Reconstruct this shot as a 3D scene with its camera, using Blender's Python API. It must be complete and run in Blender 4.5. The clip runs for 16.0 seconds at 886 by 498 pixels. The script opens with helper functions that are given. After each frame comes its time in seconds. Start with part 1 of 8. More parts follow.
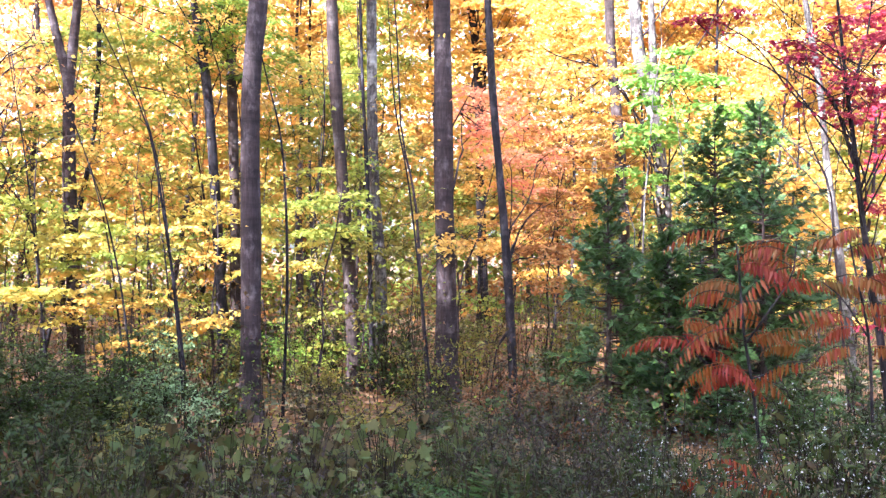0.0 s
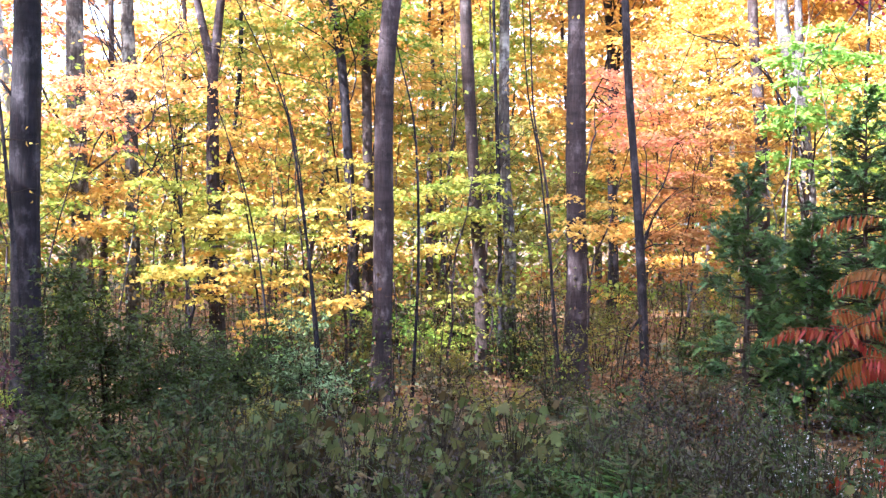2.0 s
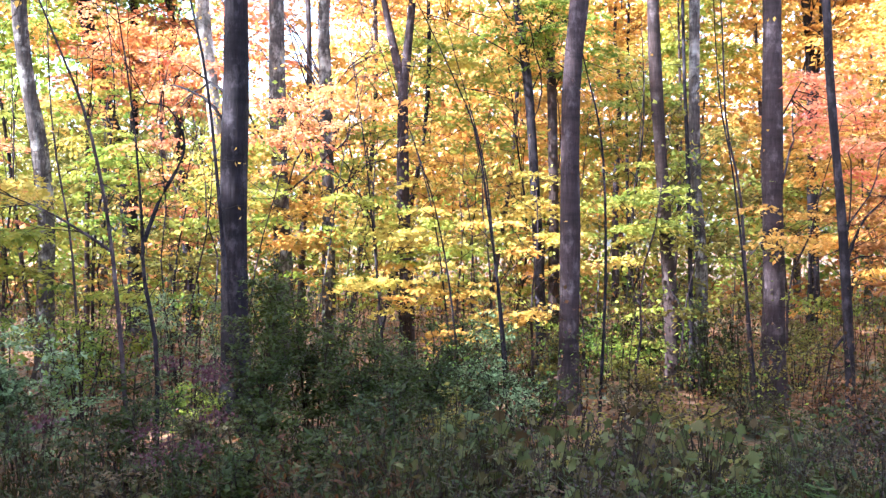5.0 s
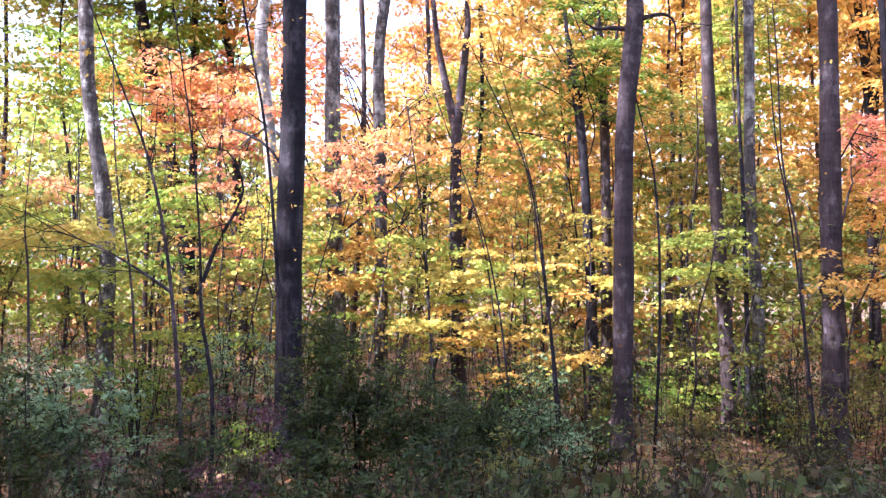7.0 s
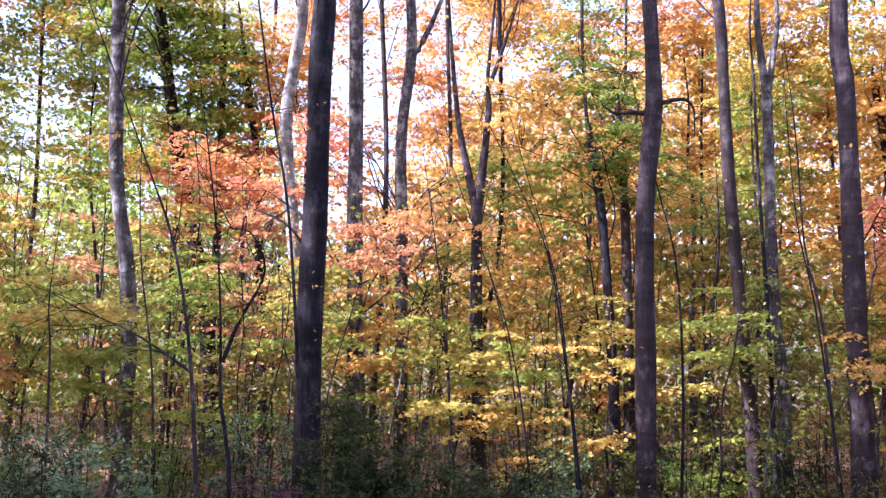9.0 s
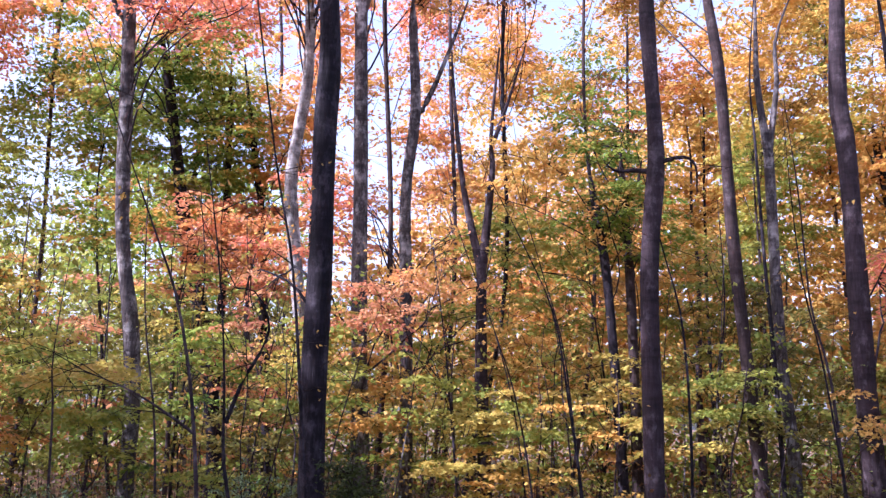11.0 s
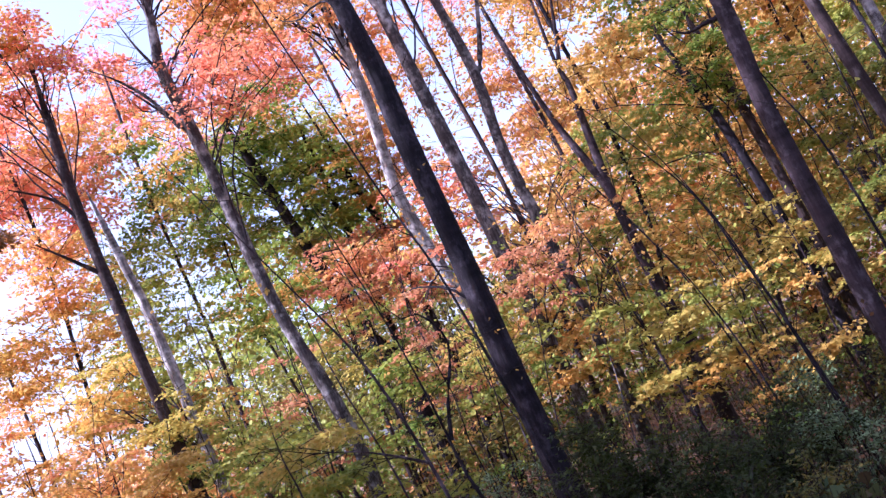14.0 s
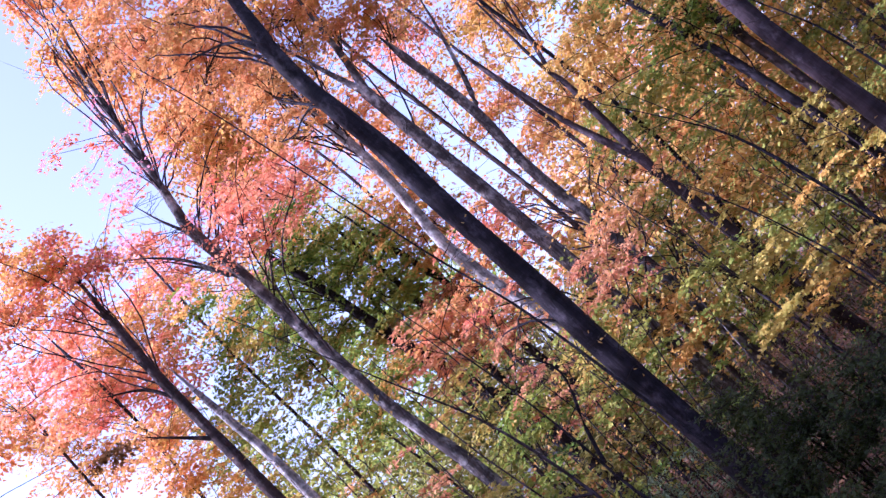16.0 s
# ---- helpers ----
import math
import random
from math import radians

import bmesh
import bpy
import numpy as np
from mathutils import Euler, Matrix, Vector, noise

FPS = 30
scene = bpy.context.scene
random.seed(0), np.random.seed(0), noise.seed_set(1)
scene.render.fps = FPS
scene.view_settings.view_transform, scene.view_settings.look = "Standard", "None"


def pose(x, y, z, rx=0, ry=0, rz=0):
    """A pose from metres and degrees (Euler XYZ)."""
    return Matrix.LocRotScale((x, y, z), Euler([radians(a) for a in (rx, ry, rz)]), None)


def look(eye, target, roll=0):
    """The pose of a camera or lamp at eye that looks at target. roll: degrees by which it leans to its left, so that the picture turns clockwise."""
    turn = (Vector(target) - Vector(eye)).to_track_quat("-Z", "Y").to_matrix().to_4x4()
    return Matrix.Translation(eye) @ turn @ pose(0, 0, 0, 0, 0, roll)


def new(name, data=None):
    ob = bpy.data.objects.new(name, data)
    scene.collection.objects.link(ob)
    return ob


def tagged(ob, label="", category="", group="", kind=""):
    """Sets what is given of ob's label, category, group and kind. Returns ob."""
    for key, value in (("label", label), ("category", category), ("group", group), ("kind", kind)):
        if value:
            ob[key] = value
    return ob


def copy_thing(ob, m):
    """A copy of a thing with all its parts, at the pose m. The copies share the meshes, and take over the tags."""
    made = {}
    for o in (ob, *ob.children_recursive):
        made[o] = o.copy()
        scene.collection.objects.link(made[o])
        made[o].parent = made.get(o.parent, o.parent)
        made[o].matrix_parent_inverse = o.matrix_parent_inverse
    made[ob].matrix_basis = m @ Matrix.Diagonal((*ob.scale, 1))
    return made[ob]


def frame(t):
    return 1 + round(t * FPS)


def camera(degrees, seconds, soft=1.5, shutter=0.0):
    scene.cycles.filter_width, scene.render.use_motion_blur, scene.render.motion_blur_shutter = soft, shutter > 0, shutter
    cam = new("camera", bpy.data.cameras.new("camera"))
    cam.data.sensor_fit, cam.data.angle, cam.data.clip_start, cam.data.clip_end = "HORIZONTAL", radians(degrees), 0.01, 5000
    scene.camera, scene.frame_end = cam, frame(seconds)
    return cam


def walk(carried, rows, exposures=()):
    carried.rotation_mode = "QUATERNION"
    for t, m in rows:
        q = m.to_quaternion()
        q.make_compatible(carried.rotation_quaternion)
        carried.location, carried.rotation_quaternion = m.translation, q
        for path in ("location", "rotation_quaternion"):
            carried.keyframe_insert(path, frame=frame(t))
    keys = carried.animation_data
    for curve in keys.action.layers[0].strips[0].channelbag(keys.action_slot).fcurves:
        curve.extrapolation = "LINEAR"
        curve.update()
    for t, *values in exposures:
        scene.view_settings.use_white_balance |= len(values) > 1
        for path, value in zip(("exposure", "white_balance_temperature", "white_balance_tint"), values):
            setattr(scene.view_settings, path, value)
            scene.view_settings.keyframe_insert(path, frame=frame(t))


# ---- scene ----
cam = camera(51.04, 16.0, soft=1.4)
WALK = [  # seconds, place, tilt, lean, bearing
    (0.0, -0.000, 0.000, 1.600, 90.00, -0.00, 0.00),
    (0.5, -0.012, 0.023, 1.593, 89.56, -0.23, 2.27),
    (1.0, -0.019, 0.029, 1.591, 89.25, -0.45, 4.25),
    (1.5, -0.026, 0.028, 1.591, 89.09, -0.59, 6.33),
    (2.0, -0.032, 0.028, 1.591, 89.01, -0.70, 7.90),
    (2.5, -0.036, 0.020, 1.591, 89.09, -0.71, 9.60),
    (3.0, -0.037, 0.003, 1.594, 89.06, -0.93, 11.55),
    (3.5, -0.046, -0.005, 1.597, 89.09, -0.67, 13.69),
    (4.0, -0.051, -0.005, 1.591, 89.21, -0.54, 16.05),
    (6.5, -0.055, -0.052, 1.612, 91.08, -0.60, 21.61),
    (7.0, -0.058, -0.057, 1.615, 92.12, -0.84, 22.37),
    (7.5, -0.054, -0.059, 1.621, 93.51, -1.15, 23.01),
    (8.0, -0.055, -0.057, 1.632, 94.88, -1.13, 23.44),
    (8.5, -0.054, -0.058, 1.627, 96.06, -0.92, 23.67),
    (9.0, -0.051, -0.060, 1.620, 97.08, -1.27, 23.63),
    (11.5, -0.042, -0.063, 1.624, 101.63, -1.08, 24.03),
    (12.0, -0.037, -0.066, 1.626, 102.43, -1.43, 24.40),
    (12.5, -0.023, -0.076, 1.631, 102.94, 0.22, 25.45),
    (13.0, -0.006, -0.087, 1.660, 102.77, 5.71, 27.63),
    (13.5, 0.019, -0.116, 1.722, 101.57, 16.10, 32.31),
    (14.0, 0.040, -0.124, 1.802, 100.41, 24.24, 37.10),
    (14.5, 0.054, -0.142, 1.853, 101.13, 29.47, 41.59),
    (15.0, 0.055, -0.147, 1.893, 103.57, 35.03, 43.87),
    (15.5, 0.065, -0.154, 1.928, 106.71, 40.96, 45.85),
    (16.0, 0.074, -0.154, 1.956, 109.72, 46.01, 48.72),
]
walk(cam, [(t, pose(x, y, z, rx, ry, rz)) for t, x, y, z, rx, ry, rz in WALK],
     exposures=[(0.0, 2.95, 5300, 14), (4.0, 2.80, 5250, 14), (7.0, 2.33, 5200, 23), (9.0, 1.70, 5150, 31), (12.5, 1.17, 5200, 38), (14.5, 1.19, 5000, 41), (16.0, 1.04, 4850, 46)])

# ---- light: clear autumn sky, sun behind the walker's left shoulder ----
SUN_BEARING, SUN_HEIGHT = 132.0, 42.0   # degrees to the left of the first view, degrees up
world = bpy.data.worlds.new("sky")
scene.world = world
world.use_nodes = True
wn = world.node_tree
sky = wn.nodes.new("ShaderNodeTexSky")
sky.sky_type, sky.sun_disc = "NISHITA", False
sky.sun_elevation, sky.sun_rotation = radians(SUN_HEIGHT), radians(-SUN_BEARING)
sky.air_density, sky.dust_density, sky.ozone_density = 1.2, 3.0, 0.8
wn.nodes["Background"].inputs["Strength"].default_value = 0.15
haze = wn.nodes.new("ShaderNodeHueSaturation")   # thin high cloud pales the blue
haze.inputs["Saturation"].default_value, haze.inputs["Value"].default_value = 0.62, 1.1
wn.links.new(sky.outputs["Color"], haze.inputs["Color"])
wn.links.new(haze.outputs["Color"], wn.nodes["Background"].inputs["Color"])
sun = new("sun", bpy.data.lights.new("sun", "SUN"))
sun.data.energy, sun.data.angle, sun.data.color = 5.0, radians(0.5), (1.0, 0.93, 0.82)
sb, sh = radians(SUN_BEARING), radians(SUN_HEIGHT)
SUN_WAY = Vector((-math.sin(sb) * math.cos(sh), math.cos(sb) * math.cos(sh), math.sin(sh)))
sun.matrix_world = look(SUN_WAY * 60, (0, 0, 0))


# ---- materials ----
def material(name):
    m = bpy.data.materials.new(name)
    m.use_nodes = True
    return m, m.node_tree.nodes, m.node_tree.links, m.node_tree.nodes["Principled BSDF"]


def ramp_of(nodes, colours):
    ramp = nodes.new("ShaderNodeValToRGB")
    el = ramp.color_ramp.elements
    while len(el) < len(colours):
        el.new(0.5)
    for i, c in enumerate(colours):
        el[i].position = i / (len(colours) - 1)
        el[i].color = (*c, 1)
    return ramp


def leaf_material(name, colours, thin=0.42, gloss=0.18, patch=0.8, each=False):
    """Leaves: each takes its own shade of the palette, and so do whole boughs."""
    m, nodes, links, bsdf = material(name)
    geo, co = nodes.new("ShaderNodeNewGeometry"), nodes.new("ShaderNodeTexCoord")
    big = nodes.new("ShaderNodeTexNoise")
    big.inputs["Scale"].default_value, big.inputs["Detail"].default_value = 1.5, 3.0
    links.new(co.outputs["Object"], big.inputs["Vector"])
    stretch = nodes.new("ShaderNodeMapRange")
    stretch.inputs["From Min"].default_value, stretch.inputs["From Max"].default_value = 0.3, 0.7
    links.new(big.outputs["Fac"], stretch.inputs["Value"])
    mix = nodes.new("ShaderNodeMix")
    mix.inputs["Factor"].default_value = patch
    links.new(geo.outputs["Random Per Island"], mix.inputs["A"])
    if each:
        links.new(nodes.new("ShaderNodeObjectInfo").outputs["Random"], mix.inputs["B"])
    else:
        links.new(stretch.outputs["Result"], mix.inputs["B"])
    ramp = ramp_of(nodes, colours)
    links.new(mix.outputs["Result"], ramp.inputs["Fac"])
    fine = nodes.new("ShaderNodeTexNoise")
    fine.inputs["Scale"].default_value = 40.0
    links.new(co.outputs["Object"], fine.inputs["Vector"])
    shade = nodes.new("ShaderNodeHueSaturation")
    spread = nodes.new("ShaderNodeMapRange")
    spread.inputs["To Min"].default_value, spread.inputs["To Max"].default_value = 0.7, 1.25
    links.new(fine.outputs["Fac"], spread.inputs["Value"])
    links.new(spread.outputs["Result"], shade.inputs["Value"])
    links.new(ramp.outputs["Color"], shade.inputs["Color"])
    links.new(shade.outputs["Color"], bsdf.inputs["Base Color"])
    bsdf.inputs["Roughness"].default_value = 0.5
    bsdf.inputs["Specular IOR Level"].default_value = gloss
    through_leaf = nodes.new("ShaderNodeBsdfTranslucent")
    links.new(shade.outputs["Color"], through_leaf.inputs["Color"])
    both = nodes.new("ShaderNodeMixShader")
    both.inputs["Fac"].default_value = thin
    links.new(bsdf.outputs["BSDF"], both.inputs[1])
    links.new(through_leaf.outputs["BSDF"], both.inputs[2])
    links.new(both.outputs["Shader"], nodes["Material Output"].inputs["Surface"])
    return m


def bark_material(name, dark, light, patches, ridge=9.0, lichen_sun=0.35):
    """Bark: upright ridges, blotches of lichen and of painted sun patches, and paler plates."""
    m, nodes, links, bsdf = material(name)
    co, mapping = nodes.new("ShaderNodeTexCoord"), nodes.new("ShaderNodeMapping")
    mapping.inputs["Scale"].default_value = (1.0, 1.0, 0.14)
    links.new(co.outputs["Object"], mapping.inputs["Vector"])
    ridges = nodes.new("ShaderNodeTexNoise")
    ridges.inputs["Scale"].default_value, ridges.inputs["Detail"].default_value, ridges.inputs["Roughness"].default_value = ridge * 4, 5.0, 0.65
    links.new(mapping.outputs["Vector"], ridges.inputs["Vector"])
    base = ramp_of(nodes, (dark, light))
    base.color_ramp.elements[0].position, base.color_ramp.elements[1].position = 0.35, 0.68
    links.new(ridges.outputs["Fac"], base.inputs["Fac"])
    squash = nodes.new("ShaderNodeMapping")
    squash.inputs["Scale"].default_value = (1.0, 1.0, 0.6)
    links.new(co.outputs["Object"], squash.inputs["Vector"])
    blotch = nodes.new("ShaderNodeTexNoise")
    blotch.inputs["Scale"].default_value, blotch.inputs["Detail"].default_value, blotch.inputs["Roughness"].default_value = 5.0, 6.0, 0.7
    links.new(squash.outputs["Vector"], blotch.inputs["Vector"])
    where = ramp_of(nodes, ((0, 0, 0), (1, 1, 1)))
    where.color_ramp.elements[0].position, where.color_ramp.elements[1].position = 0.62 - 0.3 * lichen_sun, 0.72 - 0.2 * lichen_sun
    links.new(blotch.outputs["Fac"], where.inputs["Fac"])
    mix = nodes.new("ShaderNodeMix")
    mix.data_type = "RGBA"
    links.new(where.outputs["Color"], mix.inputs["Factor"])
    links.new(base.outputs["Color"], mix.inputs["A"])
    mix.inputs["B"].default_value = (*patches, 1)
    # broad weathered zones, and dark rings and scars across the stem
    zone = nodes.new("ShaderNodeTexNoise")
    zone.inputs["Scale"].default_value, zone.inputs["Detail"].default_value = 1.7, 4.0
    links.new(co.outputs["Object"], zone.inputs["Vector"])
    flat = nodes.new("ShaderNodeMapping")
    flat.inputs["Scale"].default_value = (1.0, 1.0, 4.5)
    links.new(co.outputs["Object"], flat.inputs["Vector"])
    scar = nodes.new("ShaderNodeTexNoise")
    scar.inputs["Scale"].default_value, scar.inputs["Detail"].default_value = 3.0, 5.0
    links.new(flat.outputs["Vector"], scar.inputs["Vector"])
    sum_ = nodes.new("ShaderNodeMath")
    sum_.operation = "ADD"
    links.new(zone.outputs["Fac"], sum_.inputs[0])
    links.new(scar.outputs["Fac"], sum_.inputs[1])
    level = nodes.new("ShaderNodeMapRange")
    level.inputs["From Min"].default_value, level.inputs["From Max"].default_value = 0.7, 1.3
    level.inputs["To Min"].default_value, level.inputs["To Max"].default_value = 0.45, 1.6
    links.new(sum_.outputs["Value"], level.inputs["Value"])
    worn = nodes.new("ShaderNodeHueSaturation")
    links.new(level.outputs["Result"], worn.inputs["Value"])
    links.new(mix.outputs["Result"], worn.inputs["Color"])
    links.new(worn.outputs["Color"], bsdf.inputs["Base Color"])
    bsdf.inputs["Roughness"].default_value = 0.85
    bsdf.inputs["Specular IOR Level"].default_value = 0.2
    bump = nodes.new("ShaderNodeBump")
    bump.inputs["Strength"].default_value, bump.inputs["Distance"].default_value = 0.8, 0.02
    links.new(ridges.outputs["Fac"], bump.inputs["Height"])
    links.new(bump.outputs["Normal"], bsdf.inputs["Normal"])
    return m


def soil_material():
    """Forest floor: brown leaf litter over dark soil, with grey and green patches."""
    m, nodes, links, bsdf = material("leaf_litter")
    co = nodes.new("ShaderNodeTexCoord")
    cells = nodes.new("ShaderNodeTexVoronoi")
    cells.inputs["Scale"].default_value = 14.0
    links.new(co.outputs["Object"], cells.inputs["Vector"])
    pick = ramp_of(nodes, ((0.05, 0.028, 0.015), (0.14, 0.065, 0.025), (0.22, 0.10, 0.035), (0.09, 0.05, 0.03), (0.26, 0.15, 0.06)))
    split = nodes.new("ShaderNodeSeparateColor")
    links.new(cells.outputs["Color"], split.inputs["Color"])
    links.new(split.outputs["Red"], pick.inputs["Fac"])
    wide = nodes.new("ShaderNodeTexNoise")
    wide.inputs["Scale"].default_value, wide.inputs["Detail"].default_value = 0.6, 5.0
    links.new(co.outputs["Object"], wide.inputs["Vector"])
    area = ramp_of(nodes, ((0, 0, 0), (1, 1, 1)))
    area.color_ramp.elements[0].position, area.color_ramp.elements[1].position = 0.5, 0.62
    links.new(wide.outputs["Fac"], area.inputs["Fac"])
    mix = nodes.new("ShaderNodeMix")
    mix.data_type = "RGBA"
    links.new(area.outputs["Color"], mix.inputs["Factor"])
    links.new(pick.outputs["Color"], mix.inputs["A"])
    mix.inputs["B"].default_value = (0.045, 0.05, 0.022, 1)
    links.new(mix.outputs["Result"], bsdf.inputs["Base Color"])
    bsdf.inputs["Roughness"].default_value = 0.9
    bump = nodes.new("ShaderNodeBump")
    bump.inputs["Strength"].default_value, bump.inputs["Distance"].default_value = 0.7, 0.04
    links.new(cells.outputs["Distance"], bump.inputs["Height"])
    links.new(bump.outputs["Normal"], bsdf.inputs["Normal"])
    return m


LEAF = {
    "gold": leaf_material("gold_leaves", ((0.504, 0.253, 0.058), (0.609, 0.364, 0.07), (0.624, 0.437, 0.094), (0.549, 0.29, 0.066))),
    "yellow": leaf_material("yellow_leaves", ((0.547, 0.383, 0.075), (0.657, 0.487, 0.102), (0.515, 0.447, 0.079), (0.641, 0.396, 0.084))),
    "ygold": leaf_material("yellow_green_gold_leaves", ((0.359, 0.308, 0.064), (0.593, 0.396, 0.077), (0.625, 0.308, 0.068), (0.297, 0.29, 0.06))),
    "ygreen": leaf_material("yellow_green_leaves", ((0.158, 0.232, 0.043), (0.296, 0.359, 0.059), (0.443, 0.428, 0.073), (0.211, 0.291, 0.052))),
    "orange": leaf_material("orange_leaves", ((0.663, 0.255, 0.106), (0.755, 0.352, 0.121), (0.793, 0.467, 0.147), (0.644, 0.23, 0.106))),
    "orangegold": leaf_material("orange_gold_leaves", ((0.627, 0.286, 0.081), (0.733, 0.404, 0.09), (0.749, 0.498, 0.106), (0.609, 0.31, 0.081))),
    "coral": leaf_material("coral_leaves", ((0.709, 0.201, 0.133), (0.88, 0.309, 0.164), (0.88, 0.435, 0.209), (0.843, 0.26, 0.164))),
    "pink": leaf_material("pink_leaves", ((0.764, 0.28, 0.338), (0.88, 0.42, 0.466), (0.874, 0.36, 0.338))),
    "corrust": leaf_material("coral_and_rust_leaves", ((0.384, 0.141, 0.086), (0.64, 0.253, 0.129), (0.725, 0.385, 0.165), (0.469, 0.188, 0.107))),
    "rust": leaf_material("rust_leaves", ((0.249, 0.094, 0.041), (0.373, 0.151, 0.048), (0.451, 0.222, 0.06), (0.311, 0.122, 0.054))),
    "olive": leaf_material("olive_leaves", ((0.088, 0.112, 0.033), (0.175, 0.171, 0.037), (0.27, 0.21, 0.043), (0.121, 0.145, 0.037))),
    "green": leaf_material("green_leaves", ((0.087, 0.173, 0.034), (0.173, 0.272, 0.04), (0.322, 0.36, 0.046), (0.124, 0.217, 0.04))),
    "bright": leaf_material("fresh_green_leaves", ((0.16, 0.32, 0.06), (0.26, 0.43, 0.08), (0.38, 0.50, 0.10))),
    "red": leaf_material("red_leaves", ((0.17, 0.010, 0.026), (0.28, 0.022, 0.046), (0.38, 0.045, 0.07), (0.21, 0.012, 0.035))),
    # dark green, with the shade under the trees deepened in the leaf colour
    "dark": leaf_material("shade_darkened_shrub_leaves", ((0.016, 0.028, 0.007), (0.038, 0.056, 0.012), (0.072, 0.090, 0.020), (0.025, 0.038, 0.009)), 0.35, 0.22),
    "blue": leaf_material("grey_green_shrub_leaves", ((0.087, 0.131, 0.052), (0.164, 0.241, 0.1), (0.25, 0.337, 0.156), (0.106, 0.158, 0.068)), 0.25, 0.3),
    "herb": leaf_material("fading_herb_leaves", ((0.0316, 0.0338, 0.0114), (0.0632, 0.0581, 0.0187), (0.1033, 0.075, 0.027), (0.0607, 0.0319, 0.0166)), 0.3, 0.3, 0.6, True),
    "broad": leaf_material("broad_herb_leaves", ((0.040, 0.058, 0.018), (0.072, 0.090, 0.030), (0.100, 0.104, 0.036), (0.060, 0.038, 0.018), (0.050, 0.072, 0.024)), 0.3, 0.08, 0.7, True),
    "cedar": leaf_material("cedar_scales", ((0.014, 0.036, 0.012), (0.034, 0.072, 0.022), (0.085, 0.15, 0.042), (0.020, 0.048, 0.015)), 0.15, 0.3),
    "fern": leaf_material("fern_fronds", ((0.022, 0.056, 0.010), (0.040, 0.084, 0.015), (0.070, 0.092, 0.020)), 0.3, 0.15, 0.5, True),
    "russet": leaf_material("russet_herb_leaves", ((0.050, 0.022, 0.011), (0.085, 0.034, 0.014), (0.055, 0.044, 0.014), (0.034, 0.020, 0.011)), 0.3, 0.15, 0.5),
    "litter": leaf_material("fallen_leaves", ((0.06, 0.0255, 0.0105), (0.1425, 0.06, 0.021), (0.21, 0.0975, 0.0338), (0.0975, 0.045, 0.0195)), 0.2, 0.3, 0.3),
    "sumac": leaf_material("sumac_leaflets", ((0.20, 0.010, 0.016), (0.18, 0.024, 0.010), (0.19, 0.048, 0.010), (0.17, 0.066, 0.011), (0.11, 0.074, 0.012)), 0.3, 0.3, 0.75, True),
}
BARK = {
    "grey": bark_material("grey_brown_bark", (0.027, 0.018, 0.020), (0.050, 0.035, 0.038), (0.110, 0.086, 0.092), 9, 0.32),
    # shade is put into the near-black tone, sun patches into the paler blotches
    "dark": bark_material("dark_dappled_bark", (0.008, 0.006, 0.008), (0.020, 0.015, 0.019), (0.056, 0.047, 0.054), 8, 0.36),
    "brown": bark_material("reddish_brown_bark", (0.028, 0.018, 0.017), (0.055, 0.037, 0.035), (0.10, 0.080, 0.078), 10, 0.28),
    # pale bark, whitened further with the sunlight and dapples painted in
    "pale": bark_material("pale_smooth_sunlit_bark", (0.13, 0.12, 0.11), (0.34, 0.31, 0.29), (0.60, 0.58, 0.55), 7, 0.45),
    "mottled": bark_material("mottled_bark", (0.036, 0.029, 0.028), (0.11, 0.092, 0.086), (0.32, 0.295, 0.275), 9, 0.42),
    "twig": bark_material("twig_bark", (0.014, 0.010, 0.008), (0.044, 0.031, 0.026), (0.080, 0.064, 0.058), 20, 0.2),
}
LITTER = soil_material()


# ---- geometry helpers ----
def build(name, chunks, material_, parent=None, base=(0, 0, 0), label="", smooth=False):
    """One mesh object out of (verts, faces) arrays."""
    me = bpy.data.meshes.new(name)
    total, loops, starts, verts, n_loop = 0, [], [], [], 0
    for v, f in chunks:
        if len(f) == 0:
            continue
        verts.append(np.asarray(v, float).reshape(-1, 3) - np.array(base))
        loops.append((f + total).ravel())
        starts.append(n_loop + np.arange(len(f)) * f.shape[1])
        n_loop += f.size
        total += len(verts[-1])
    verts, loops, starts = np.concatenate(verts), np.concatenate(loops), np.concatenate(starts)
    me.vertices.add(len(verts))
    me.vertices.foreach_set("co", verts.astype(np.float32).ravel())
    me.loops.add(len(loops))
    me.loops.foreach_set("vertex_index", loops.astype(np.int32))
    me.polygons.add(len(starts))
    me.polygons.foreach_set("loop_start", starts.astype(np.int32))
    if smooth:
        me.polygons.foreach_set("use_smooth", np.ones(len(starts), bool))
    me.update(calc_edges=True)
    me.materials.append(material_)
    ob = new(name, me)
    if parent:
        ob.parent = parent
    if label:
        ob["label"] = label
    return ob


def unit(v):
    return v / np.maximum(np.linalg.norm(v, axis=-1, keepdims=True), 1e-9)


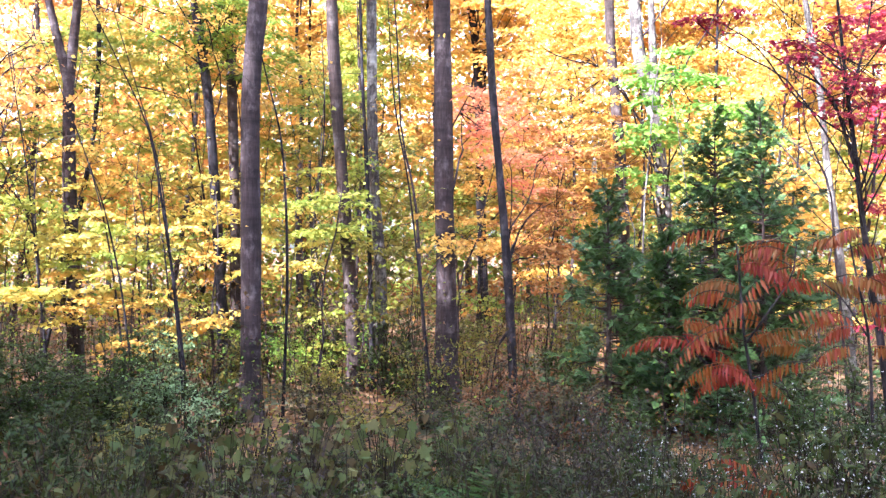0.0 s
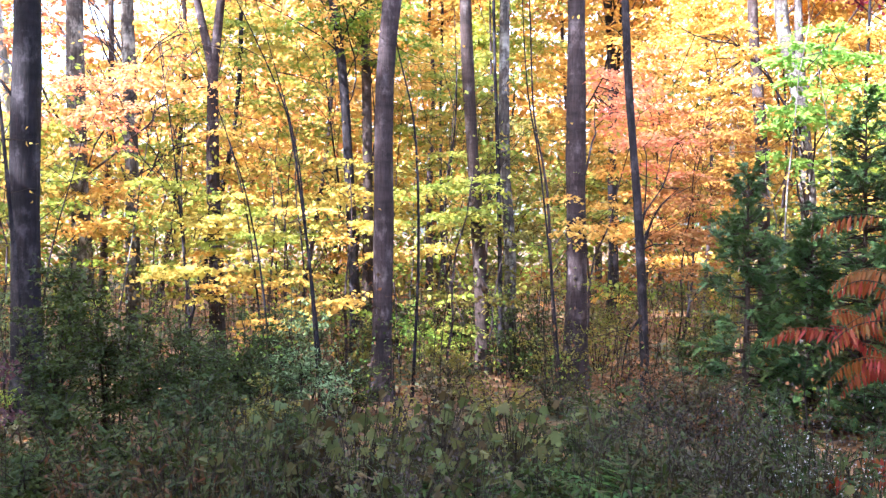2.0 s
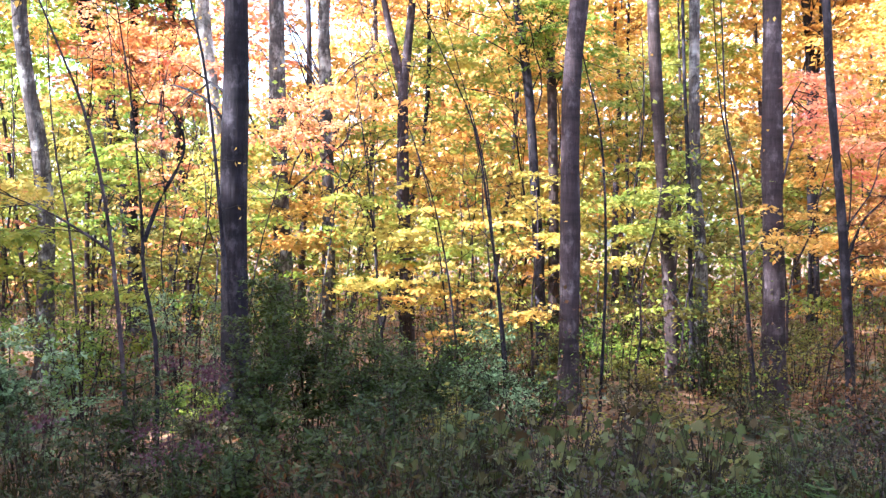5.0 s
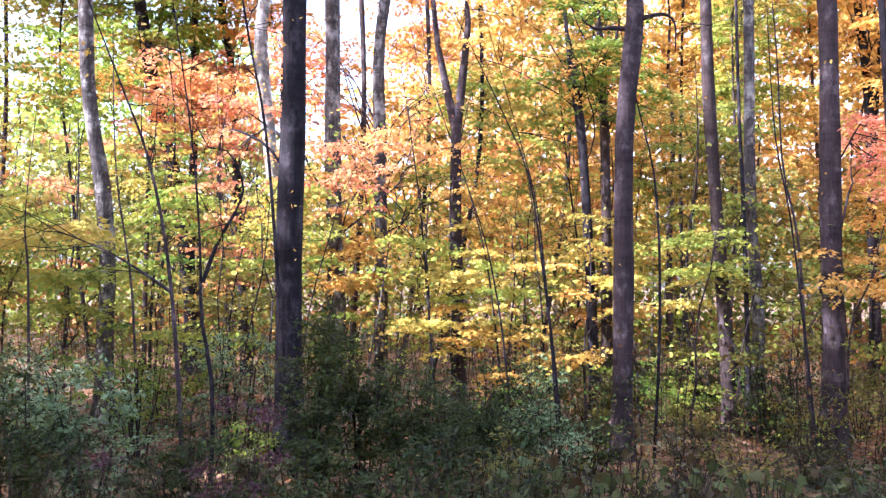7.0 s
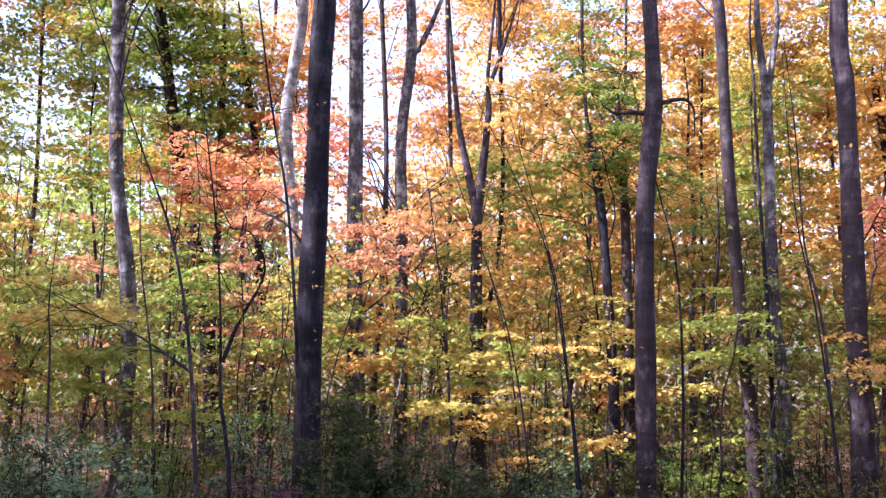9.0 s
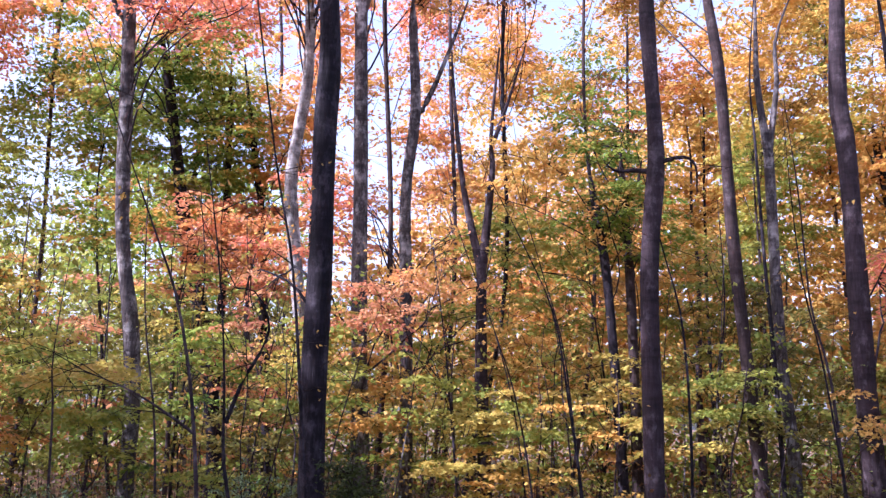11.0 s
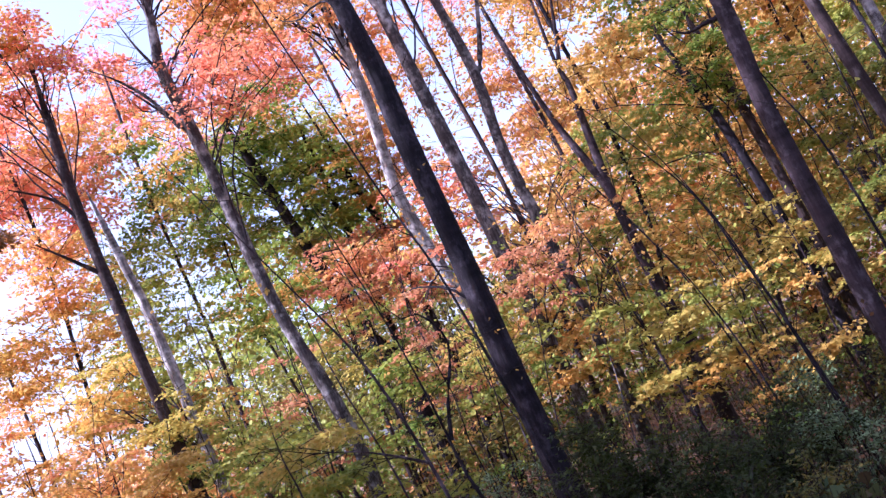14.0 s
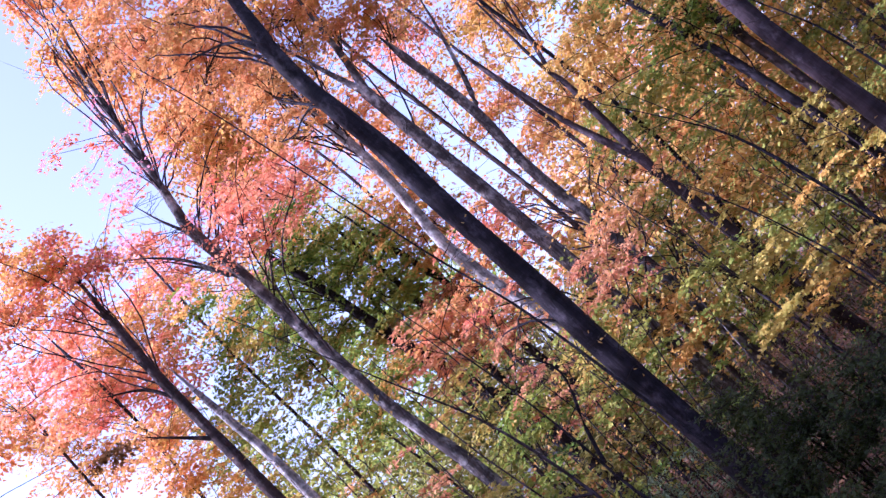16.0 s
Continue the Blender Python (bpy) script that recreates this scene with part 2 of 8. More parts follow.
def tubes(p, r, sides):
    """Tapered tubes along many lines at once: p (n, k, 3), r (n, k)."""
    p, r = np.asarray(p, float), np.asarray(r, float)
    n, k, _ = p.shape
    t = unit(np.gradient(p, axis=1))
    ref = np.where(np.abs(t[..., 2:3]) > 0.9, np.array([1.0, 0, 0]), np.array([0, 0, 1.0]))
    u = unit(np.cross(t, ref))
    w = np.cross(t, u)
    a = np.arange(sides) * 2 * np.pi / sides
    ring = p[:, :, None] + r[:, :, None, None] * (np.cos(a)[:, None] * u[:, :, None] + np.sin(a)[:, None] * w[:, :, None])
    i, j, s = np.meshgrid(np.arange(n), np.arange(k - 1), np.arange(sides), indexing="ij")
    at = lambda jj, ss: (i * k + jj) * sides + ss % sides
    faces = np.stack([at(j, s), at(j, s + 1), at(j + 1, s + 1), at(j + 1, s)], -1).reshape(-1, 4)
    return ring.reshape(-1, 3), faces


KITE = (np.array([(0, 0, 0), (-0.38, 0.45, 0.08), (0, 1, -0.10), (0.38, 0.45, 0.08)]), np.array([(0, 3, 2), (0, 2, 1)]))
LOBED = (np.array([(0, 0, 0), (-0.55, 0.5, 0.10), (-0.2, 0.52, 0.03), (0, 1, -0.10), (0.2, 0.52, 0.03), (0.55, 0.5, 0.10)]),
         np.array([(0, 5, 4), (0, 4, 3), (0, 3, 2), (0, 2, 1)]))
SLIM = (KITE[0] * np.array([0.72, 1, 1]), KITE[1])
NARROW = (np.array([(0, 0, 0), (-0.14, 0.4, 0.03), (0, 1, -0.06), (0.14, 0.4, 0.03)]), np.array([(0, 3, 2), (0, 2, 1)]))


def leaves(rng, at, size, shape, droop=35, spread=28, roll=38, way=None):
    """Leaf blades at many points: tips turned any way (or along way), hanging by droop degrees."""
    n = len(at)
    a = rng.uniform(0, 2 * np.pi, n) if way is None else np.arctan2(way[:, 1], way[:, 0]) + rng.normal(0, 0.5, n)
    p = np.radians(rng.normal(droop, spread, n))
    tip = np.stack([np.cos(a) * np.cos(p), np.sin(a) * np.cos(p), -np.sin(p)], -1)
    side = np.stack([-np.sin(a), np.cos(a), np.zeros(n)], -1)
    up = np.cross(tip, -side)
    q = np.radians(rng.normal(0, roll, n))[:, None]
    side, up = side * np.cos(q) + up * np.sin(q), up * np.cos(q) - side * np.sin(q)
    s = (size * rng.uniform(0.65, 1.25, n))[:, None, None]
    form, faces = shape
    v = at[:, None] + s * (form[:, 0, None] * side[:, None] + form[:, 1, None] * tip[:, None] + form[:, 2, None] * up[:, None])
    f = (faces[None] + (np.arange(n) * len(form))[:, None, None]).reshape(-1, 3)
    return v.reshape(-1, 3), f


def blades(at, tip, side, size, shape):
    """Blades at many points with given tip and side directions."""
    form, faces = shape
    up = np.cross(side, tip)
    v = at[:, None] + size[:, None, None] * (form[:, 0, None] * side[:, None] + form[:, 1, None] * tip[:, None] + form[:, 2, None] * up[:, None])
    return v.reshape(-1, 3), (faces[None] + (np.arange(len(at)) * len(form))[:, None, None]).reshape(-1, 3)


def smooth_line(points, count):
    """A smooth curve through points (Catmull-Rom), as count points."""
    p = np.asarray(points, float)
    p = np.concatenate([[2 * p[0] - p[1]], p, [2 * p[-1] - p[-2]]])
    out = []
    for s in np.linspace(0, len(p) - 3 - 1e-6, count):
        i, t = int(s), s - int(s)
        a, b, c, d = p[i:i + 4]
        out.append(0.5 * (2 * b + (c - a) * t + (2 * a - 5 * b + 4 * c - d) * t * t + (3 * b - a - 3 * c + d) * t ** 3))
    return np.array(out)


def ground_z(x, y):
    """The verge falls away gently into the wood."""
    r = np.hypot(x, y)
    s = np.clip((r - 2.0) / 7.0, 0, 1)
    front = np.clip((y + 0.6 * r) / (r + 0.1), 0, 1)
    bumps = 0.05 * np.sin(x * 0.9 + 1.3) * np.cos(y * 0.7) + 0.03 * np.sin(x * 2.3 + y * 1.7)
    return -0.6 * s * s * (3 - 2 * s) * front + bumps * np.clip((r - 2) / 4, 0, 1)


def trunk_mesh(rng, line, dia, flare=True, forked=False):
    """A round stem with root flare, swellings and a thinning top."""
    n = max(14, int(np.linalg.norm(line[-1] - line[0]) * 2.2))
    p = smooth_line(line, n)
    h = np.linspace(0, 1, n)
    r = dia / 2 * ((1 - 0.35 * h) * np.clip((1.02 - h) / 0.16, 0.18, 1) if dia > 0.1 else (1 - 0.82 * h))
    if forked:
        r = dia / 2 * (1 - 0.3 * h)
    up = p[:, 2] - p[0, 2]
    if flare:
        r = r * (1 + 0.5 * np.exp(-up / (1.3 * dia)))
    r = r * (1 + 0.05 * np.sin(up * 2.1 + rng.uniform(0, 6)) + rng.normal(0, 0.015, n))
    sides = 14 if dia > 0.12 else 8
    v, f = tubes(p[None], r[None], sides)
    a = np.tile(np.arange(sides) * 2 * np.pi / sides, n)
    z = np.repeat(up, sides)
    centre = np.repeat(p, sides, 0)
    swell = 1 + 0.045 * np.sin(3 * a + z * 0.7 + rng.uniform(0, 6)) + 0.03 * np.sin(5 * a - z * 1.9) + rng.normal(0, 0.012, len(a))
    if flare:
        swell = swell + 0.16 * np.exp(-z / dia) * np.sin(5 * a + 1)
    return [(centre + (v - centre) * swell[:, None], f)]


def tree(name, line, dia, bark, crown, label, category="tree", group="", forks=(), flare=True, sprig="orangegold"):
    """A trunk along line, limbs and twigs out to the boughs of its crown, and the leaves on them.
    crown: (palette, x, y, z, half width, half height, half depth, boughs, bough radius, leaf size)."""
    seed = int(abs(line[0][0] * 131 + line[0][1] * 71) * 10) % 100000
    rng = np.random.default_rng(seed)
    line = np.array(line, float)
    base = line[0].copy()
    base[2] = ground_z(base[0], base[1]) - 0.05
    line[0, 2] = base[2]
    keep = [0]
    for i in range(1, len(line) - 1):
        if line[i, 2] - line[keep[-1], 2] > 0.5 and line[-1, 2] - line[i, 2] > 0.5:
            keep.append(i)
    line = line[keep + [len(line) - 1]]
    root = new(name)
    root.location = base
    tagged(root, label, category, group)
    forked = any(abs(f[1][0][2] - line[-1, 2]) < 0.7 and f[0] > 0.3 * dia for f in forks)
    build("trunk", trunk_mesh(rng, line, dia, flare, forked), BARK[bark], root, base, smooth=True)
    for fork in forks:
        k = smooth_line(fork[1], 12)
        build("limb", [tubes(k[None], (fork[0] / 2 * np.linspace(1, 0.2, 12))[None], 9)], BARK[bark], root, base, smooth=True)
    stem = smooth_line(line, 40)
    chunks, twigs, limbs = {}, [], []
    for pal, x, y, z, wide, high, deep, boughs, rad, size in crown:
        c = np.array([x, y, z])
        out = unit(np.array([x, y, 0.0]))
        side = np.array([-out[1], out[0], 0.0])
        q = rng.normal(0, 1, (boughs, 3))
        q = unit(q) * rng.uniform(0.12, 1, (boughs, 1)) ** (1 / 2.4)
        at = c + q[:, :1] * wide * side + q[:, 1:2] * deep * out + q[:, 2:] * high * np.array([0, 0, 1.0])
        at = at + rng.normal(0, 0.25, at.shape) * rad
        tier = 1.3 * rad
        shift = rng.uniform(0, tier)
        at[:, 2] += 0.5 * (np.round((at[:, 2] - shift) / tier) * tier + shift - at[:, 2])
        # limbs
        n_limb = int(np.clip(boughs // 9, 2, 9))
        ends = at[rng.choice(boughs, n_limb, replace=boughs < n_limb)]
        for e in ends:
            run = np.hypot(e[0] - x, e[1] - y) + np.linalg.norm((c - stem[np.argmin(np.abs(stem[:, 2] - z))])[:2])
            z0 = np.clip(e[2] - 0.55 * run - rng.uniform(0, 0.8), line[0, 2] + 0.25 * (line[-1, 2] - line[0, 2]), line[-1, 2] - rng.uniform(0.05, 0.3) * (line[-1, 2] - line[0, 2]))
            s = stem[np.argmin(np.abs(stem[:, 2] - z0))]
            t = np.linspace(0, 1, 9)[:, None]
            rise = np.array([0, 0, 1.0]) * np.sin(t * np.pi) * 0.12 * np.linalg.norm(e - s)
            wobble = (rng.normal(0, 0.05, 3) * np.sin(t * np.pi) + rng.normal(0, 0.035, 3) * np.sin(t * 2 * np.pi) + rng.normal(0, 0.006, (9, 3))) * np.linalg.norm(e - s)
            limbs.append((s + (e - s) * t + rise + wobble, np.clip(0.055 * dia * np.linspace(1, 0.15, 9) + 0.004, 0.004, 0.04) * (0.3 if np.linalg.norm(e - s) > 6 else 1)))
        pool = np.concatenate([l[0][3:] for l in limbs[-n_limb:]])
        d2 = ((at[:, None] - pool[None]) ** 2).sum(-1)
        near = pool[np.argmin(d2, 1)]
        mid = (near + at) / 2 + rng.normal(0, 0.08, at.shape) * rad
        twigs.append((np.stack([near, mid, at], 1), np.tile([0.007, 0.005, 0.003], (boughs, 1)) * (0.6 + 0.6 * min(dia, 0.35) / 0.2)))
        # leaves, in flat tilted boughs: each a fan of leafy sprays with gaps between them
        per, fan = (77, 7) if y > 3 else (20, 4)
        n = boughs * per
        turn = rng.uniform(0, 2 * np.pi, (boughs, 1)) + np.arange(fan) * 2 * np.pi / fan + rng.normal(0, 0.3, (boughs, fan))
        aa = np.repeat(turn, per // fan, 1).ravel()
        rr = rad * np.repeat(rng.uniform(0.55, 1.15, (boughs, fan)), per // fan, 1).ravel() * rng.uniform(0.08, 1, n)
        off = rng.normal(0, 0.11, n) * rad
        tilt = np.repeat(rng.normal(0, 0.16, (boughs, 2)), per, 0)
        dx, dy = rr * np.cos(aa) - off * np.sin(aa), rr * np.sin(aa) + off * np.cos(aa)
        dz = tilt[:, 0] * dx + tilt[:, 1] * dy - 0.30 * rr * rr / rad + rng.normal(0, 0.04, n) * rad
        pts = np.repeat(at, per, 0) + np.stack([dx, dy, dz], -1)
        way = np.stack([np.cos(aa), np.sin(aa)], -1)
        chunks.setdefault(pal, []).append(leaves(rng, pts, size * 1.05, LOBED if np.hypot(x, y) < 13 and y > 3 else KITE, 24, 20, 27, way))
    # bare side twigs with a few leaves, up the stem and out along the forks
    if line[0, 1] > 3:
        path = np.concatenate([stem[stem[:, 2] > base[2] + 1.6]] + [smooth_line(f[1], 14)[3:] for f in forks])
        count = int(1.2 * (stem[-1, 2] - base[2])) + 10 * len(forks)
        s = path[rng.integers(0, len(path), count)]
        a = rng.uniform(0, 2 * np.pi, count)
        length = rng.uniform(0.25, 1.15, count) * (0.8 + 1.2 * min(dia, 0.3))
        way = np.stack([np.cos(a), np.sin(a), rng.normal(0.25, 0.35, count)], -1)
        t = np.linspace(0, 1, 5)[None, :, None]
        run = s[:, None] + way[:, None] * length[:, None, None] * t + rng.normal(0, 0.05, (count, 5, 3)) * t * length[:, None, None]
        twigs.append((run, np.tile(np.linspace(0.0065, 0.002, 5), (count, 1))))
        side = run[:, 2:4].reshape(-1, 3)
        off = np.repeat(way, 2, 0) * 0.4 + rng.normal(0, 0.5, (2 * count, 3))
        ends = side + off * np.repeat(length, 2)[:, None] * 0.45
        twigs.append((np.stack([side, (side + ends) / 2 + rng.normal(0, 0.02, side.shape), ends], 1), np.tile([0.004, 0.003, 0.0015], (len(side), 1))))
        u = rng.uniform(0, 1, (len(ends), 2, 1))
        pts = (side[:, None] * (1 - u) + ends[:, None] * u + rng.normal(0, 0.05, (len(ends), 2, 3))).reshape(-1, 3)
        pal = crown[0][0] if crown else sprig
        if dia < 0.12:
            chunks.setdefault(pal, []).append(leaves(rng, pts[pts[:, 2] > base[2] + 2.4], 0.06, KITE))
    for pts, rad_ in limbs:
        build("branch", [tubes(pts[None], rad_[None], 5)], BARK[bark if bark in ("dark", "grey", "brown") else "grey"], root, base, smooth=True)
    if twigs:
        tagged(build("twig_growth", [tubes(p, r, 3) for p, r in twigs], BARK["twig"], root, base), kind="stuff")
    for pal, made in chunks.items():
        build("crown", made, LEAF[pal], root, base)
    return root


def shrub(name, x, y, wide, high, pal, size, count, label, group="", shape=SLIM):
    """Many thin arching stems from a loose stool, with side twigs of small leaves."""
    rng = np.random.default_rng(int(abs(x * 173 + y * 57) * 10))
    base = np.array([x, y, ground_z(x, y) - 0.03])
    root = new(name)
    root.location = base
    tagged(root, label, "shrub", group)
    n = 11
    a = rng.uniform(0, 2 * np.pi, n)
    reach = wide * rng.uniform(0.15, 1.0, n)
    top = np.stack([reach * np.cos(a), reach * np.sin(a), high * rng.uniform(0.45, 1.05, n) * np.sqrt(1 - 0.5 * (reach / wide) ** 2)], -1)
    foot = np.stack([np.cos(a), np.sin(a), np.zeros(n)], -1) * (0.35 * reach * rng.uniform(0.2, 1, n))[:, None]
    t = np.linspace(0, 1, 9)[None, :, None]
    lines = foot[:, None] * (1 - t) + top[:, None] * t
    lines = lines + np.array([0, 0, 1.0]) * np.sin(t * np.pi) * high * 0.12 + rng.normal(0, 0.04, (n, 9, 3)) * t * wide
    for line in lines:
        build("stem", [tubes(line[None] + base, np.linspace(0.012, 0.004, 9)[None], 5)], BARK["twig"], root, base)
    m = int(count * 0.9) // 16
    which, along = rng.integers(0, n, m), rng.uniform(0.12, 1.0, m) ** 0.8
    start = lines[which, np.clip((along * 8).astype(int), 0, 7)]
    way = unit(rng.normal(0, 1, (m, 3)) * np.array([1, 1, 0.3]) + unit(top)[which] * 0.4)
    tip = start + way * (rng.uniform(0.15, 0.6, (m, 1)) * (0.3 + 0.45 * wide))
    tip[:, 2] = np.maximum(tip[:, 2], 0.12)
    tagged(build("twig_growth", [tubes(np.stack([start, tip], 1) + base, np.tile([0.004, 0.002], (m, 1)), 3)], BARK["twig"], root, base), kind="stuff")
    s = rng.uniform(0.1, 1.0, (m, 16, 1))
    pts = (start[:, None] * (1 - s) + tip[:, None] * s + rng.normal(0, 1, (m, 16, 3)) * np.array([0.032, 0.032, 0.014])).reshape(-1, 3)
    build("foliage", [leaves(rng, pts + base, size * rng.uniform(0.75, 1.3, len(pts)), shape, 18, 28, 34)], LEAF[pal], root, base)
    return root


def cedar(x, y, wide, high, label):
    """A young cedar: separate upswept boughs of flat scaly sprays, ragged and open in places."""
    rng = np.random.default_rng(int(abs(x * 91 + y * 33) * 10))
    base = np.array([x, y, ground_z(x, y) - 0.03])
    root = new("cedar_tree")
    root.location = base
    tagged(root, label, "conifer", "young cedars")
    build("trunk", [tubes(np.array([[(0, 0, 0), (0.02, 0.01, high * 0.5), (0, 0, high * 0.99)]]) + base, np.array([[0.05, 0.03, 0.005]]), 8)], BARK["brown"], root, base, smooth=True)
    n = int(60 * high)
    h = rng.uniform(0.03, 1.0, n) ** 0.95
    a = rng.uniform(0, 2 * np.pi, n)
    reach = wide * (1 - h) ** 0.72 * rng.choice([0.5, 0.75, 0.95, 1.15], n) * rng.uniform(0.85, 1.1, n) + 0.05
    foot = np.stack([0 * a, 0 * a, high * h], -1)
    tip = foot + np.stack([reach * np.cos(a), reach * np.sin(a), reach * rng.uniform(-0.15, 0.45, n) + 0.16 * h], -1)
    tip[:, 2] = np.maximum(tip[:, 2], 0.1)
    mid = (foot + tip) / 2 - np.array([0, 0, 1.0]) * (0.16 * reach)[:, None]
    tagged(build("bough_growth", [tubes(np.stack([foot, mid, tip], 1) + base, np.tile([0.010, 0.006, 0.002], (n, 1)), 4)], BARK["brown"], root, base), kind="stuff")
    # flat fern-like sprays along each bough, drooping at their tips
    k, per = 17, 9
    s = rng.uniform(0.3, 1.0, (n, k, 1))
    line = foot[:, None] * (1 - s) ** 2 + 2 * s * (1 - s) * mid[:, None] + tip[:, None] * s * s
    out = unit((tip - foot) * np.array([1, 1, 0.5]))[:, None]
    side = np.stack([-np.sin(a), np.cos(a), 0 * a], -1)[:, None]
    way = unit(out * rng.uniform(0.3, 1, (n, k, 1)) + side * rng.normal(0, 0.65, (n, k, 1)) + np.array([0, 0, 1.0]) * rng.normal(0.02, 0.3, (n, k, 1)))
    flat = unit(np.cross(way, np.array([0, 0, 1.0]) + rng.normal(0, 0.55, (n, k, 3))))
    length = ((0.08 + 0.10 * rng.uniform(0, 1, (n, k))) * (0.45 + 0.55 * np.clip(reach / wide, 0, 1))[:, None])[:, :, None]
    u = np.linspace(0.05, 1, per)
    lean = np.where(np.arange(per) % 2, 0.75, -0.75) * (1.05 - 0.8 * u)
    at = line[:, :, None] + way[:, :, None] * (u * length)[..., None] - np.array([0, 0, 0.3]) * (u * u * length)[..., None]
    point = unit(way[:, :, None] + flat[:, :, None] * lean[:, None] - np.array([0, 0, 0.25]) * u[:, None])
    wide_way = unit(np.cross(point, np.cross(way, flat)[:, :, None]))
    size = length * (0.62 - 0.38 * u) * rng.uniform(0.8, 1.2, (n, k, per))
    build("foliage", [blades(at.reshape(-1, 3) + base, point.reshape(-1, 3), wide_way.reshape(-1, 3), size.ravel(), (NARROW[0] * np.array([1.5, 1.1, 1]), NARROW[1]))], LEAF["cedar"], root, base)
    return root


# ---- ground ----
def ground_sheet():
    rings = np.concatenate([np.linspace(0.0, 30, 61), 30 * 1.16 ** np.arange(1, 26)])
    a = np.linspace(0, 2 * np.pi, 145)[:-1]
    r, t = np.meshgrid(rings, a, indexing="ij")
    x, y = r * np.sin(t), r * np.cos(t)
    v = np.stack([x, y, ground_z(x, y)], -1).reshape(-1, 3)
    i, j = np.meshgrid(np.arange(len(rings) - 1), np.arange(144), indexing="ij")
    f = np.stack([i * 144 + j, (i + 1) * 144 + j, (i + 1) * 144 + (j + 1) % 144, i * 144 + (j + 1) % 144], -1).reshape(-1, 4)
    ob = build("ground", [(v, f)], LITTER, smooth=True)
    tagged(ob, "forest floor of brown leaf litter and dark soil", "ground", kind="structure")


ground_sheet()


def fallen_leaves():
    rng = np.random.default_rng(5)
    n = 26000
    r, b = 4 + 26 * rng.uniform(0, 1, n) ** 0.8, np.radians(rng.uniform(-38, 85, n))
    x, y = -r * np.sin(b), r * np.cos(b)
    pts = np.stack([x, y, ground_z(x, y) + 0.015 + rng.uniform(0, 0.03, n)], -1)
    ob = build("fallen_leaves", [leaves(rng, pts, 0.11, KITE, 0, 18, 25)], LEAF["litter"])
    tagged(ob, "dry brown and orange fallen leaves on the forest floor", "leaves", kind="stuff")


fallen_leaves()


def far_woods():
    """The wood goes on behind: slender trunks, and foliage that nobody could count."""
    rng = np.random.default_rng(11)
    forms = []
    for k in range(10):
        h = rng.uniform(9, 13)
        t = np.linspace(0, 1, 8)
        line = np.stack([rng.normal(0, 0.10, 8) * t + rng.normal(0, 0.5) * t, rng.normal(0, 0.10, 8) * t, h * t], -1)
        ob = build("forest_tree", [tubes(line[None], (np.linspace(1, 0.15, 8) * rng.uniform(0.06, 0.17))[None], 7)], BARK[("grey", "dark", "pale", "brown", "mottled")[k % 5]], smooth=True)
        forms.append(ob.data)
        bpy.data.objects.remove(ob)
    for k in range(120):
        r, b = rng.uniform(28, 58), radians(rng.uniform(-42, 90))
        ob = new("forest_tree", forms[k % 10])
        ob.location = (-r * math.sin(b), r * math.cos(b), -0.85)
        ob.rotation_euler = (0, 0, rng.uniform(0, 6))
        tagged(ob, "slender bare trunk standing deep in the wood", "tree", "far trees")
    for pal, count, low, high, b0, b1 in FAR:
        r, b = rng.uniform(28, 58, count), np.radians(rng.uniform(b0, b1, count))
        z = r * np.tan(np.radians(rng.uniform(low, high, count))) + 1.6
        at = np.stack([-r * np.sin(b), r * np.cos(b), z], -1)
        per = 34
        pts = np.repeat(at, per, 0) + rng.normal(0, 1, (count * per, 3)) * np.array([0.85, 0.85, 0.2])
        pts[:, 2] = np.maximum(pts[:, 2], -0.4)
        ob = build("far_foliage", [leaves(rng, pts, 0.265, KITE, 30, 26, 34)], LEAF[pal])
        tagged(ob, "distant autumn foliage deep in the wood", "foliage", kind="stuff")


FAR = (("ygreen", 400, -1, 6, -34, 30), ("gold", 250, 1, 7, -34, 30), ("ygold", 500, 1, 8, -34, 33), ("gold", 1000, 2, 17, -34, 22), ("ygold", 520, 8, 20, -34, 13),
       ("orangegold", 330, 4, 19, -34, 16), ("gold", 170, 8, 21, 6, 24), ("orange", 160, 6, 15, 13, 27), ("orangegold", 200, 2, 12, 13, 31), ("olive", 700, -4, 4, -34, 70), ("ygreen", 250, -2, 2, 34, 70),
       ("orange", 200, 1, 5, 48, 70), ("ygreen", 140, 3, 11, 44, 53), ("olive", 120, 2, 9, 43, 53), ("olive", 260, 2, 8, 33, 44), ("olive", 260, 3, 12, -34, 20), ("rust", 180, 3, 14, -34, 22), ("green", 240, 7, 15, 33, 46), ("green", 650, -4, 4, -34, 70), ("rust", 300, -4, 1, -34, 70))
far_woods()


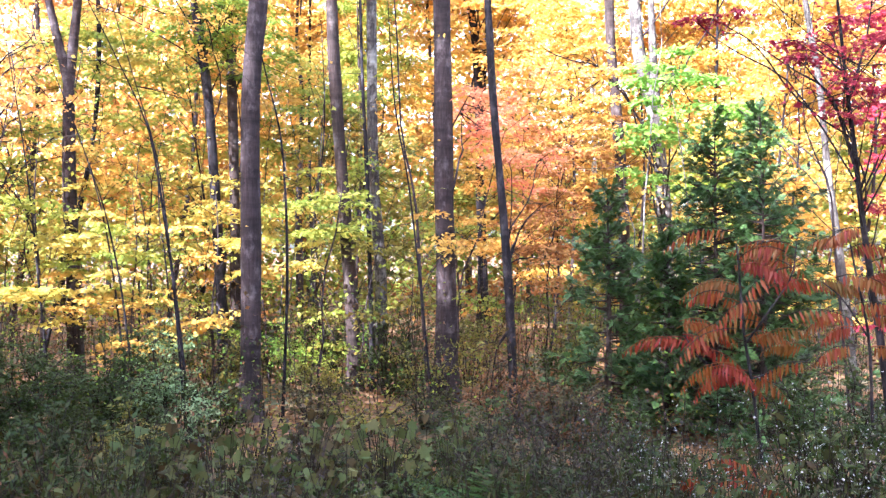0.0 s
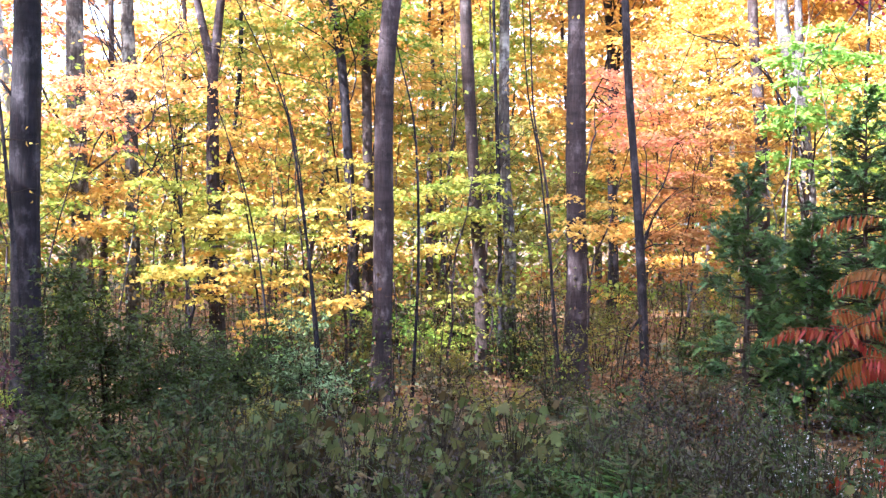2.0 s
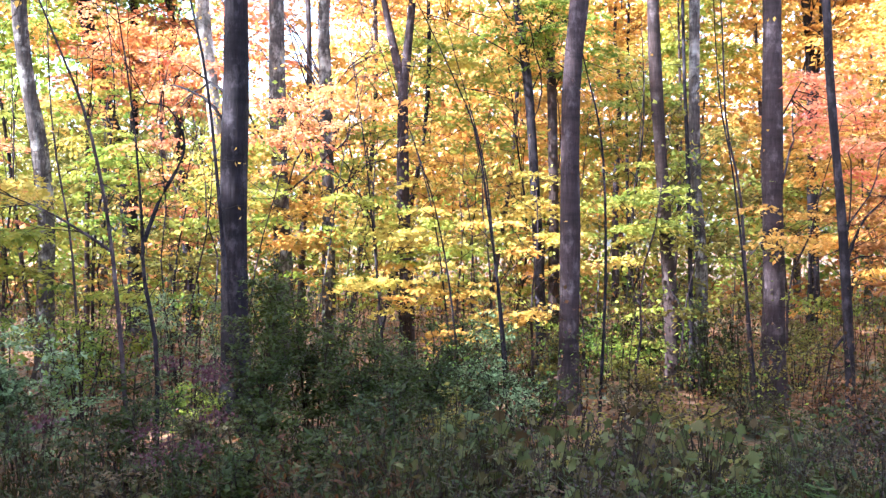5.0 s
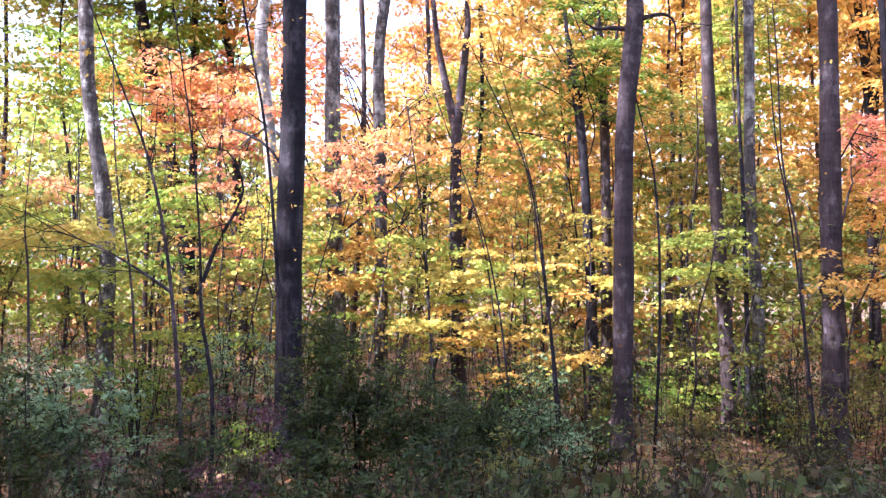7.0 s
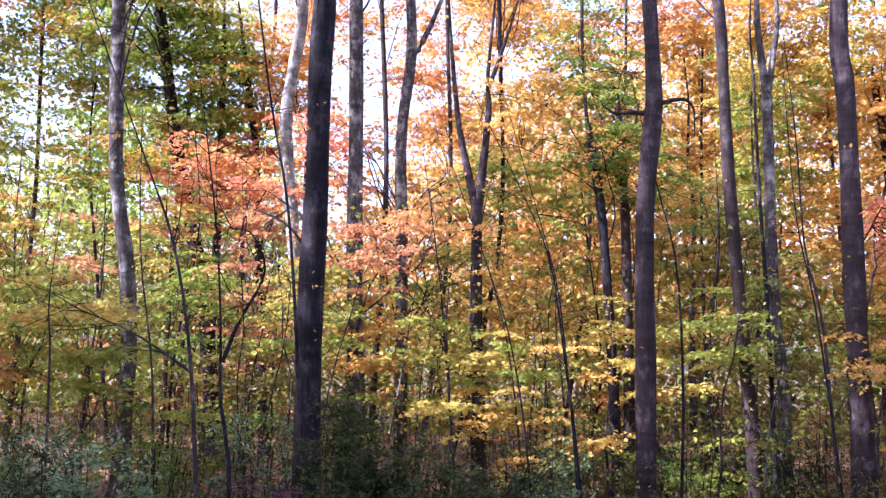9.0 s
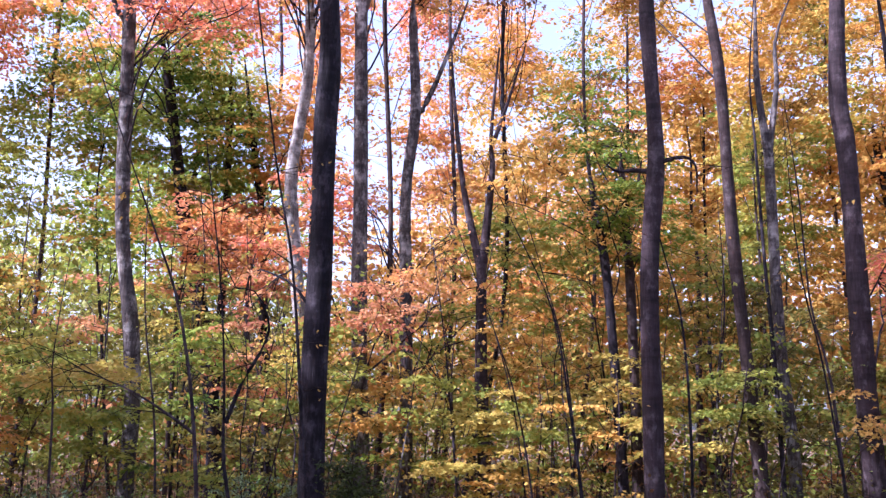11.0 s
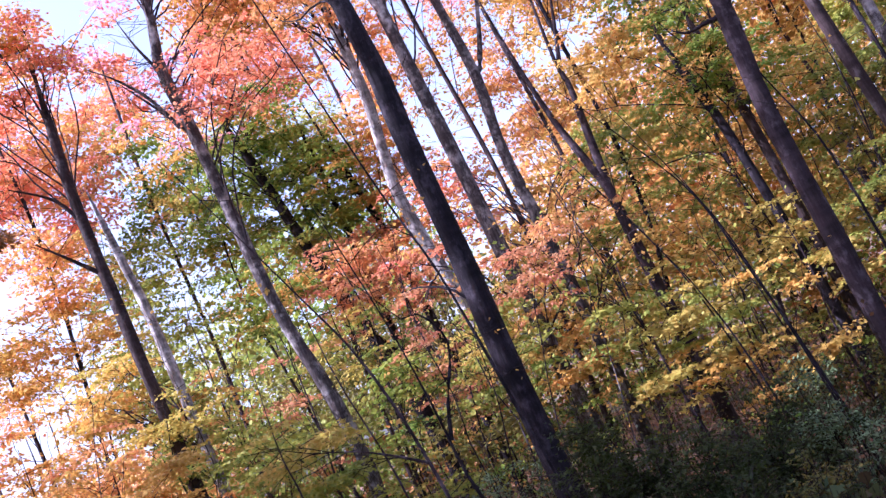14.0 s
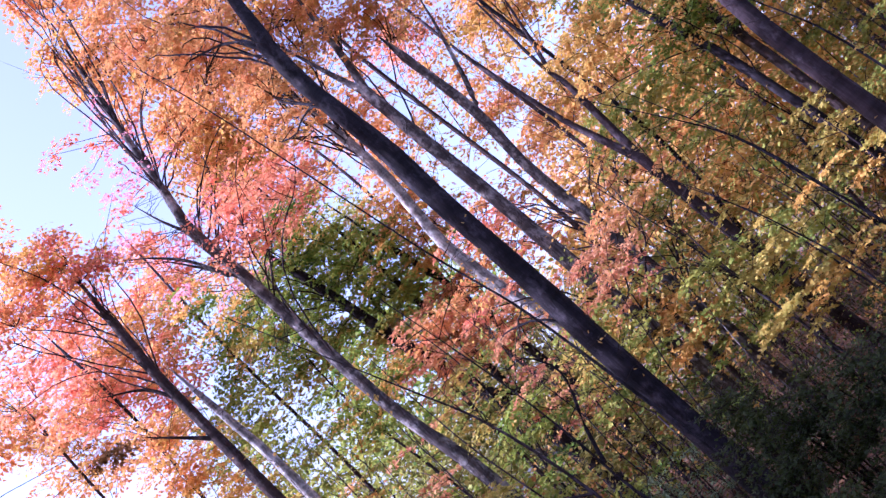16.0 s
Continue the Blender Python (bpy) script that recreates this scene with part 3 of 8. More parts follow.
def thin_saplings():
    """Whip-thin stems that stand all through the understorey."""
    rng = np.random.default_rng(17)
    made = []
    for k in range(9):
        h = rng.uniform(3.0, 6.5)
        t = np.linspace(0, 1, 9)
        bow = rng.normal(0, 0.35, 2)
        line = np.stack([bow[0] * t * t + rng.normal(0, 0.03, 9), bow[1] * t * t + rng.normal(0, 0.03, 9), h * t], -1)
        root = new("sapling")
        tagged(root, "whip-thin sapling with a few yellow leaves", "sapling", "thin saplings")
        build("stem", [tubes(line[None], np.linspace(rng.uniform(0.014, 0.026), 0.004, 9)[None], 6)], BARK[("mottled", "grey", "dark")[k % 3]], root, smooth=True)
        n = 22
        s = line[rng.integers(2, 9, n)]
        a = rng.uniform(0, 2 * np.pi, n)
        e = s + np.stack([np.cos(a), np.sin(a), rng.normal(0.4, 0.3, n)], -1) * rng.uniform(0.2, 0.75, n)[:, None]
        tagged(build("twig_growth", [tubes(np.stack([s, (s + e) / 2 + rng.normal(0, 0.03, s.shape), e], 1), np.tile([0.005, 0.0035, 0.002], (n, 1)), 3)], BARK["twig"], root), kind="stuff")
        pts = np.repeat(e, 5, 0) + rng.normal(0, 0.10, (n * 5, 3))
        build("foliage", [leaves(rng, pts, 0.075, KITE)], LEAF[("gold", "ygreen", "orangegold")[k % 3]], root)
        made.append(root)
    for k in range(72):
        r, b = rng.uniform(12, 27), radians(rng.uniform(-26, 62))
        x, y = -r * math.sin(b), r * math.cos(b)
        m = Matrix.Translation((x, y, float(ground_z(x, y)) - 0.05)) @ pose(0, 0, 0, rng.normal(0, 3), rng.normal(0, 3), rng.uniform(0, 360))
        if k < 9:
            made[k].matrix_basis = m
        else:
            copy_thing(made[k % 9], m)


thin_saplings()


def seedlings():
    """Knee-high seedlings and sprouts over the whole forest floor."""
    rng = np.random.default_rng(41)
    for pal, count, size in (("olive", 170, 0.046), ("litter", 220, 0.05), ("green", 190, 0.046), ("russet", 140, 0.05), ("dark", 300, 0.05), ("herb", 130, 0.05)):
        r, b = 9.8 + 17 * rng.uniform(0, 1, count) ** 1.1, np.radians(rng.uniform(-36, 68, count))
        x, y = -r * np.sin(b), r * np.cos(b)
        foot = np.stack([x, y, ground_z(x, y)], -1)
        h = rng.uniform(0.4, 1.8, count)
        top = foot + np.stack([rng.normal(0, 0.12, count) * h, rng.normal(0, 0.12, count) * h, h], -1)
        mid = (foot + top) / 2 + rng.normal(0, 0.04, (count, 3))
        root = new("seedlings")
        tagged(root, "thin woody seedlings with fading leaves on the forest floor", "seedlings", kind="stuff")
        build("stems", [tubes(np.stack([foot, mid, top], 1), np.tile([0.006, 0.004, 0.002], (count, 1)), 4)], BARK["twig"], root)
        per = 44
        s = rng.uniform(0.2, 1.05, (count, per, 1))
        pts = foot[:, None] * (1 - s) + top[:, None] * s + rng.normal(0, 1, (count, per, 3)) * np.array([0.2, 0.2, 0.05])
        build("foliage", [leaves(rng, pts.reshape(-1, 3), size, KITE)], LEAF[pal], root)


seedlings()

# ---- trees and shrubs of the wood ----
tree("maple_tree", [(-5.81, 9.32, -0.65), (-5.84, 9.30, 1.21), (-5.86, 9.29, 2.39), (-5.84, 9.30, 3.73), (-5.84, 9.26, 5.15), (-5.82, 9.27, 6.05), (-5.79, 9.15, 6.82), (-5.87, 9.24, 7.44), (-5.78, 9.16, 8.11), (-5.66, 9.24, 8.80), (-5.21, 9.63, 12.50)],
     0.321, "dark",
     [("corrust", -7.64, 10.50, 3.29, 0.79, 0.79, 2.00, 9, 0.34, 0.055),
      ("orange", -6.76, 9.71, 8.14, 0.58, 0.44, 1.20, 31, 0.34, 0.060),
      ("orange", -7.28, 9.95, 10.00, 0.84, 0.69, 1.50, 66, 0.35, 0.060)],
     "tall straight maple with dark purple-grey bark", group="forest trees")
# the lighter mottled bark here stands in for sun on the upper trunk
tree("maple_tree", [(-7.48, 13.55, -0.65), (-7.54, 13.52, 1.04), (-7.63, 13.47, 3.48), (-7.68, 13.44, 5.76), (-7.74, 13.37, 8.73)],
     0.321, "mottled",
     [("coral", -8.04, 11.45, 4.10, 0.68, 0.43, 1.50, 6, 0.34, 0.060),
      ("orange", -6.17, 13.64, 3.83, 0.82, 0.46, 2.00, 15, 0.42, 0.069),
      ("orange", -7.38, 14.20, 10.09, 0.81, 0.70, 1.90, 24, 0.45, 0.075)],
     "maple with grey-brown trunk forking high up", group="forest trees", forks=[(0.151, [(-7.74, 13.37, 8.73), (-7.85, 13.30, 9.28), (-7.97, 13.24, 9.90), (-8.15, 13.12, 11.00)]), (0.189, [(-7.74, 13.37, 8.68), (-7.60, 13.45, 9.29), (-7.43, 13.54, 10.31), (-7.20, 13.60, 11.60)])])
tree("beech_tree", [(-7.15, 14.48, -0.65), (-7.19, 14.47, 1.03), (-7.23, 14.43, 3.58), (-7.29, 14.41, 5.67), (-7.24, 14.40, 5.77), (-7.15, 14.46, 7.15), (-7.22, 14.42, 8.72), (-7.24, 14.40, 9.51)],
     0.246, "mottled",
     [("coral", -9.03, 15.92, 4.98, 0.93, 0.80, 1.91, 9, 0.51, 0.084),
      ("orange", -9.99, 16.15, 5.32, 0.82, 0.64, 1.91, 11, 0.51, 0.084),
      ("orange", -10.00, 16.51, 6.25, 0.88, 0.68, 1.91, 12, 0.54, 0.089),
      ("coral", -10.35, 16.38, 6.28, 0.99, 0.85, 1.91, 13, 0.54, 0.089),
      ("orangegold", -8.62, 15.85, 4.19, 0.91, 0.78, 1.91, 9, 0.51, 0.082),
      ("orangegold", -9.82, 18.70, 6.17, 0.96, 0.73, 1.91, 4, 0.59, 0.097),
      ("orange", -9.57, 18.76, 6.21, 1.07, 0.92, 1.91, 4, 0.59, 0.097),
      ("gold", -7.85, 17.64, 5.13, 0.89, 0.68, 1.91, 9, 0.55, 0.091),
      ("orangegold", -7.99, 17.80, 5.46, 0.99, 0.85, 1.91, 19, 0.55, 0.091)] + [
      ("yellow", -6.53, 17.51, 4.07, 0.80, 0.61, 1.91, 10, 0.49, 0.081),
      ("ygreen", -6.97, 18.30, 5.61, 0.99, 0.85, 1.91, 25, 0.55, 0.091)],
     "sunlit beech trunk with whitish patches and a side limb", group="forest trees", forks=[(0.128, [(-7.12, 14.46, 7.05), (-6.84, 14.59, 7.71), (-6.50, 14.74, 8.71), (-6.30, 14.83, 9.39)])])
tree("maple_tree", [(-5.65, 14.30, -0.65), (-5.68, 14.29, 0.89), (-5.74, 14.27, 2.38), (-5.75, 14.26, 4.18)],
     0.253, "grey",
     [],
     "maple trunk splitting into two upright limbs", group="forest trees", forks=[(0.160, [(-5.75, 14.26, 4.13), (-5.94, 14.18, 5.02), (-6.08, 14.13, 5.79), (-6.20, 14.05, 7.09), (-6.26, 14.02, 8.04)]), (0.169, [(-5.75, 14.26, 4.13), (-5.65, 14.30, 5.22), (-5.59, 14.32, 5.98), (-5.61, 14.29, 6.56), (-5.49, 14.34, 8.13)]), (0.094, [(-5.61, 14.29, 6.26), (-5.33, 14.40, 7.17), (-5.07, 14.49, 8.11)])])
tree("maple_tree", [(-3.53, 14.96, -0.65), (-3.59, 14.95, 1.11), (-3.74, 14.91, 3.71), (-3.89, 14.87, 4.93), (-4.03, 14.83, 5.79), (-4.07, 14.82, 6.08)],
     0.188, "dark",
     [("orangegold", -5.01, 14.04, 5.95, 0.76, 0.65, 1.33, 27, 0.42, 0.069),
      ("orangegold", -3.70, 14.97, 5.02, 0.70, 0.53, 1.33, 13, 0.43, 0.071),
      ("green", -3.98, 14.80, 5.37, 0.78, 0.66, 1.33, 24, 0.43, 0.071)],
     "slim dark maple leaning slightly", group="forest trees")
tree("maple_tree", [(-3.49, 15.69, -0.65), (-3.50, 15.68, 1.09), (-3.54, 15.67, 3.61), (-3.63, 15.65, 5.37), (-3.65, 15.65, 5.76), (-3.69, 15.64, 6.43)],
     0.196, "brown",
     [("orangegold", -4.68, 15.84, 6.44, 0.74, 0.57, 1.33, 12, 0.45, 0.075),
      ("green", -4.19, 15.76, 6.63, 0.83, 0.71, 1.33, 25, 0.45, 0.075),
      ("green", -3.51, 15.93, 5.06, 0.83, 0.71, 1.33, 25, 0.45, 0.075),
      ("orangegold", -3.75, 15.69, 5.15, 0.74, 0.57, 1.33, 12, 0.45, 0.075),
      ("orangegold", -4.01, 16.88, 6.04, 0.80, 0.62, 1.33, 9, 0.50, 0.081)],
     "slim brown maple with upright limbs", group="forest trees", forks=[(0.098, [(-3.60, 15.66, 5.07), (-3.42, 15.70, 5.76), (-3.32, 15.72, 6.24)])])
tree("maple_tree", [(-2.43, 11.75, -0.65), (-2.40, 11.71, -0.47), (-2.42, 11.71, 0.95), (-2.43, 11.71, 3.46), (-2.33, 11.73, 4.84), (-2.31, 11.70, 5.36), (-2.37, 11.69, 6.96), (-2.37, 11.69, 7.80), (-2.37, 11.69, 9.50)],
     0.263, "grey",
     [],
     "tall grey maple with a crooked dead limb", group="forest trees", forks=[(0.080, [(-2.34, 11.70, 4.89), (-2.59, 11.65, 4.92), (-2.80, 11.60, 4.92), (-2.95, 11.56, 5.04)]), (0.073, [(-2.31, 11.70, 4.98), (-2.13, 11.74, 5.05), (-1.92, 11.77, 5.06), (-1.81, 11.79, 4.92), (-1.81, 11.79, 4.57)])])
tree("maple_tree", [(-1.37, 14.44, -0.65), (-1.32, 14.39, -0.32), (-1.40, 14.38, 0.52), (-1.55, 14.37, 2.54), (-1.70, 14.35, 4.68), (-1.65, 14.33, 5.12), (-1.77, 14.32, 6.97), (-1.93, 14.30, 8.44), (-1.98, 14.29, 9.00)],
     0.221, "brown",
     [("gold", -3.37, 15.64, 10.05, 0.81, 0.70, 1.90, 23, 0.45, 0.075),
      ("ygold", -3.15, 15.93, 10.06, 0.73, 0.56, 1.90, 14, 0.45, 0.075)],
     "slightly bent brown-barked maple", group="forest trees")
tree("birch_tree", [(-1.02, 14.97, -0.65), (-1.00, 14.91, 1.18), (-1.12, 14.90, 2.74), (-1.15, 14.90, 5.20), (-1.15, 14.88, 5.93)],
     0.210, "mottled",
     [],
     "mottled grey trunk with lichen, forking above", group="forest trees", forks=[(0.137, [(-1.16, 14.88, 5.88), (-1.27, 14.87, 7.08), (-1.26, 14.87, 7.96), (-1.23, 14.88, 9.06)]), (0.110, [(-1.14, 14.88, 5.93), (-0.98, 14.89, 7.04), (-0.96, 14.90, 7.81), (-0.57, 14.91, 8.82)])])
tree("young_maple_tree", [(-1.09, 14.46, -0.65), (-1.17, 14.40, 2.54), (-1.25, 14.39, 4.23), (-1.30, 14.39, 5.95), (-1.34, 14.39, 7.00), (-1.24, 14.55, 8.40)],
     0.078, "dark",
     [],
     "thin dark stem close beside a mottled trunk", group="forest trees")
tree("maple_tree", [(0.05, 13.80, -0.65), (0.04, 13.74, 1.24), (0.01, 13.74, 2.48), (-0.02, 13.74, 5.39), (-0.09, 13.72, 6.30), (-0.01, 13.72, 8.04), (0.04, 13.72, 9.00)],
     0.319, "grey",
     [("coral", 0.69, 14.98, 3.80, 0.55, 0.64, 1.50, 19, 0.42, 0.069)],
     "straight grey maple with smooth bark", group="forest trees")
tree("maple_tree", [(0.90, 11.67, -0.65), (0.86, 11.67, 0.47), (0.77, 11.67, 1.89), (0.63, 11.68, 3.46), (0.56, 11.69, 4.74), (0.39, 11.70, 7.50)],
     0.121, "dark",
     [("coral", 1.15, 12.95, 2.79, 0.47, 0.32, 1.20, 14, 0.36, 0.060),
      ("rust", 1.46, 12.92, 1.69, 0.71, 0.63, 2.00, 26, 0.36, 0.060)],
     "slender dark maple leaning a little", group="forest trees", forks=[(0.043, [(0.85, 11.67, 0.61), (0.68, 11.68, 0.33), (0.60, 11.68, -0.17)]), (0.043, [(0.80, 11.67, 1.39), (1.00, 11.66, 1.89), (1.25, 11.63, 2.17)])])
tree("maple_tree", [(3.50, 17.66, -0.65), (3.48, 17.66, 0.32), (3.44, 17.67, 2.26), (3.35, 17.69, 3.76), (3.22, 17.71, 5.28), (3.17, 17.72, 6.36), (3.04, 17.74, 9.00)],
     0.252, "brown",
     [("gold", 3.15, 19.89, 9.53, 1.02, 0.88, 1.90, 31, 0.56, 0.093)],
     "brown maple trunk behind a cedar", group="forest trees")
tree("birch_tree", [(4.03, 16.52, -0.65), (4.00, 16.52, 0.40), (3.97, 16.53, 2.01), (3.79, 16.57, 3.83), (3.50, 16.63, 5.16), (3.43, 16.65, 6.07), (3.18, 16.70, 9.00)],
     0.290, "mottled",
     [("bright", 3.68, 14.54, 4.44, 0.73, 0.41, 1.00, 14, 0.42, 0.100),
      ("bright", 3.56, 14.57, 3.61, 0.55, 0.37, 1.00, 8, 0.42, 0.100),
      ("bright", 3.26, 14.64, 2.95, 0.37, 0.27, 0.80, 6, 0.42, 0.100),
      ("orangegold", 2.27, 15.92, 4.29, 0.81, 0.70, 1.90, 19, 0.45, 0.075),
      ("gold", 1.97, 15.60, 4.52, 0.73, 0.56, 1.90, 9, 0.45, 0.075),
      ("ygold", 5.14, 15.39, 6.99, 0.73, 0.56, 1.90, 13, 0.45, 0.075)],
     "sunlit mottled trunk with peeling patches", group="forest trees", forks=[(0.228, [(3.85, 16.56, 3.53), (3.77, 16.58, 4.64), (3.72, 16.59, 6.05), (3.68, 16.60, 7.07)])])
tree("maple_tree", [(1.08, 23.98, -0.65), (0.96, 23.98, 3.66), (0.89, 23.98, 6.29), (0.70, 23.99, 8.04), (0.60, 23.99, 9.00)],
     0.263, "dark",
     [("orange", 1.92, 22.65, 4.73, 1.00, 0.76, 1.90, 8, 0.61, 0.100),
      ("orangegold", 1.71, 23.76, 6.89, 1.21, 1.04, 1.90, 30, 0.67, 0.110),
      ("gold", 1.26, 23.83, 7.09, 1.09, 0.83, 1.90, 18, 0.67, 0.110),
      ("gold", 2.21, 23.97, 7.81, 1.10, 0.84, 1.90, 12, 0.67, 0.111),
      ("orangegold", 1.43, 24.06, 8.34, 1.22, 1.05, 1.90, 36, 0.67, 0.111),
      ("gold", 1.62, 22.52, 9.78, 1.14, 0.99, 1.90, 34, 0.63, 0.104),
      ("ygold", 1.51, 22.48, 9.84, 1.03, 0.79, 1.90, 14, 0.63, 0.104)],
     "dark trunk deep in golden leaves", group="forest trees")
tree("birch_tree", [(5.72, 12.77, -0.65), (5.53, 12.86, 1.29), (5.36, 12.93, 2.71), (5.26, 12.97, 3.90), (5.09, 13.04, 5.10), (4.74, 13.21, 8.00)],
     0.119, "mottled",
     [("bright", 4.42, 14.34, 3.44, 0.55, 0.46, 1.00, 10, 0.42, 0.100)],
     "pale thin trunk among red leaves", group="forest trees")
tree("red_maple_tree", [(3.56, 7.15, -0.62), (3.44, 7.22, 0.64), (3.31, 7.28, 1.69), (3.24, 7.31, 2.41), (3.17, 7.35, 3.13), (3.13, 7.36, 3.58), (3.01, 7.41, 5.00)],
     0.078, "dark",
     [("red", 3.30, 7.35, 3.05, 0.30, 0.62, 0.60, 15, 0.23, 0.042),
      ("red", 3.52, 7.25, 2.55, 0.16, 0.40, 0.50, 7, 0.20, 0.042),
      ("red", 2.24, 7.65, 3.47, 0.24, 0.07, 0.30, 4, 0.19, 0.040),
      ("red", 2.72, 7.50, 3.22, 0.20, 0.12, 0.35, 4, 0.19, 0.040),
      ("red", 3.90, 7.05, 3.20, 0.35, 0.40, 0.60, 10, 0.24, 0.042),
      ("red", 3.47, 7.26, 1.95, 0.10, 0.10, 0.30, 2, 0.20, 0.040),
      ("red", 3.43, 7.25, 0.95, 0.12, 0.08, 0.40, 2, 0.20, 0.040)],
     "young red maple with crimson leaves and dark stem", group="forest trees", forks=[(0.029, [(3.25, 7.31, 2.23), (3.08, 7.38, 2.82), (2.81, 7.49, 3.06), (2.44, 7.62, 3.37)]), (0.029, [(3.20, 7.33, 2.77), (3.31, 7.28, 3.20), (3.36, 7.26, 3.55)])])
tree("young_maple_tree", [(4.07, 9.14, -0.65), (3.89, 9.21, 1.61), (3.84, 9.23, 2.22), (3.61, 9.33, 3.08), (3.60, 9.33, 3.42), (3.81, 9.19, 4.82)],
     0.034, "grey",
     [],
     "thin pale sapling among red leaves", group="forest trees", flare=False)
tree("maple_tree", [(-10.15, 11.04, -0.65), (-10.15, 11.04, 0.87), (-10.14, 11.04, 1.73), (-10.23, 10.97, 3.01), (-10.26, 10.89, 3.16), (-10.41, 10.80, 4.72), (-10.40, 10.76, 4.84), (-10.48, 10.68, 7.87), (-10.56, 10.46, 8.10), (-10.47, 10.54, 9.08), (-10.35, 10.63, 9.93), (-10.33, 10.69, 10.15), (-9.83, 11.21, 14.50)],
     0.265, "mottled",
     [("coral", -8.91, 10.59, 8.00, 0.94, 0.51, 1.60, 29, 0.39, 0.064),
      ("coral", -9.86, 11.11, 8.50, 1.19, 0.64, 1.80, 28, 0.42, 0.069),
      ("pink", -11.71, 10.90, 12.07, 0.81, 0.70, 1.90, 5, 0.45, 0.075),
      ("coral", -11.87, 11.22, 12.16, 0.73, 0.56, 1.90, 3, 0.45, 0.075),
      ("coral", -11.40, 10.93, 10.01, 0.73, 0.56, 1.90, 3, 0.45, 0.075),
      ("pink", -11.02, 11.60, 10.19, 0.81, 0.70, 1.90, 4, 0.45, 0.075),
      ("coral", -10.50, 11.10, 11.45, 0.73, 0.56, 1.90, 3, 0.45, 0.075),
      ("pink", -11.05, 11.57, 11.64, 0.81, 0.70, 1.90, 4, 0.45, 0.075),
      ("orangegold", -9.93, 12.06, 10.19, 0.73, 0.56, 1.90, 16, 0.45, 0.075)] + [
      ("orange", -10.21, 12.32, 10.45, 0.81, 0.70, 1.90, 42, 0.45, 0.075),
      ("orange", -10.26, 12.27, 12.14, 0.81, 0.70, 1.90, 36, 0.45, 0.075),
      ("orangegold", -10.77, 12.14, 13.47, 0.73, 0.56, 1.90, 16, 0.45, 0.075),
      ("orange", -10.50, 12.07, 13.58, 0.81, 0.70, 1.90, 42, 0.45, 0.075),
      ("orange", -10.26, 12.28, 15.65, 0.81, 0.70, 1.90, 36, 0.45, 0.075),
      ("orangegold", -10.24, 12.49, 15.96, 0.73, 0.56, 1.90, 21, 0.45, 0.075),
      ("gold", -10.39, 12.44, 10.13, 0.73, 0.56, 1.90, 13, 0.45, 0.075),
      ("gold", -9.18, 12.37, 11.81, 0.73, 0.56, 1.90, 15, 0.45, 0.075),
      ("orange", -9.54, 12.84, 15.37, 0.81, 0.70, 1.90, 35, 0.45, 0.075)] + [
      ("orange", -9.50, 12.14, 15.39, 0.73, 0.56, 1.90, 13, 0.45, 0.075)],
     "pale grey maple with a long bare side limb", group="forest trees", forks=[(0.082, [(-10.53, 10.49, 7.96), (-10.74, 10.28, 8.64), (-11.00, 10.00, 9.13), (-11.24, 9.73, 9.45)]), (0.073, [(-10.48, 10.54, 8.96), (-10.64, 10.37, 9.56), (-10.74, 10.27, 10.11)]), (0.082, [(-10.50, 10.66, 7.82), (-10.77, 10.39, 8.46), (-11.04, 10.11, 9.05)])])
tree("beech_tree", [(-8.90, 14.48, -0.65), (-9.14, 14.31, 2.00), (-9.31, 14.19, 3.86), (-9.30, 14.21, 4.14), (-9.51, 14.06, 5.85), (-9.49, 14.05, 5.95), (-9.41, 14.10, 7.06), (-9.39, 14.15, 7.26), (-9.25, 14.06, 7.91), (-9.27, 14.19, 8.21), (-9.26, 14.06, 9.32), (-9.37, 14.13, 9.49), (-9.67, 14.43, 12.00)],
     0.279, "pale",
     [("orangegold", -10.91, 13.05, 12.30, 0.73, 0.56, 1.90, 21, 0.45, 0.075),
      ("orangegold", -9.45, 12.91, 10.03, 0.81, 0.70, 1.90, 24, 0.45, 0.075),
      ("orange", -9.39, 12.96, 11.77, 0.81, 0.70, 1.90, 29, 0.45, 0.075),
      ("orange", -9.41, 12.94, 13.44, 0.81, 0.70, 1.90, 29, 0.45, 0.075),
      ("orangegold", -8.39, 13.62, 10.90, 0.81, 0.70, 1.90, 35, 0.45, 0.075),
      ("orange", -9.01, 13.82, 11.02, 0.73, 0.56, 1.90, 13, 0.45, 0.075),
      ("orange", -8.64, 13.46, 12.46, 0.81, 0.70, 1.90, 34, 0.45, 0.075),
      ("orangegold", -8.02, 13.73, 13.03, 0.73, 0.56, 1.90, 14, 0.45, 0.075),
      ("orange", -7.57, 14.10, 11.63, 0.81, 0.70, 1.90, 36, 0.45, 0.075)] + [
      ("orange", -8.03, 14.59, 13.18, 0.73, 0.56, 1.90, 12, 0.45, 0.075)],
     "sunlit beech with whitish patches, leaning behind a dark trunk", group="forest trees")
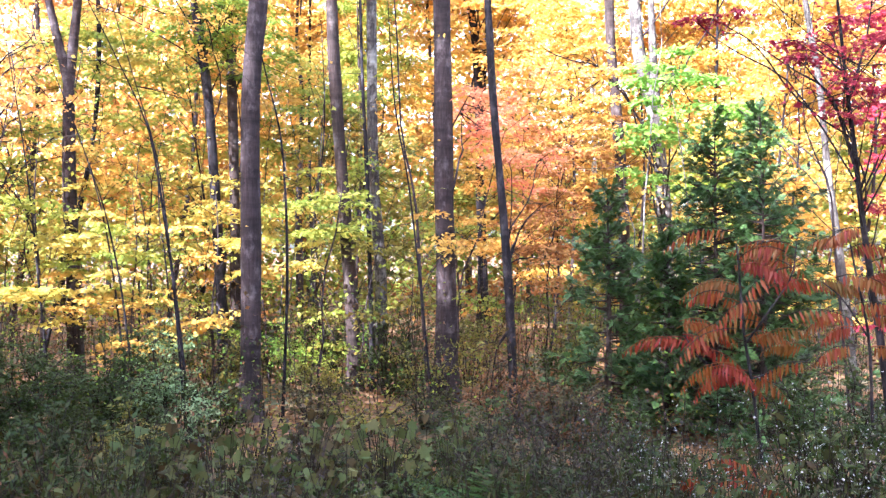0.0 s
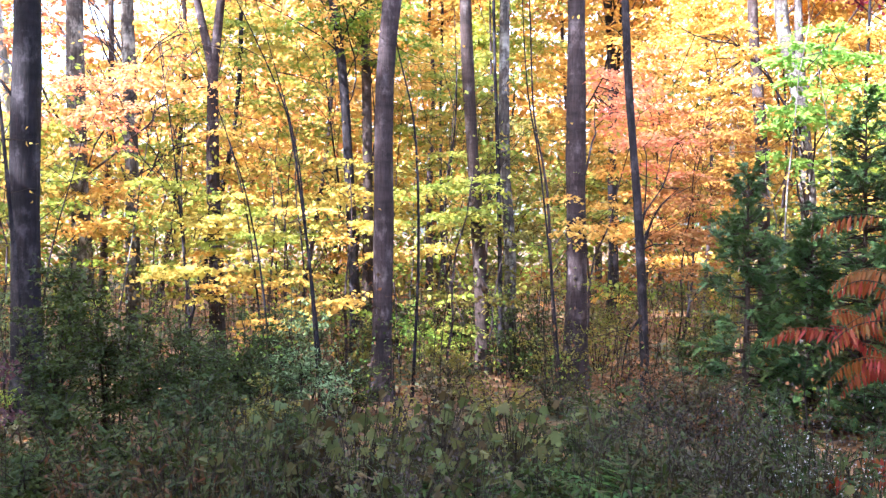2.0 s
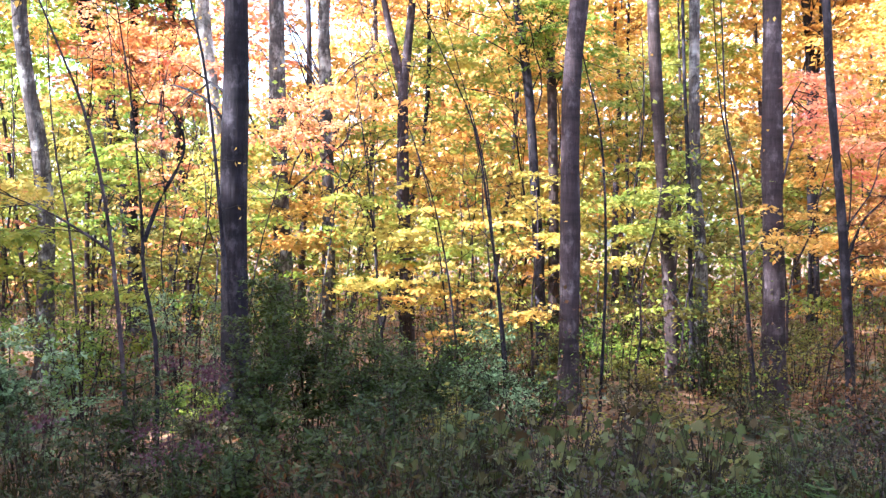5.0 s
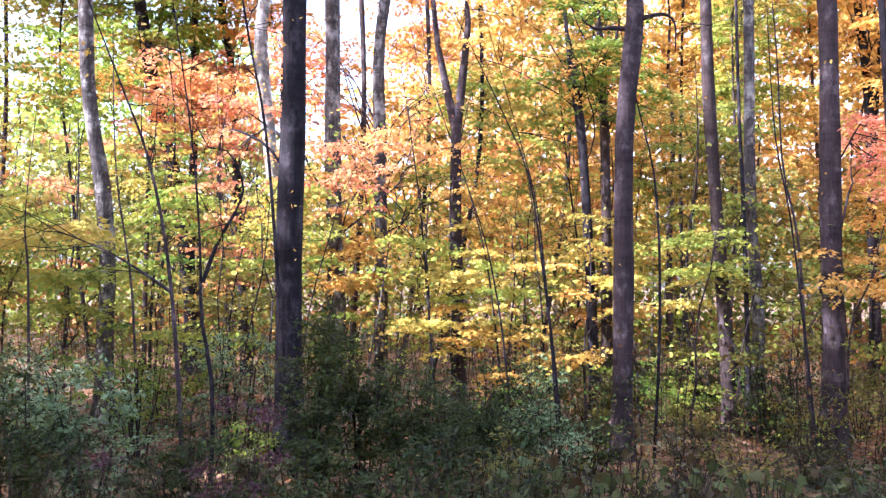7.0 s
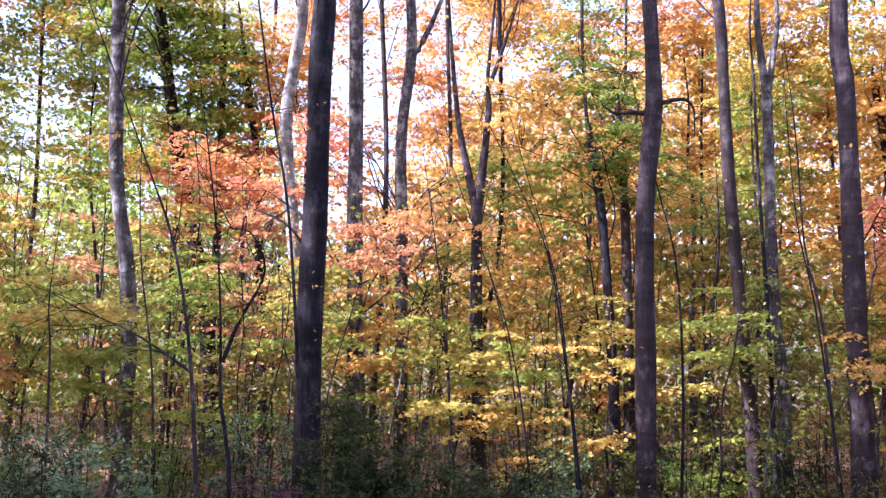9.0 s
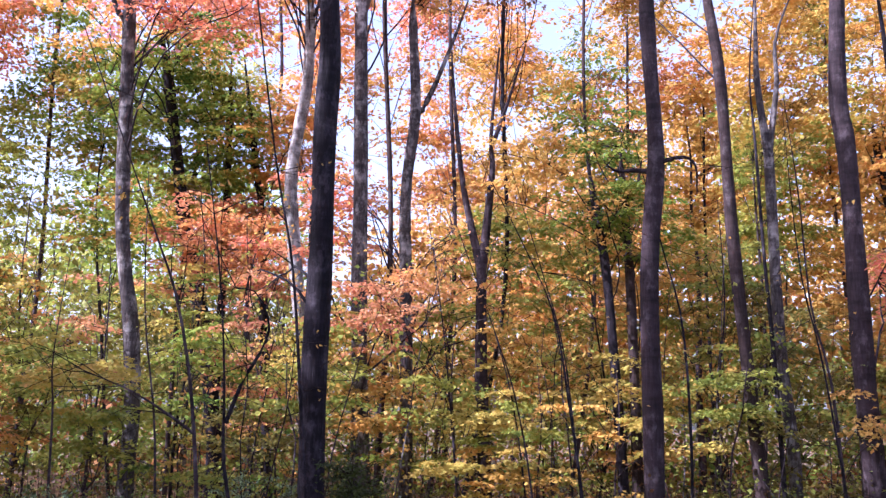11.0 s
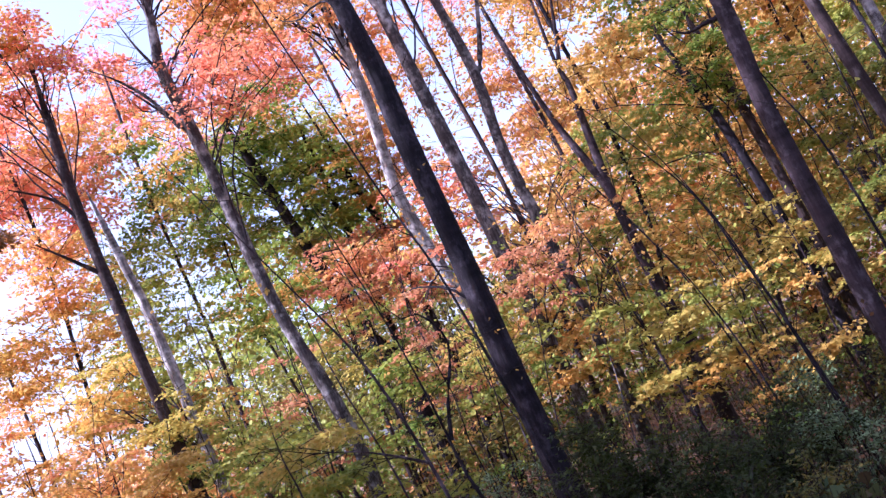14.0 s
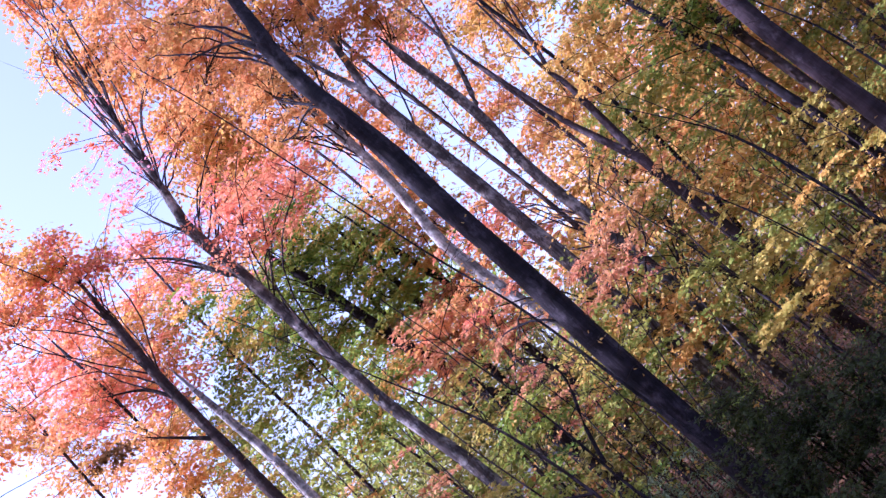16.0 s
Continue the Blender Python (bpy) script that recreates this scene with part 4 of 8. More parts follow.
tree("maple_tree", [(-12.69, 16.74, -0.65), (-12.99, 16.43, 2.78), (-13.25, 16.22, 4.37), (-13.58, 15.96, 6.07), (-13.74, 15.76, 7.61), (-13.83, 15.74, 7.63), (-14.25, 15.32, 11.15)],
     0.344, "dark",
     [("green", -14.31, 15.14, 8.61, 1.03, 1.40, 1.68, 44, 0.58, 0.097),
      ("orangegold", -15.29, 14.68, 10.17, 0.99, 0.76, 1.59, 15, 0.61, 0.100),
      ("coral", -14.33, 13.56, 10.13, 0.90, 0.69, 1.59, 3, 0.56, 0.090),
      ("pink", -13.97, 13.82, 10.19, 1.00, 0.85, 1.59, 5, 0.56, 0.090),
      ("green", -13.40, 15.65, 9.64, 1.04, 0.90, 1.59, 33, 0.58, 0.095)],
     "dark leaning maple in green foliage", group="forest trees", forks=[(0.114, [(-13.22, 16.24, 4.25), (-12.93, 16.48, 3.64), (-12.79, 16.60, 3.04)])])
tree("maple_tree", [(-13.37, 17.20, -0.65), (-13.36, 17.21, 2.96), (-13.35, 17.22, 5.68), (-13.35, 17.17, 7.10), (-13.39, 17.07, 10.31)],
     0.212, "dark",
     [("green", -12.87, 16.38, 7.98, 1.14, 1.40, 1.68, 44, 0.58, 0.097),
      ("orangegold", -13.04, 15.84, 9.78, 0.94, 0.72, 1.59, 11, 0.58, 0.095)],
     "thin dark maple in green foliage", group="forest trees")
tree("maple_tree", [(-12.29, 17.95, -0.65), (-12.61, 17.72, 4.97), (-12.71, 17.65, 6.58), (-12.80, 17.58, 7.26), (-13.18, 17.27, 10.31)],
     0.212, "dark",
     [("corrust", -12.59, 17.23, 5.78, 1.08, 0.93, 1.59, 26, 0.60, 0.098),
      ("orange", -12.42, 16.99, 6.06, 0.98, 0.75, 1.59, 11, 0.60, 0.098),
      ("gold", -11.72, 17.25, 7.57, 0.95, 0.72, 1.59, 9, 0.58, 0.095),
      ("orangegold", -12.06, 17.01, 7.94, 1.05, 0.91, 1.59, 28, 0.58, 0.095),
      ("ygreen", -13.92, 18.48, 9.52, 1.17, 1.00, 1.59, 26, 0.65, 0.107),
      ("yellow", -13.96, 18.21, 9.56, 1.05, 0.80, 1.59, 11, 0.65, 0.107)],
     "dark trunk hidden in leaves", group="forest trees")
tree("young_maple_tree", [(-5.23, 6.69, -0.64), (-5.25, 6.67, -0.24), (-5.32, 6.62, 0.90), (-5.41, 6.55, 1.89), (-5.54, 6.44, 2.67), (-5.72, 6.28, 3.30), (-5.88, 6.13, 3.78), (-6.21, 5.74, 5.07)],
     0.046, "grey",
     [],
     "slender grey sapling leaning to one side", group="forest trees", forks=[(0.031, [(-5.36, 6.59, 1.49), (-5.57, 6.42, 1.68), (-5.78, 6.23, 1.85), (-6.01, 6.01, 1.98)])], flare=False)
tree("young_maple_tree", [(-5.25, 7.05, -0.65), (-5.25, 7.05, -0.26), (-5.25, 7.05, 0.56), (-5.34, 6.98, 1.28), (-5.36, 6.96, 1.90), (-5.41, 6.93, 2.21), (-5.44, 6.91, 2.89), (-5.72, 6.92, 4.29)],
     0.047, "dark",
     [],
     "forked dark sapling with thin orange leaves", group="forest trees", forks=[(0.043, [(-5.34, 6.98, 1.59), (-5.24, 7.06, 1.96), (-5.10, 7.15, 2.28), (-5.06, 7.18, 2.52), (-5.17, 7.10, 2.80), (-5.32, 7.00, 2.83)])], flare=False)
tree("young_maple_tree", [(-5.51, 8.92, -0.65), (-5.66, 8.82, 1.22), (-5.76, 8.76, 2.48), (-5.86, 8.69, 3.49), (-6.07, 8.55, 4.75), (-6.46, 8.20, 8.00), (-6.70, 8.02, 9.39)],
     0.051, "dark",
     [],
     "thin dark stem beside a big trunk", group="forest trees", flare=False)
tree("young_maple_tree", [(-7.81, 9.10, -0.65), (-7.85, 9.07, 0.19), (-7.92, 9.01, 1.57), (-8.08, 8.87, 2.95), (-8.14, 8.82, 3.36), (-8.11, 8.78, 4.74)],
     0.047, "grey",
     [],
     "thin grey sapling in the understorey", group="forest trees", flare=False)
tree("young_maple_tree", [(-8.71, 8.26, -0.65), (-8.73, 8.23, 0.62), (-8.76, 8.21, 1.69), (-8.79, 8.17, 2.35), (-8.99, 8.49, 3.75)],
     0.041, "grey",
     [],
     "thin grey sapling in the understorey", group="forest trees", flare=False)
tree("maple_tree", [(-12.46, 9.82, -0.65), (-12.53, 9.74, 2.36), (-12.57, 9.69, 4.08), (-12.61, 9.64, 6.31), (-12.62, 9.62, 7.92), (-12.59, 9.66, 8.83), (-12.54, 9.73, 10.50)],
     0.244, "brown",
     [("coral", -13.86, 7.99, 10.10, 0.81, 0.70, 1.90, 23, 0.45, 0.075),
      ("orange", -13.40, 8.17, 10.65, 0.73, 0.56, 1.90, 14, 0.45, 0.075),
      ("orangegold", -12.94, 9.45, 11.11, 0.73, 0.56, 1.90, 11, 0.45, 0.075),
      ("orange", -13.13, 9.14, 11.15, 0.81, 0.70, 1.90, 33, 0.45, 0.075),
      ("coral", -12.81, 9.58, 10.43, 0.81, 0.70, 1.90, 30, 0.45, 0.075),
      ("orangegold", -12.60, 9.94, 10.70, 0.73, 0.56, 1.90, 18, 0.45, 0.075),
      ("coral", -12.37, 10.39, 10.84, 0.73, 0.56, 1.90, 3, 0.45, 0.075),
      ("pink", -12.02, 10.56, 10.84, 0.81, 0.70, 1.90, 5, 0.45, 0.075)],
     "maple with spreading limbs and coral leaves", group="forest trees", forks=[(0.097, [(-12.60, 9.65, 7.21), (-12.80, 9.38, 7.83), (-13.16, 8.88, 8.25)]), (0.097, [(-12.61, 9.64, 6.31), (-12.85, 9.31, 6.74), (-13.11, 8.95, 7.19)])])
tree("maple_tree", [(-12.61, 10.44, -0.65), (-12.67, 10.37, 2.14), (-12.70, 10.32, 3.92), (-12.74, 10.28, 5.64), (-12.79, 10.22, 6.50), (-12.87, 10.12, 8.00)],
     0.221, "pale",
     [("gold", -14.62, 10.14, 4.26, 0.83, 0.63, 1.90, 17, 0.51, 0.084),
      ("orangegold", -14.88, 10.42, 4.46, 0.92, 0.79, 1.90, 29, 0.51, 0.084),
      ("ygreen", -14.51, 11.09, 4.43, 0.92, 0.80, 1.90, 28, 0.51, 0.084),
      ("yellow", -14.29, 10.26, 4.49, 0.83, 0.64, 1.90, 18, 0.51, 0.084)],
     "pale maple stem beside a brown one", group="forest trees")
tree("young_maple_tree", [(-2.77, 10.09, -0.65), (-2.86, 10.06, 0.51), (-2.95, 10.04, 1.52), (-3.07, 10.00, 2.53), (-3.29, 9.93, 3.37), (-3.65, 9.75, 4.73)],
     0.031, "dark",
     [],
     "very thin dark sapling", group="forest trees", flare=False)
tree("young_maple_tree", [(-3.57, 10.93, -0.65), (-3.73, 10.84, 0.94), (-3.87, 10.79, 1.78), (-4.05, 10.73, 2.47), (-4.18, 10.68, 2.82), (-4.64, 10.58, 4.14)],
     0.034, "dark",
     [],
     "very thin dark sapling", group="forest trees", flare=False)
tree("young_maple_tree", [(-5.03, 11.96, -0.65), (-5.15, 11.90, 0.84), (-5.26, 11.86, 2.10), (-5.38, 11.80, 3.21), (-5.47, 11.46, 4.60)],
     0.044, "dark",
     [("corrust", -6.58, 11.76, 3.25, 0.90, 0.49, 1.50, 29, 0.38, 0.062)],
     "very thin dark sapling", group="forest trees", flare=False)
tree("young_maple_tree", [(-2.04, 11.78, -0.65), (-2.02, 11.78, -0.17), (-1.98, 11.79, 1.24), (-2.04, 11.78, 2.88), (-2.26, 11.74, 3.89), (-2.56, 11.65, 5.27)],
     0.047, "dark",
     [],
     "very thin dark sapling", group="forest trees", flare=False)
tree("young_maple_tree", [(-0.19, 12.94, -0.65), (-0.30, 12.94, 0.96), (-0.39, 12.94, 2.29), (-0.58, 12.93, 3.26), (-0.65, 12.93, 4.70), (-0.77, 12.76, 6.10)],
     0.051, "grey",
     [("orangegold", 0.28, 13.00, 1.92, 0.47, 0.47, 1.50, 10, 0.36, 0.060)],
     "very thin grey sapling", group="forest trees", flare=False)
tree("young_maple_tree", [(-4.15, 12.33, -0.65), (-4.26, 12.28, 0.41), (-4.42, 12.22, 1.76), (-4.68, 12.13, 2.86), (-5.14, 11.92, 4.23)],
     0.038, "dark",
     [],
     "very thin dark sapling", group="forest trees", flare=False)
tree("young_maple_tree", [(-2.87, 10.63, -0.65), (-3.02, 10.58, 0.83), (-3.17, 10.53, 1.99), (-3.31, 10.49, 2.88), (-3.60, 10.39, 3.63), (-4.21, 10.15, 4.95)],
     0.043, "dark",
     [],
     "very thin dark sapling", group="forest trees", flare=False)
tree("young_maple_tree", [(-0.12, 12.00, -0.65), (-0.28, 12.00, 1.02), (-0.45, 11.99, 2.48), (-0.61, 11.98, 3.36), (-0.69, 11.98, 4.38), (-0.76, 12.18, 5.78)],
     0.035, "dark",
     [],
     "very thin dark sapling", group="forest trees", flare=False)
tree("young_maple_tree", [(-14.57, 5.99, -0.65), (-14.07, 5.91, 1.35), (-14.09, 5.91, 3.36), (-14.23, 5.91, 5.07)],
     0.061, "grey",
     [("ygreen", -12.96, 5.94, 0.21, 0.64, 0.49, 1.90, 3, 0.39, 0.075),
      ("olive", -12.93, 5.22, 0.85, 0.71, 0.61, 1.90, 5, 0.39, 0.075),
      ("orangegold", -13.11, 5.19, 1.56, 0.71, 0.62, 1.90, 23, 0.39, 0.075),
      ("gold", -13.20, 5.89, 1.82, 0.64, 0.49, 1.90, 15, 0.39, 0.075),
      ("orange", -14.79, 5.28, 1.98, 0.71, 0.55, 1.90, 12, 0.44, 0.075),
      ("coral", -14.52, 5.93, 2.59, 0.79, 0.68, 1.90, 26, 0.44, 0.075),
      ("coral", -16.04, 6.71, 4.66, 0.88, 0.76, 1.90, 28, 0.49, 0.080),
      ("orange", -16.26, 7.08, 4.67, 0.79, 0.61, 1.90, 10, 0.49, 0.080)],
     "young forest tree with layered coral leaves", group="understorey trees", flare=False)
tree("young_maple_tree", [(-21.56, 7.70, -0.65), (-21.21, 8.31, 3.68), (-21.14, 8.31, 8.01), (-21.33, 8.31, 11.72)],
     0.098, "dark",
     [("orange", -20.77, 8.54, 9.72, 1.14, 0.98, 1.90, 24, 0.63, 0.103),
      ("orangegold", -20.37, 8.66, 10.17, 1.02, 0.78, 1.90, 13, 0.63, 0.103),
      ("orange", -22.14, 7.87, 11.00, 1.07, 0.82, 1.90, 11, 0.66, 0.108),
      ("coral", -22.04, 8.18, 11.32, 1.19, 1.03, 1.90, 26, 0.66, 0.108)],
     "young forest tree with layered orange leaves", group="understorey trees", flare=False)
tree("young_maple_tree", [(-14.16, 7.87, -0.65), (-14.16, 7.22, 1.47), (-14.62, 7.22, 3.59), (-14.35, 7.22, 5.41)],
     0.063, "dark",
     [("olive", -13.02, 6.29, 1.20, 0.73, 0.63, 1.90, 5, 0.40, 0.075),
      ("ygreen", -14.04, 6.97, 1.21, 0.66, 0.50, 1.90, 3, 0.40, 0.075),
      ("orangegold", -12.48, 6.71, 2.25, 0.72, 0.62, 1.90, 23, 0.40, 0.075),
      ("gold", -12.54, 6.73, 2.28, 0.65, 0.49, 1.90, 15, 0.40, 0.075),
      ("coral", -15.38, 7.27, 3.49, 0.86, 0.74, 1.90, 29, 0.48, 0.078),
      ("orange", -14.70, 6.99, 3.54, 0.78, 0.59, 1.90, 9, 0.48, 0.078),
      ("orange", -16.26, 8.74, 4.82, 0.83, 0.64, 1.90, 11, 0.51, 0.084),
      ("coral", -16.34, 8.04, 5.01, 0.92, 0.79, 1.90, 27, 0.51, 0.084)],
     "young forest tree with layered coral leaves", group="understorey trees", flare=False)
tree("young_maple_tree", [(-22.80, 11.16, -0.65), (-23.00, 11.54, 4.74), (-23.43, 11.54, 10.12), (-23.13, 11.54, 14.74)],
     0.115, "brown",
     [("orange", -23.15, 11.74, 14.01, 1.17, 0.90, 1.90, 14, 0.72, 0.118),
      ("coral", -23.11, 11.34, 14.34, 1.30, 1.12, 1.90, 23, 0.72, 0.118)],
     "young forest tree with layered coral leaves", group="understorey trees", flare=False)
tree("young_maple_tree", [(-14.80, 8.73, -0.65), (-15.10, 8.56, 1.08), (-14.98, 8.56, 2.81), (-14.97, 8.56, 4.30)],
     0.057, "brown",
     [("olive", -13.77, 8.11, 0.75, 0.81, 0.70, 1.90, 4, 0.45, 0.075),
      ("orangegold", -13.72, 7.91, 0.98, 0.73, 0.56, 1.90, 10, 0.45, 0.075),
      ("ygreen", -14.61, 7.90, 1.10, 0.73, 0.56, 1.90, 3, 0.45, 0.075),
      ("orange", -13.95, 7.76, 1.24, 0.81, 0.70, 1.90, 28, 0.45, 0.075),
      ("orangegold", -15.54, 8.75, 2.47, 0.90, 0.78, 1.90, 28, 0.50, 0.082),
      ("gold", -15.52, 8.91, 2.65, 0.81, 0.62, 1.90, 10, 0.50, 0.082),
      ("gold", -16.43, 9.89, 3.64, 0.85, 0.65, 1.90, 12, 0.52, 0.086),
      ("orangegold", -16.24, 9.23, 3.90, 0.95, 0.81, 1.90, 26, 0.52, 0.086)],
     "young forest tree with layered orange and gold leaves", group="understorey trees", flare=False)
tree("young_maple_tree", [(-22.79, 13.79, -0.65), (-22.37, 13.42, 4.63), (-22.78, 13.42, 9.92), (-22.77, 13.42, 14.44)],
     0.113, "grey",
     [("orangegold", -21.13, 12.51, 6.88, 1.24, 1.07, 1.90, 27, 0.69, 0.113),
      ("gold", -21.12, 12.77, 6.94, 1.12, 0.86, 1.90, 10, 0.69, 0.113),
      ("orange", -22.75, 13.53, 11.42, 1.34, 1.15, 1.90, 23, 0.74, 0.122),
      ("orangegold", -23.17, 14.23, 11.72, 1.21, 0.92, 1.90, 14, 0.74, 0.122),
      ("orangegold", -24.24, 13.82, 14.01, 1.27, 0.97, 1.90, 12, 0.78, 0.128),
      ("orange", -24.22, 13.65, 14.04, 1.41, 1.21, 1.90, 25, 0.78, 0.128)],
     "young forest tree with layered orange and gold leaves", group="understorey trees", flare=False)
tree("young_maple_tree", [(-12.20, 8.48, -0.65), (-12.36, 8.38, 0.88), (-12.50, 8.38, 2.41), (-12.46, 8.38, 3.72)],
     0.054, "grey",
     [("olive", -12.82, 8.67, 1.15, 0.78, 0.68, 1.90, 5, 0.43, 0.075),
      ("ygreen", -12.92, 8.58, 1.19, 0.70, 0.54, 1.90, 3, 0.43, 0.075),
      ("orangegold", -11.80, 8.02, 2.22, 0.72, 0.62, 1.90, 31, 0.40, 0.075),
      ("gold", -11.05, 7.96, 2.54, 0.65, 0.50, 1.90, 15, 0.40, 0.075),
      ("orangegold", -12.80, 8.26, 2.95, 0.73, 0.56, 1.90, 17, 0.45, 0.075),
      ("orange", -13.38, 8.82, 3.32, 0.81, 0.70, 1.90, 29, 0.45, 0.075)],
     "young forest tree with layered orange and gold leaves", group="understorey trees", flare=False)
tree("young_maple_tree", [(-18.11, 11.74, -0.65), (-18.23, 12.31, 4.28), (-17.78, 12.31, 9.21), (-18.22, 12.31, 13.44)],
     0.107, "dark",
     [("orangegold", -16.87, 11.58, 6.63, 1.04, 0.89, 1.90, 26, 0.57, 0.094),
      ("gold", -17.55, 10.96, 6.87, 0.93, 0.71, 1.90, 18, 0.57, 0.094),
      ("orange", -16.58, 11.45, 7.96, 1.02, 0.88, 1.90, 30, 0.56, 0.093),
      ("orangegold", -16.18, 11.35, 8.00, 0.92, 0.70, 1.90, 14, 0.56, 0.093),
      ("orange", -18.80, 12.30, 10.83, 1.01, 0.77, 1.90, 14, 0.62, 0.102),
      ("coral", -18.47, 12.18, 10.85, 1.12, 0.97, 1.90, 30, 0.62, 0.102),
      ("orange", -21.02, 14.82, 12.78, 1.12, 0.86, 1.90, 16, 0.69, 0.113),
      ("coral", -20.29, 13.84, 13.04, 1.24, 1.07, 1.90, 28, 0.69, 0.113)],
     "young forest tree with layered orange leaves", group="understorey trees", flare=False)
tree("young_maple_tree", [(-11.03, 9.28, -0.65), (-11.51, 9.26, 0.93), (-12.21, 9.26, 2.52), (-11.91, 9.26, 3.88)],
     0.055, "dark",
     [("ygreen", -12.02, 8.62, 0.85, 0.67, 0.51, 1.90, 3, 0.41, 0.075),
      ("olive", -11.66, 8.99, 0.95, 0.75, 0.64, 1.90, 4, 0.41, 0.075),
      ("orangegold", -10.86, 8.63, 1.29, 0.66, 0.51, 1.90, 15, 0.41, 0.075),
      ("orange", -11.40, 9.02, 1.67, 0.74, 0.63, 1.90, 31, 0.41, 0.075),
      ("ygreen", -12.91, 10.32, 3.02, 0.84, 0.72, 1.90, 29, 0.46, 0.076),
      ("yellow", -12.62, 9.99, 3.48, 0.75, 0.58, 1.90, 17, 0.46, 0.076)],
     "young forest tree with layered yellow green leaves", group="understorey trees", flare=False)
tree("young_maple_tree", [(-18.66, 15.05, -0.65), (-18.91, 14.71, 3.97), (-19.23, 14.71, 8.60), (-18.91, 14.71, 12.56)],
     0.103, "brown",
     [("yellow", -18.92, 14.60, 6.54, 1.07, 0.82, 1.90, 15, 0.66, 0.108),
      ("ygreen", -18.41, 14.46, 6.77, 1.18, 1.02, 1.90, 29, 0.66, 0.108),
      ("yellow", -19.05, 14.75, 8.56, 1.14, 0.87, 1.90, 12, 0.70, 0.115),
      ("ygreen", -19.49, 15.58, 8.77, 1.26, 1.09, 1.90, 32, 0.70, 0.115),
      ("orange", -18.41, 14.18, 10.58, 1.09, 0.83, 1.90, 14, 0.67, 0.110),
      ("coral", -19.04, 14.38, 10.59, 1.21, 1.04, 1.90, 30, 0.67, 0.110),
      ("orangegold", -19.01, 14.79, 12.08, 1.10, 0.84, 1.90, 11, 0.68, 0.111),
      ("orange", -18.95, 14.95, 12.16, 1.22, 1.05, 1.90, 33, 0.68, 0.111)],
     "young forest tree with layered yellow green leaves", group="understorey trees", flare=False)
tree("young_maple_tree", [(-12.91, 11.33, -0.65), (-12.74, 11.29, 1.45), (-12.99, 11.29, 3.55), (-12.98, 11.29, 5.35)],
     0.063, "brown",
     [("ygreen", -12.64, 10.28, 0.85, 0.72, 0.55, 1.90, 3, 0.44, 0.075),
      ("olive", -12.05, 10.20, 1.22, 0.80, 0.69, 1.90, 5, 0.44, 0.075),
      ("ygreen", -11.50, 10.43, 2.12, 0.79, 0.68, 1.90, 28, 0.43, 0.075),
      ("ygreen", -10.81, 9.90, 2.50, 0.71, 0.54, 1.90, 18, 0.43, 0.075),
      ("orange", -13.77, 12.03, 3.72, 0.93, 0.80, 1.90, 9, 0.51, 0.084),
      ("orangegold", -13.11, 11.14, 3.73, 0.83, 0.64, 1.90, 5, 0.51, 0.084),
      ("yellow", -15.29, 13.44, 4.74, 0.89, 0.68, 1.90, 4, 0.55, 0.090),
      ("ygreen", -14.71, 12.93, 4.95, 0.99, 0.85, 1.90, 12, 0.55, 0.090)],
     "young forest tree with layered yellow green leaves", group="understorey trees", flare=False)
tree("young_maple_tree", [(-18.90, 16.63, -0.65), (-18.78, 16.88, 5.01), (-18.97, 16.88, 10.66), (-18.81, 16.88, 15.51)],
     0.119, "grey",
     [("yellow", -17.07, 15.11, 7.16, 1.02, 0.78, 1.90, 4, 0.63, 0.103),
      ("ygreen", -16.76, 14.75, 7.33, 1.13, 0.97, 1.90, 11, 0.63, 0.103),
      ("orangegold", -18.40, 17.24, 9.79, 1.15, 0.88, 1.90, 13, 0.71, 0.116),
      ("green", -18.65, 16.95, 10.04, 1.28, 1.10, 1.90, 31, 0.71, 0.116),
      ("green", -19.34, 17.36, 11.85, 1.32, 1.13, 1.90, 29, 0.73, 0.120),
      ("orange", -20.90, 18.32, 14.73, 1.26, 0.96, 1.90, 18, 0.77, 0.127),
      ("coral", -20.54, 18.43, 15.11, 1.40, 1.20, 1.90, 26, 0.77, 0.127)],
     "young forest tree with layered green leaves", group="understorey trees", flare=False)
tree("young_maple_tree", [(-10.89, 10.99, -0.65), (-10.61, 10.71, 1.03), (-10.44, 10.71, 2.70), (-10.49, 10.71, 4.14)],
     0.056, "grey",
     [("ygreen", -9.18, 9.35, 0.39, 0.60, 0.46, 1.90, 3, 0.37, 0.075),
      ("green", -9.10, 9.47, 0.57, 0.66, 0.57, 1.90, 4, 0.37, 0.075),
      ("ygreen", -9.74, 10.24, 1.57, 0.72, 0.62, 1.90, 31, 0.40, 0.075),
      ("yellow", -9.28, 9.02, 2.21, 0.64, 0.49, 1.90, 15, 0.40, 0.075),
      ("ygreen", -10.84, 12.02, 2.49, 0.73, 0.56, 1.90, 3, 0.45, 0.075),
      ("corrust", -11.34, 11.37, 2.71, 0.81, 0.70, 1.90, 5, 0.45, 0.075),
      ("ygreen", -12.14, 11.67, 3.10, 0.80, 0.61, 1.90, 3, 0.49, 0.081),
      ("corrust", -12.33, 12.50, 3.74, 0.89, 0.77, 1.90, 5, 0.49, 0.081)],
     "young forest tree with layered yellow green leaves", group="understorey trees", flare=False)
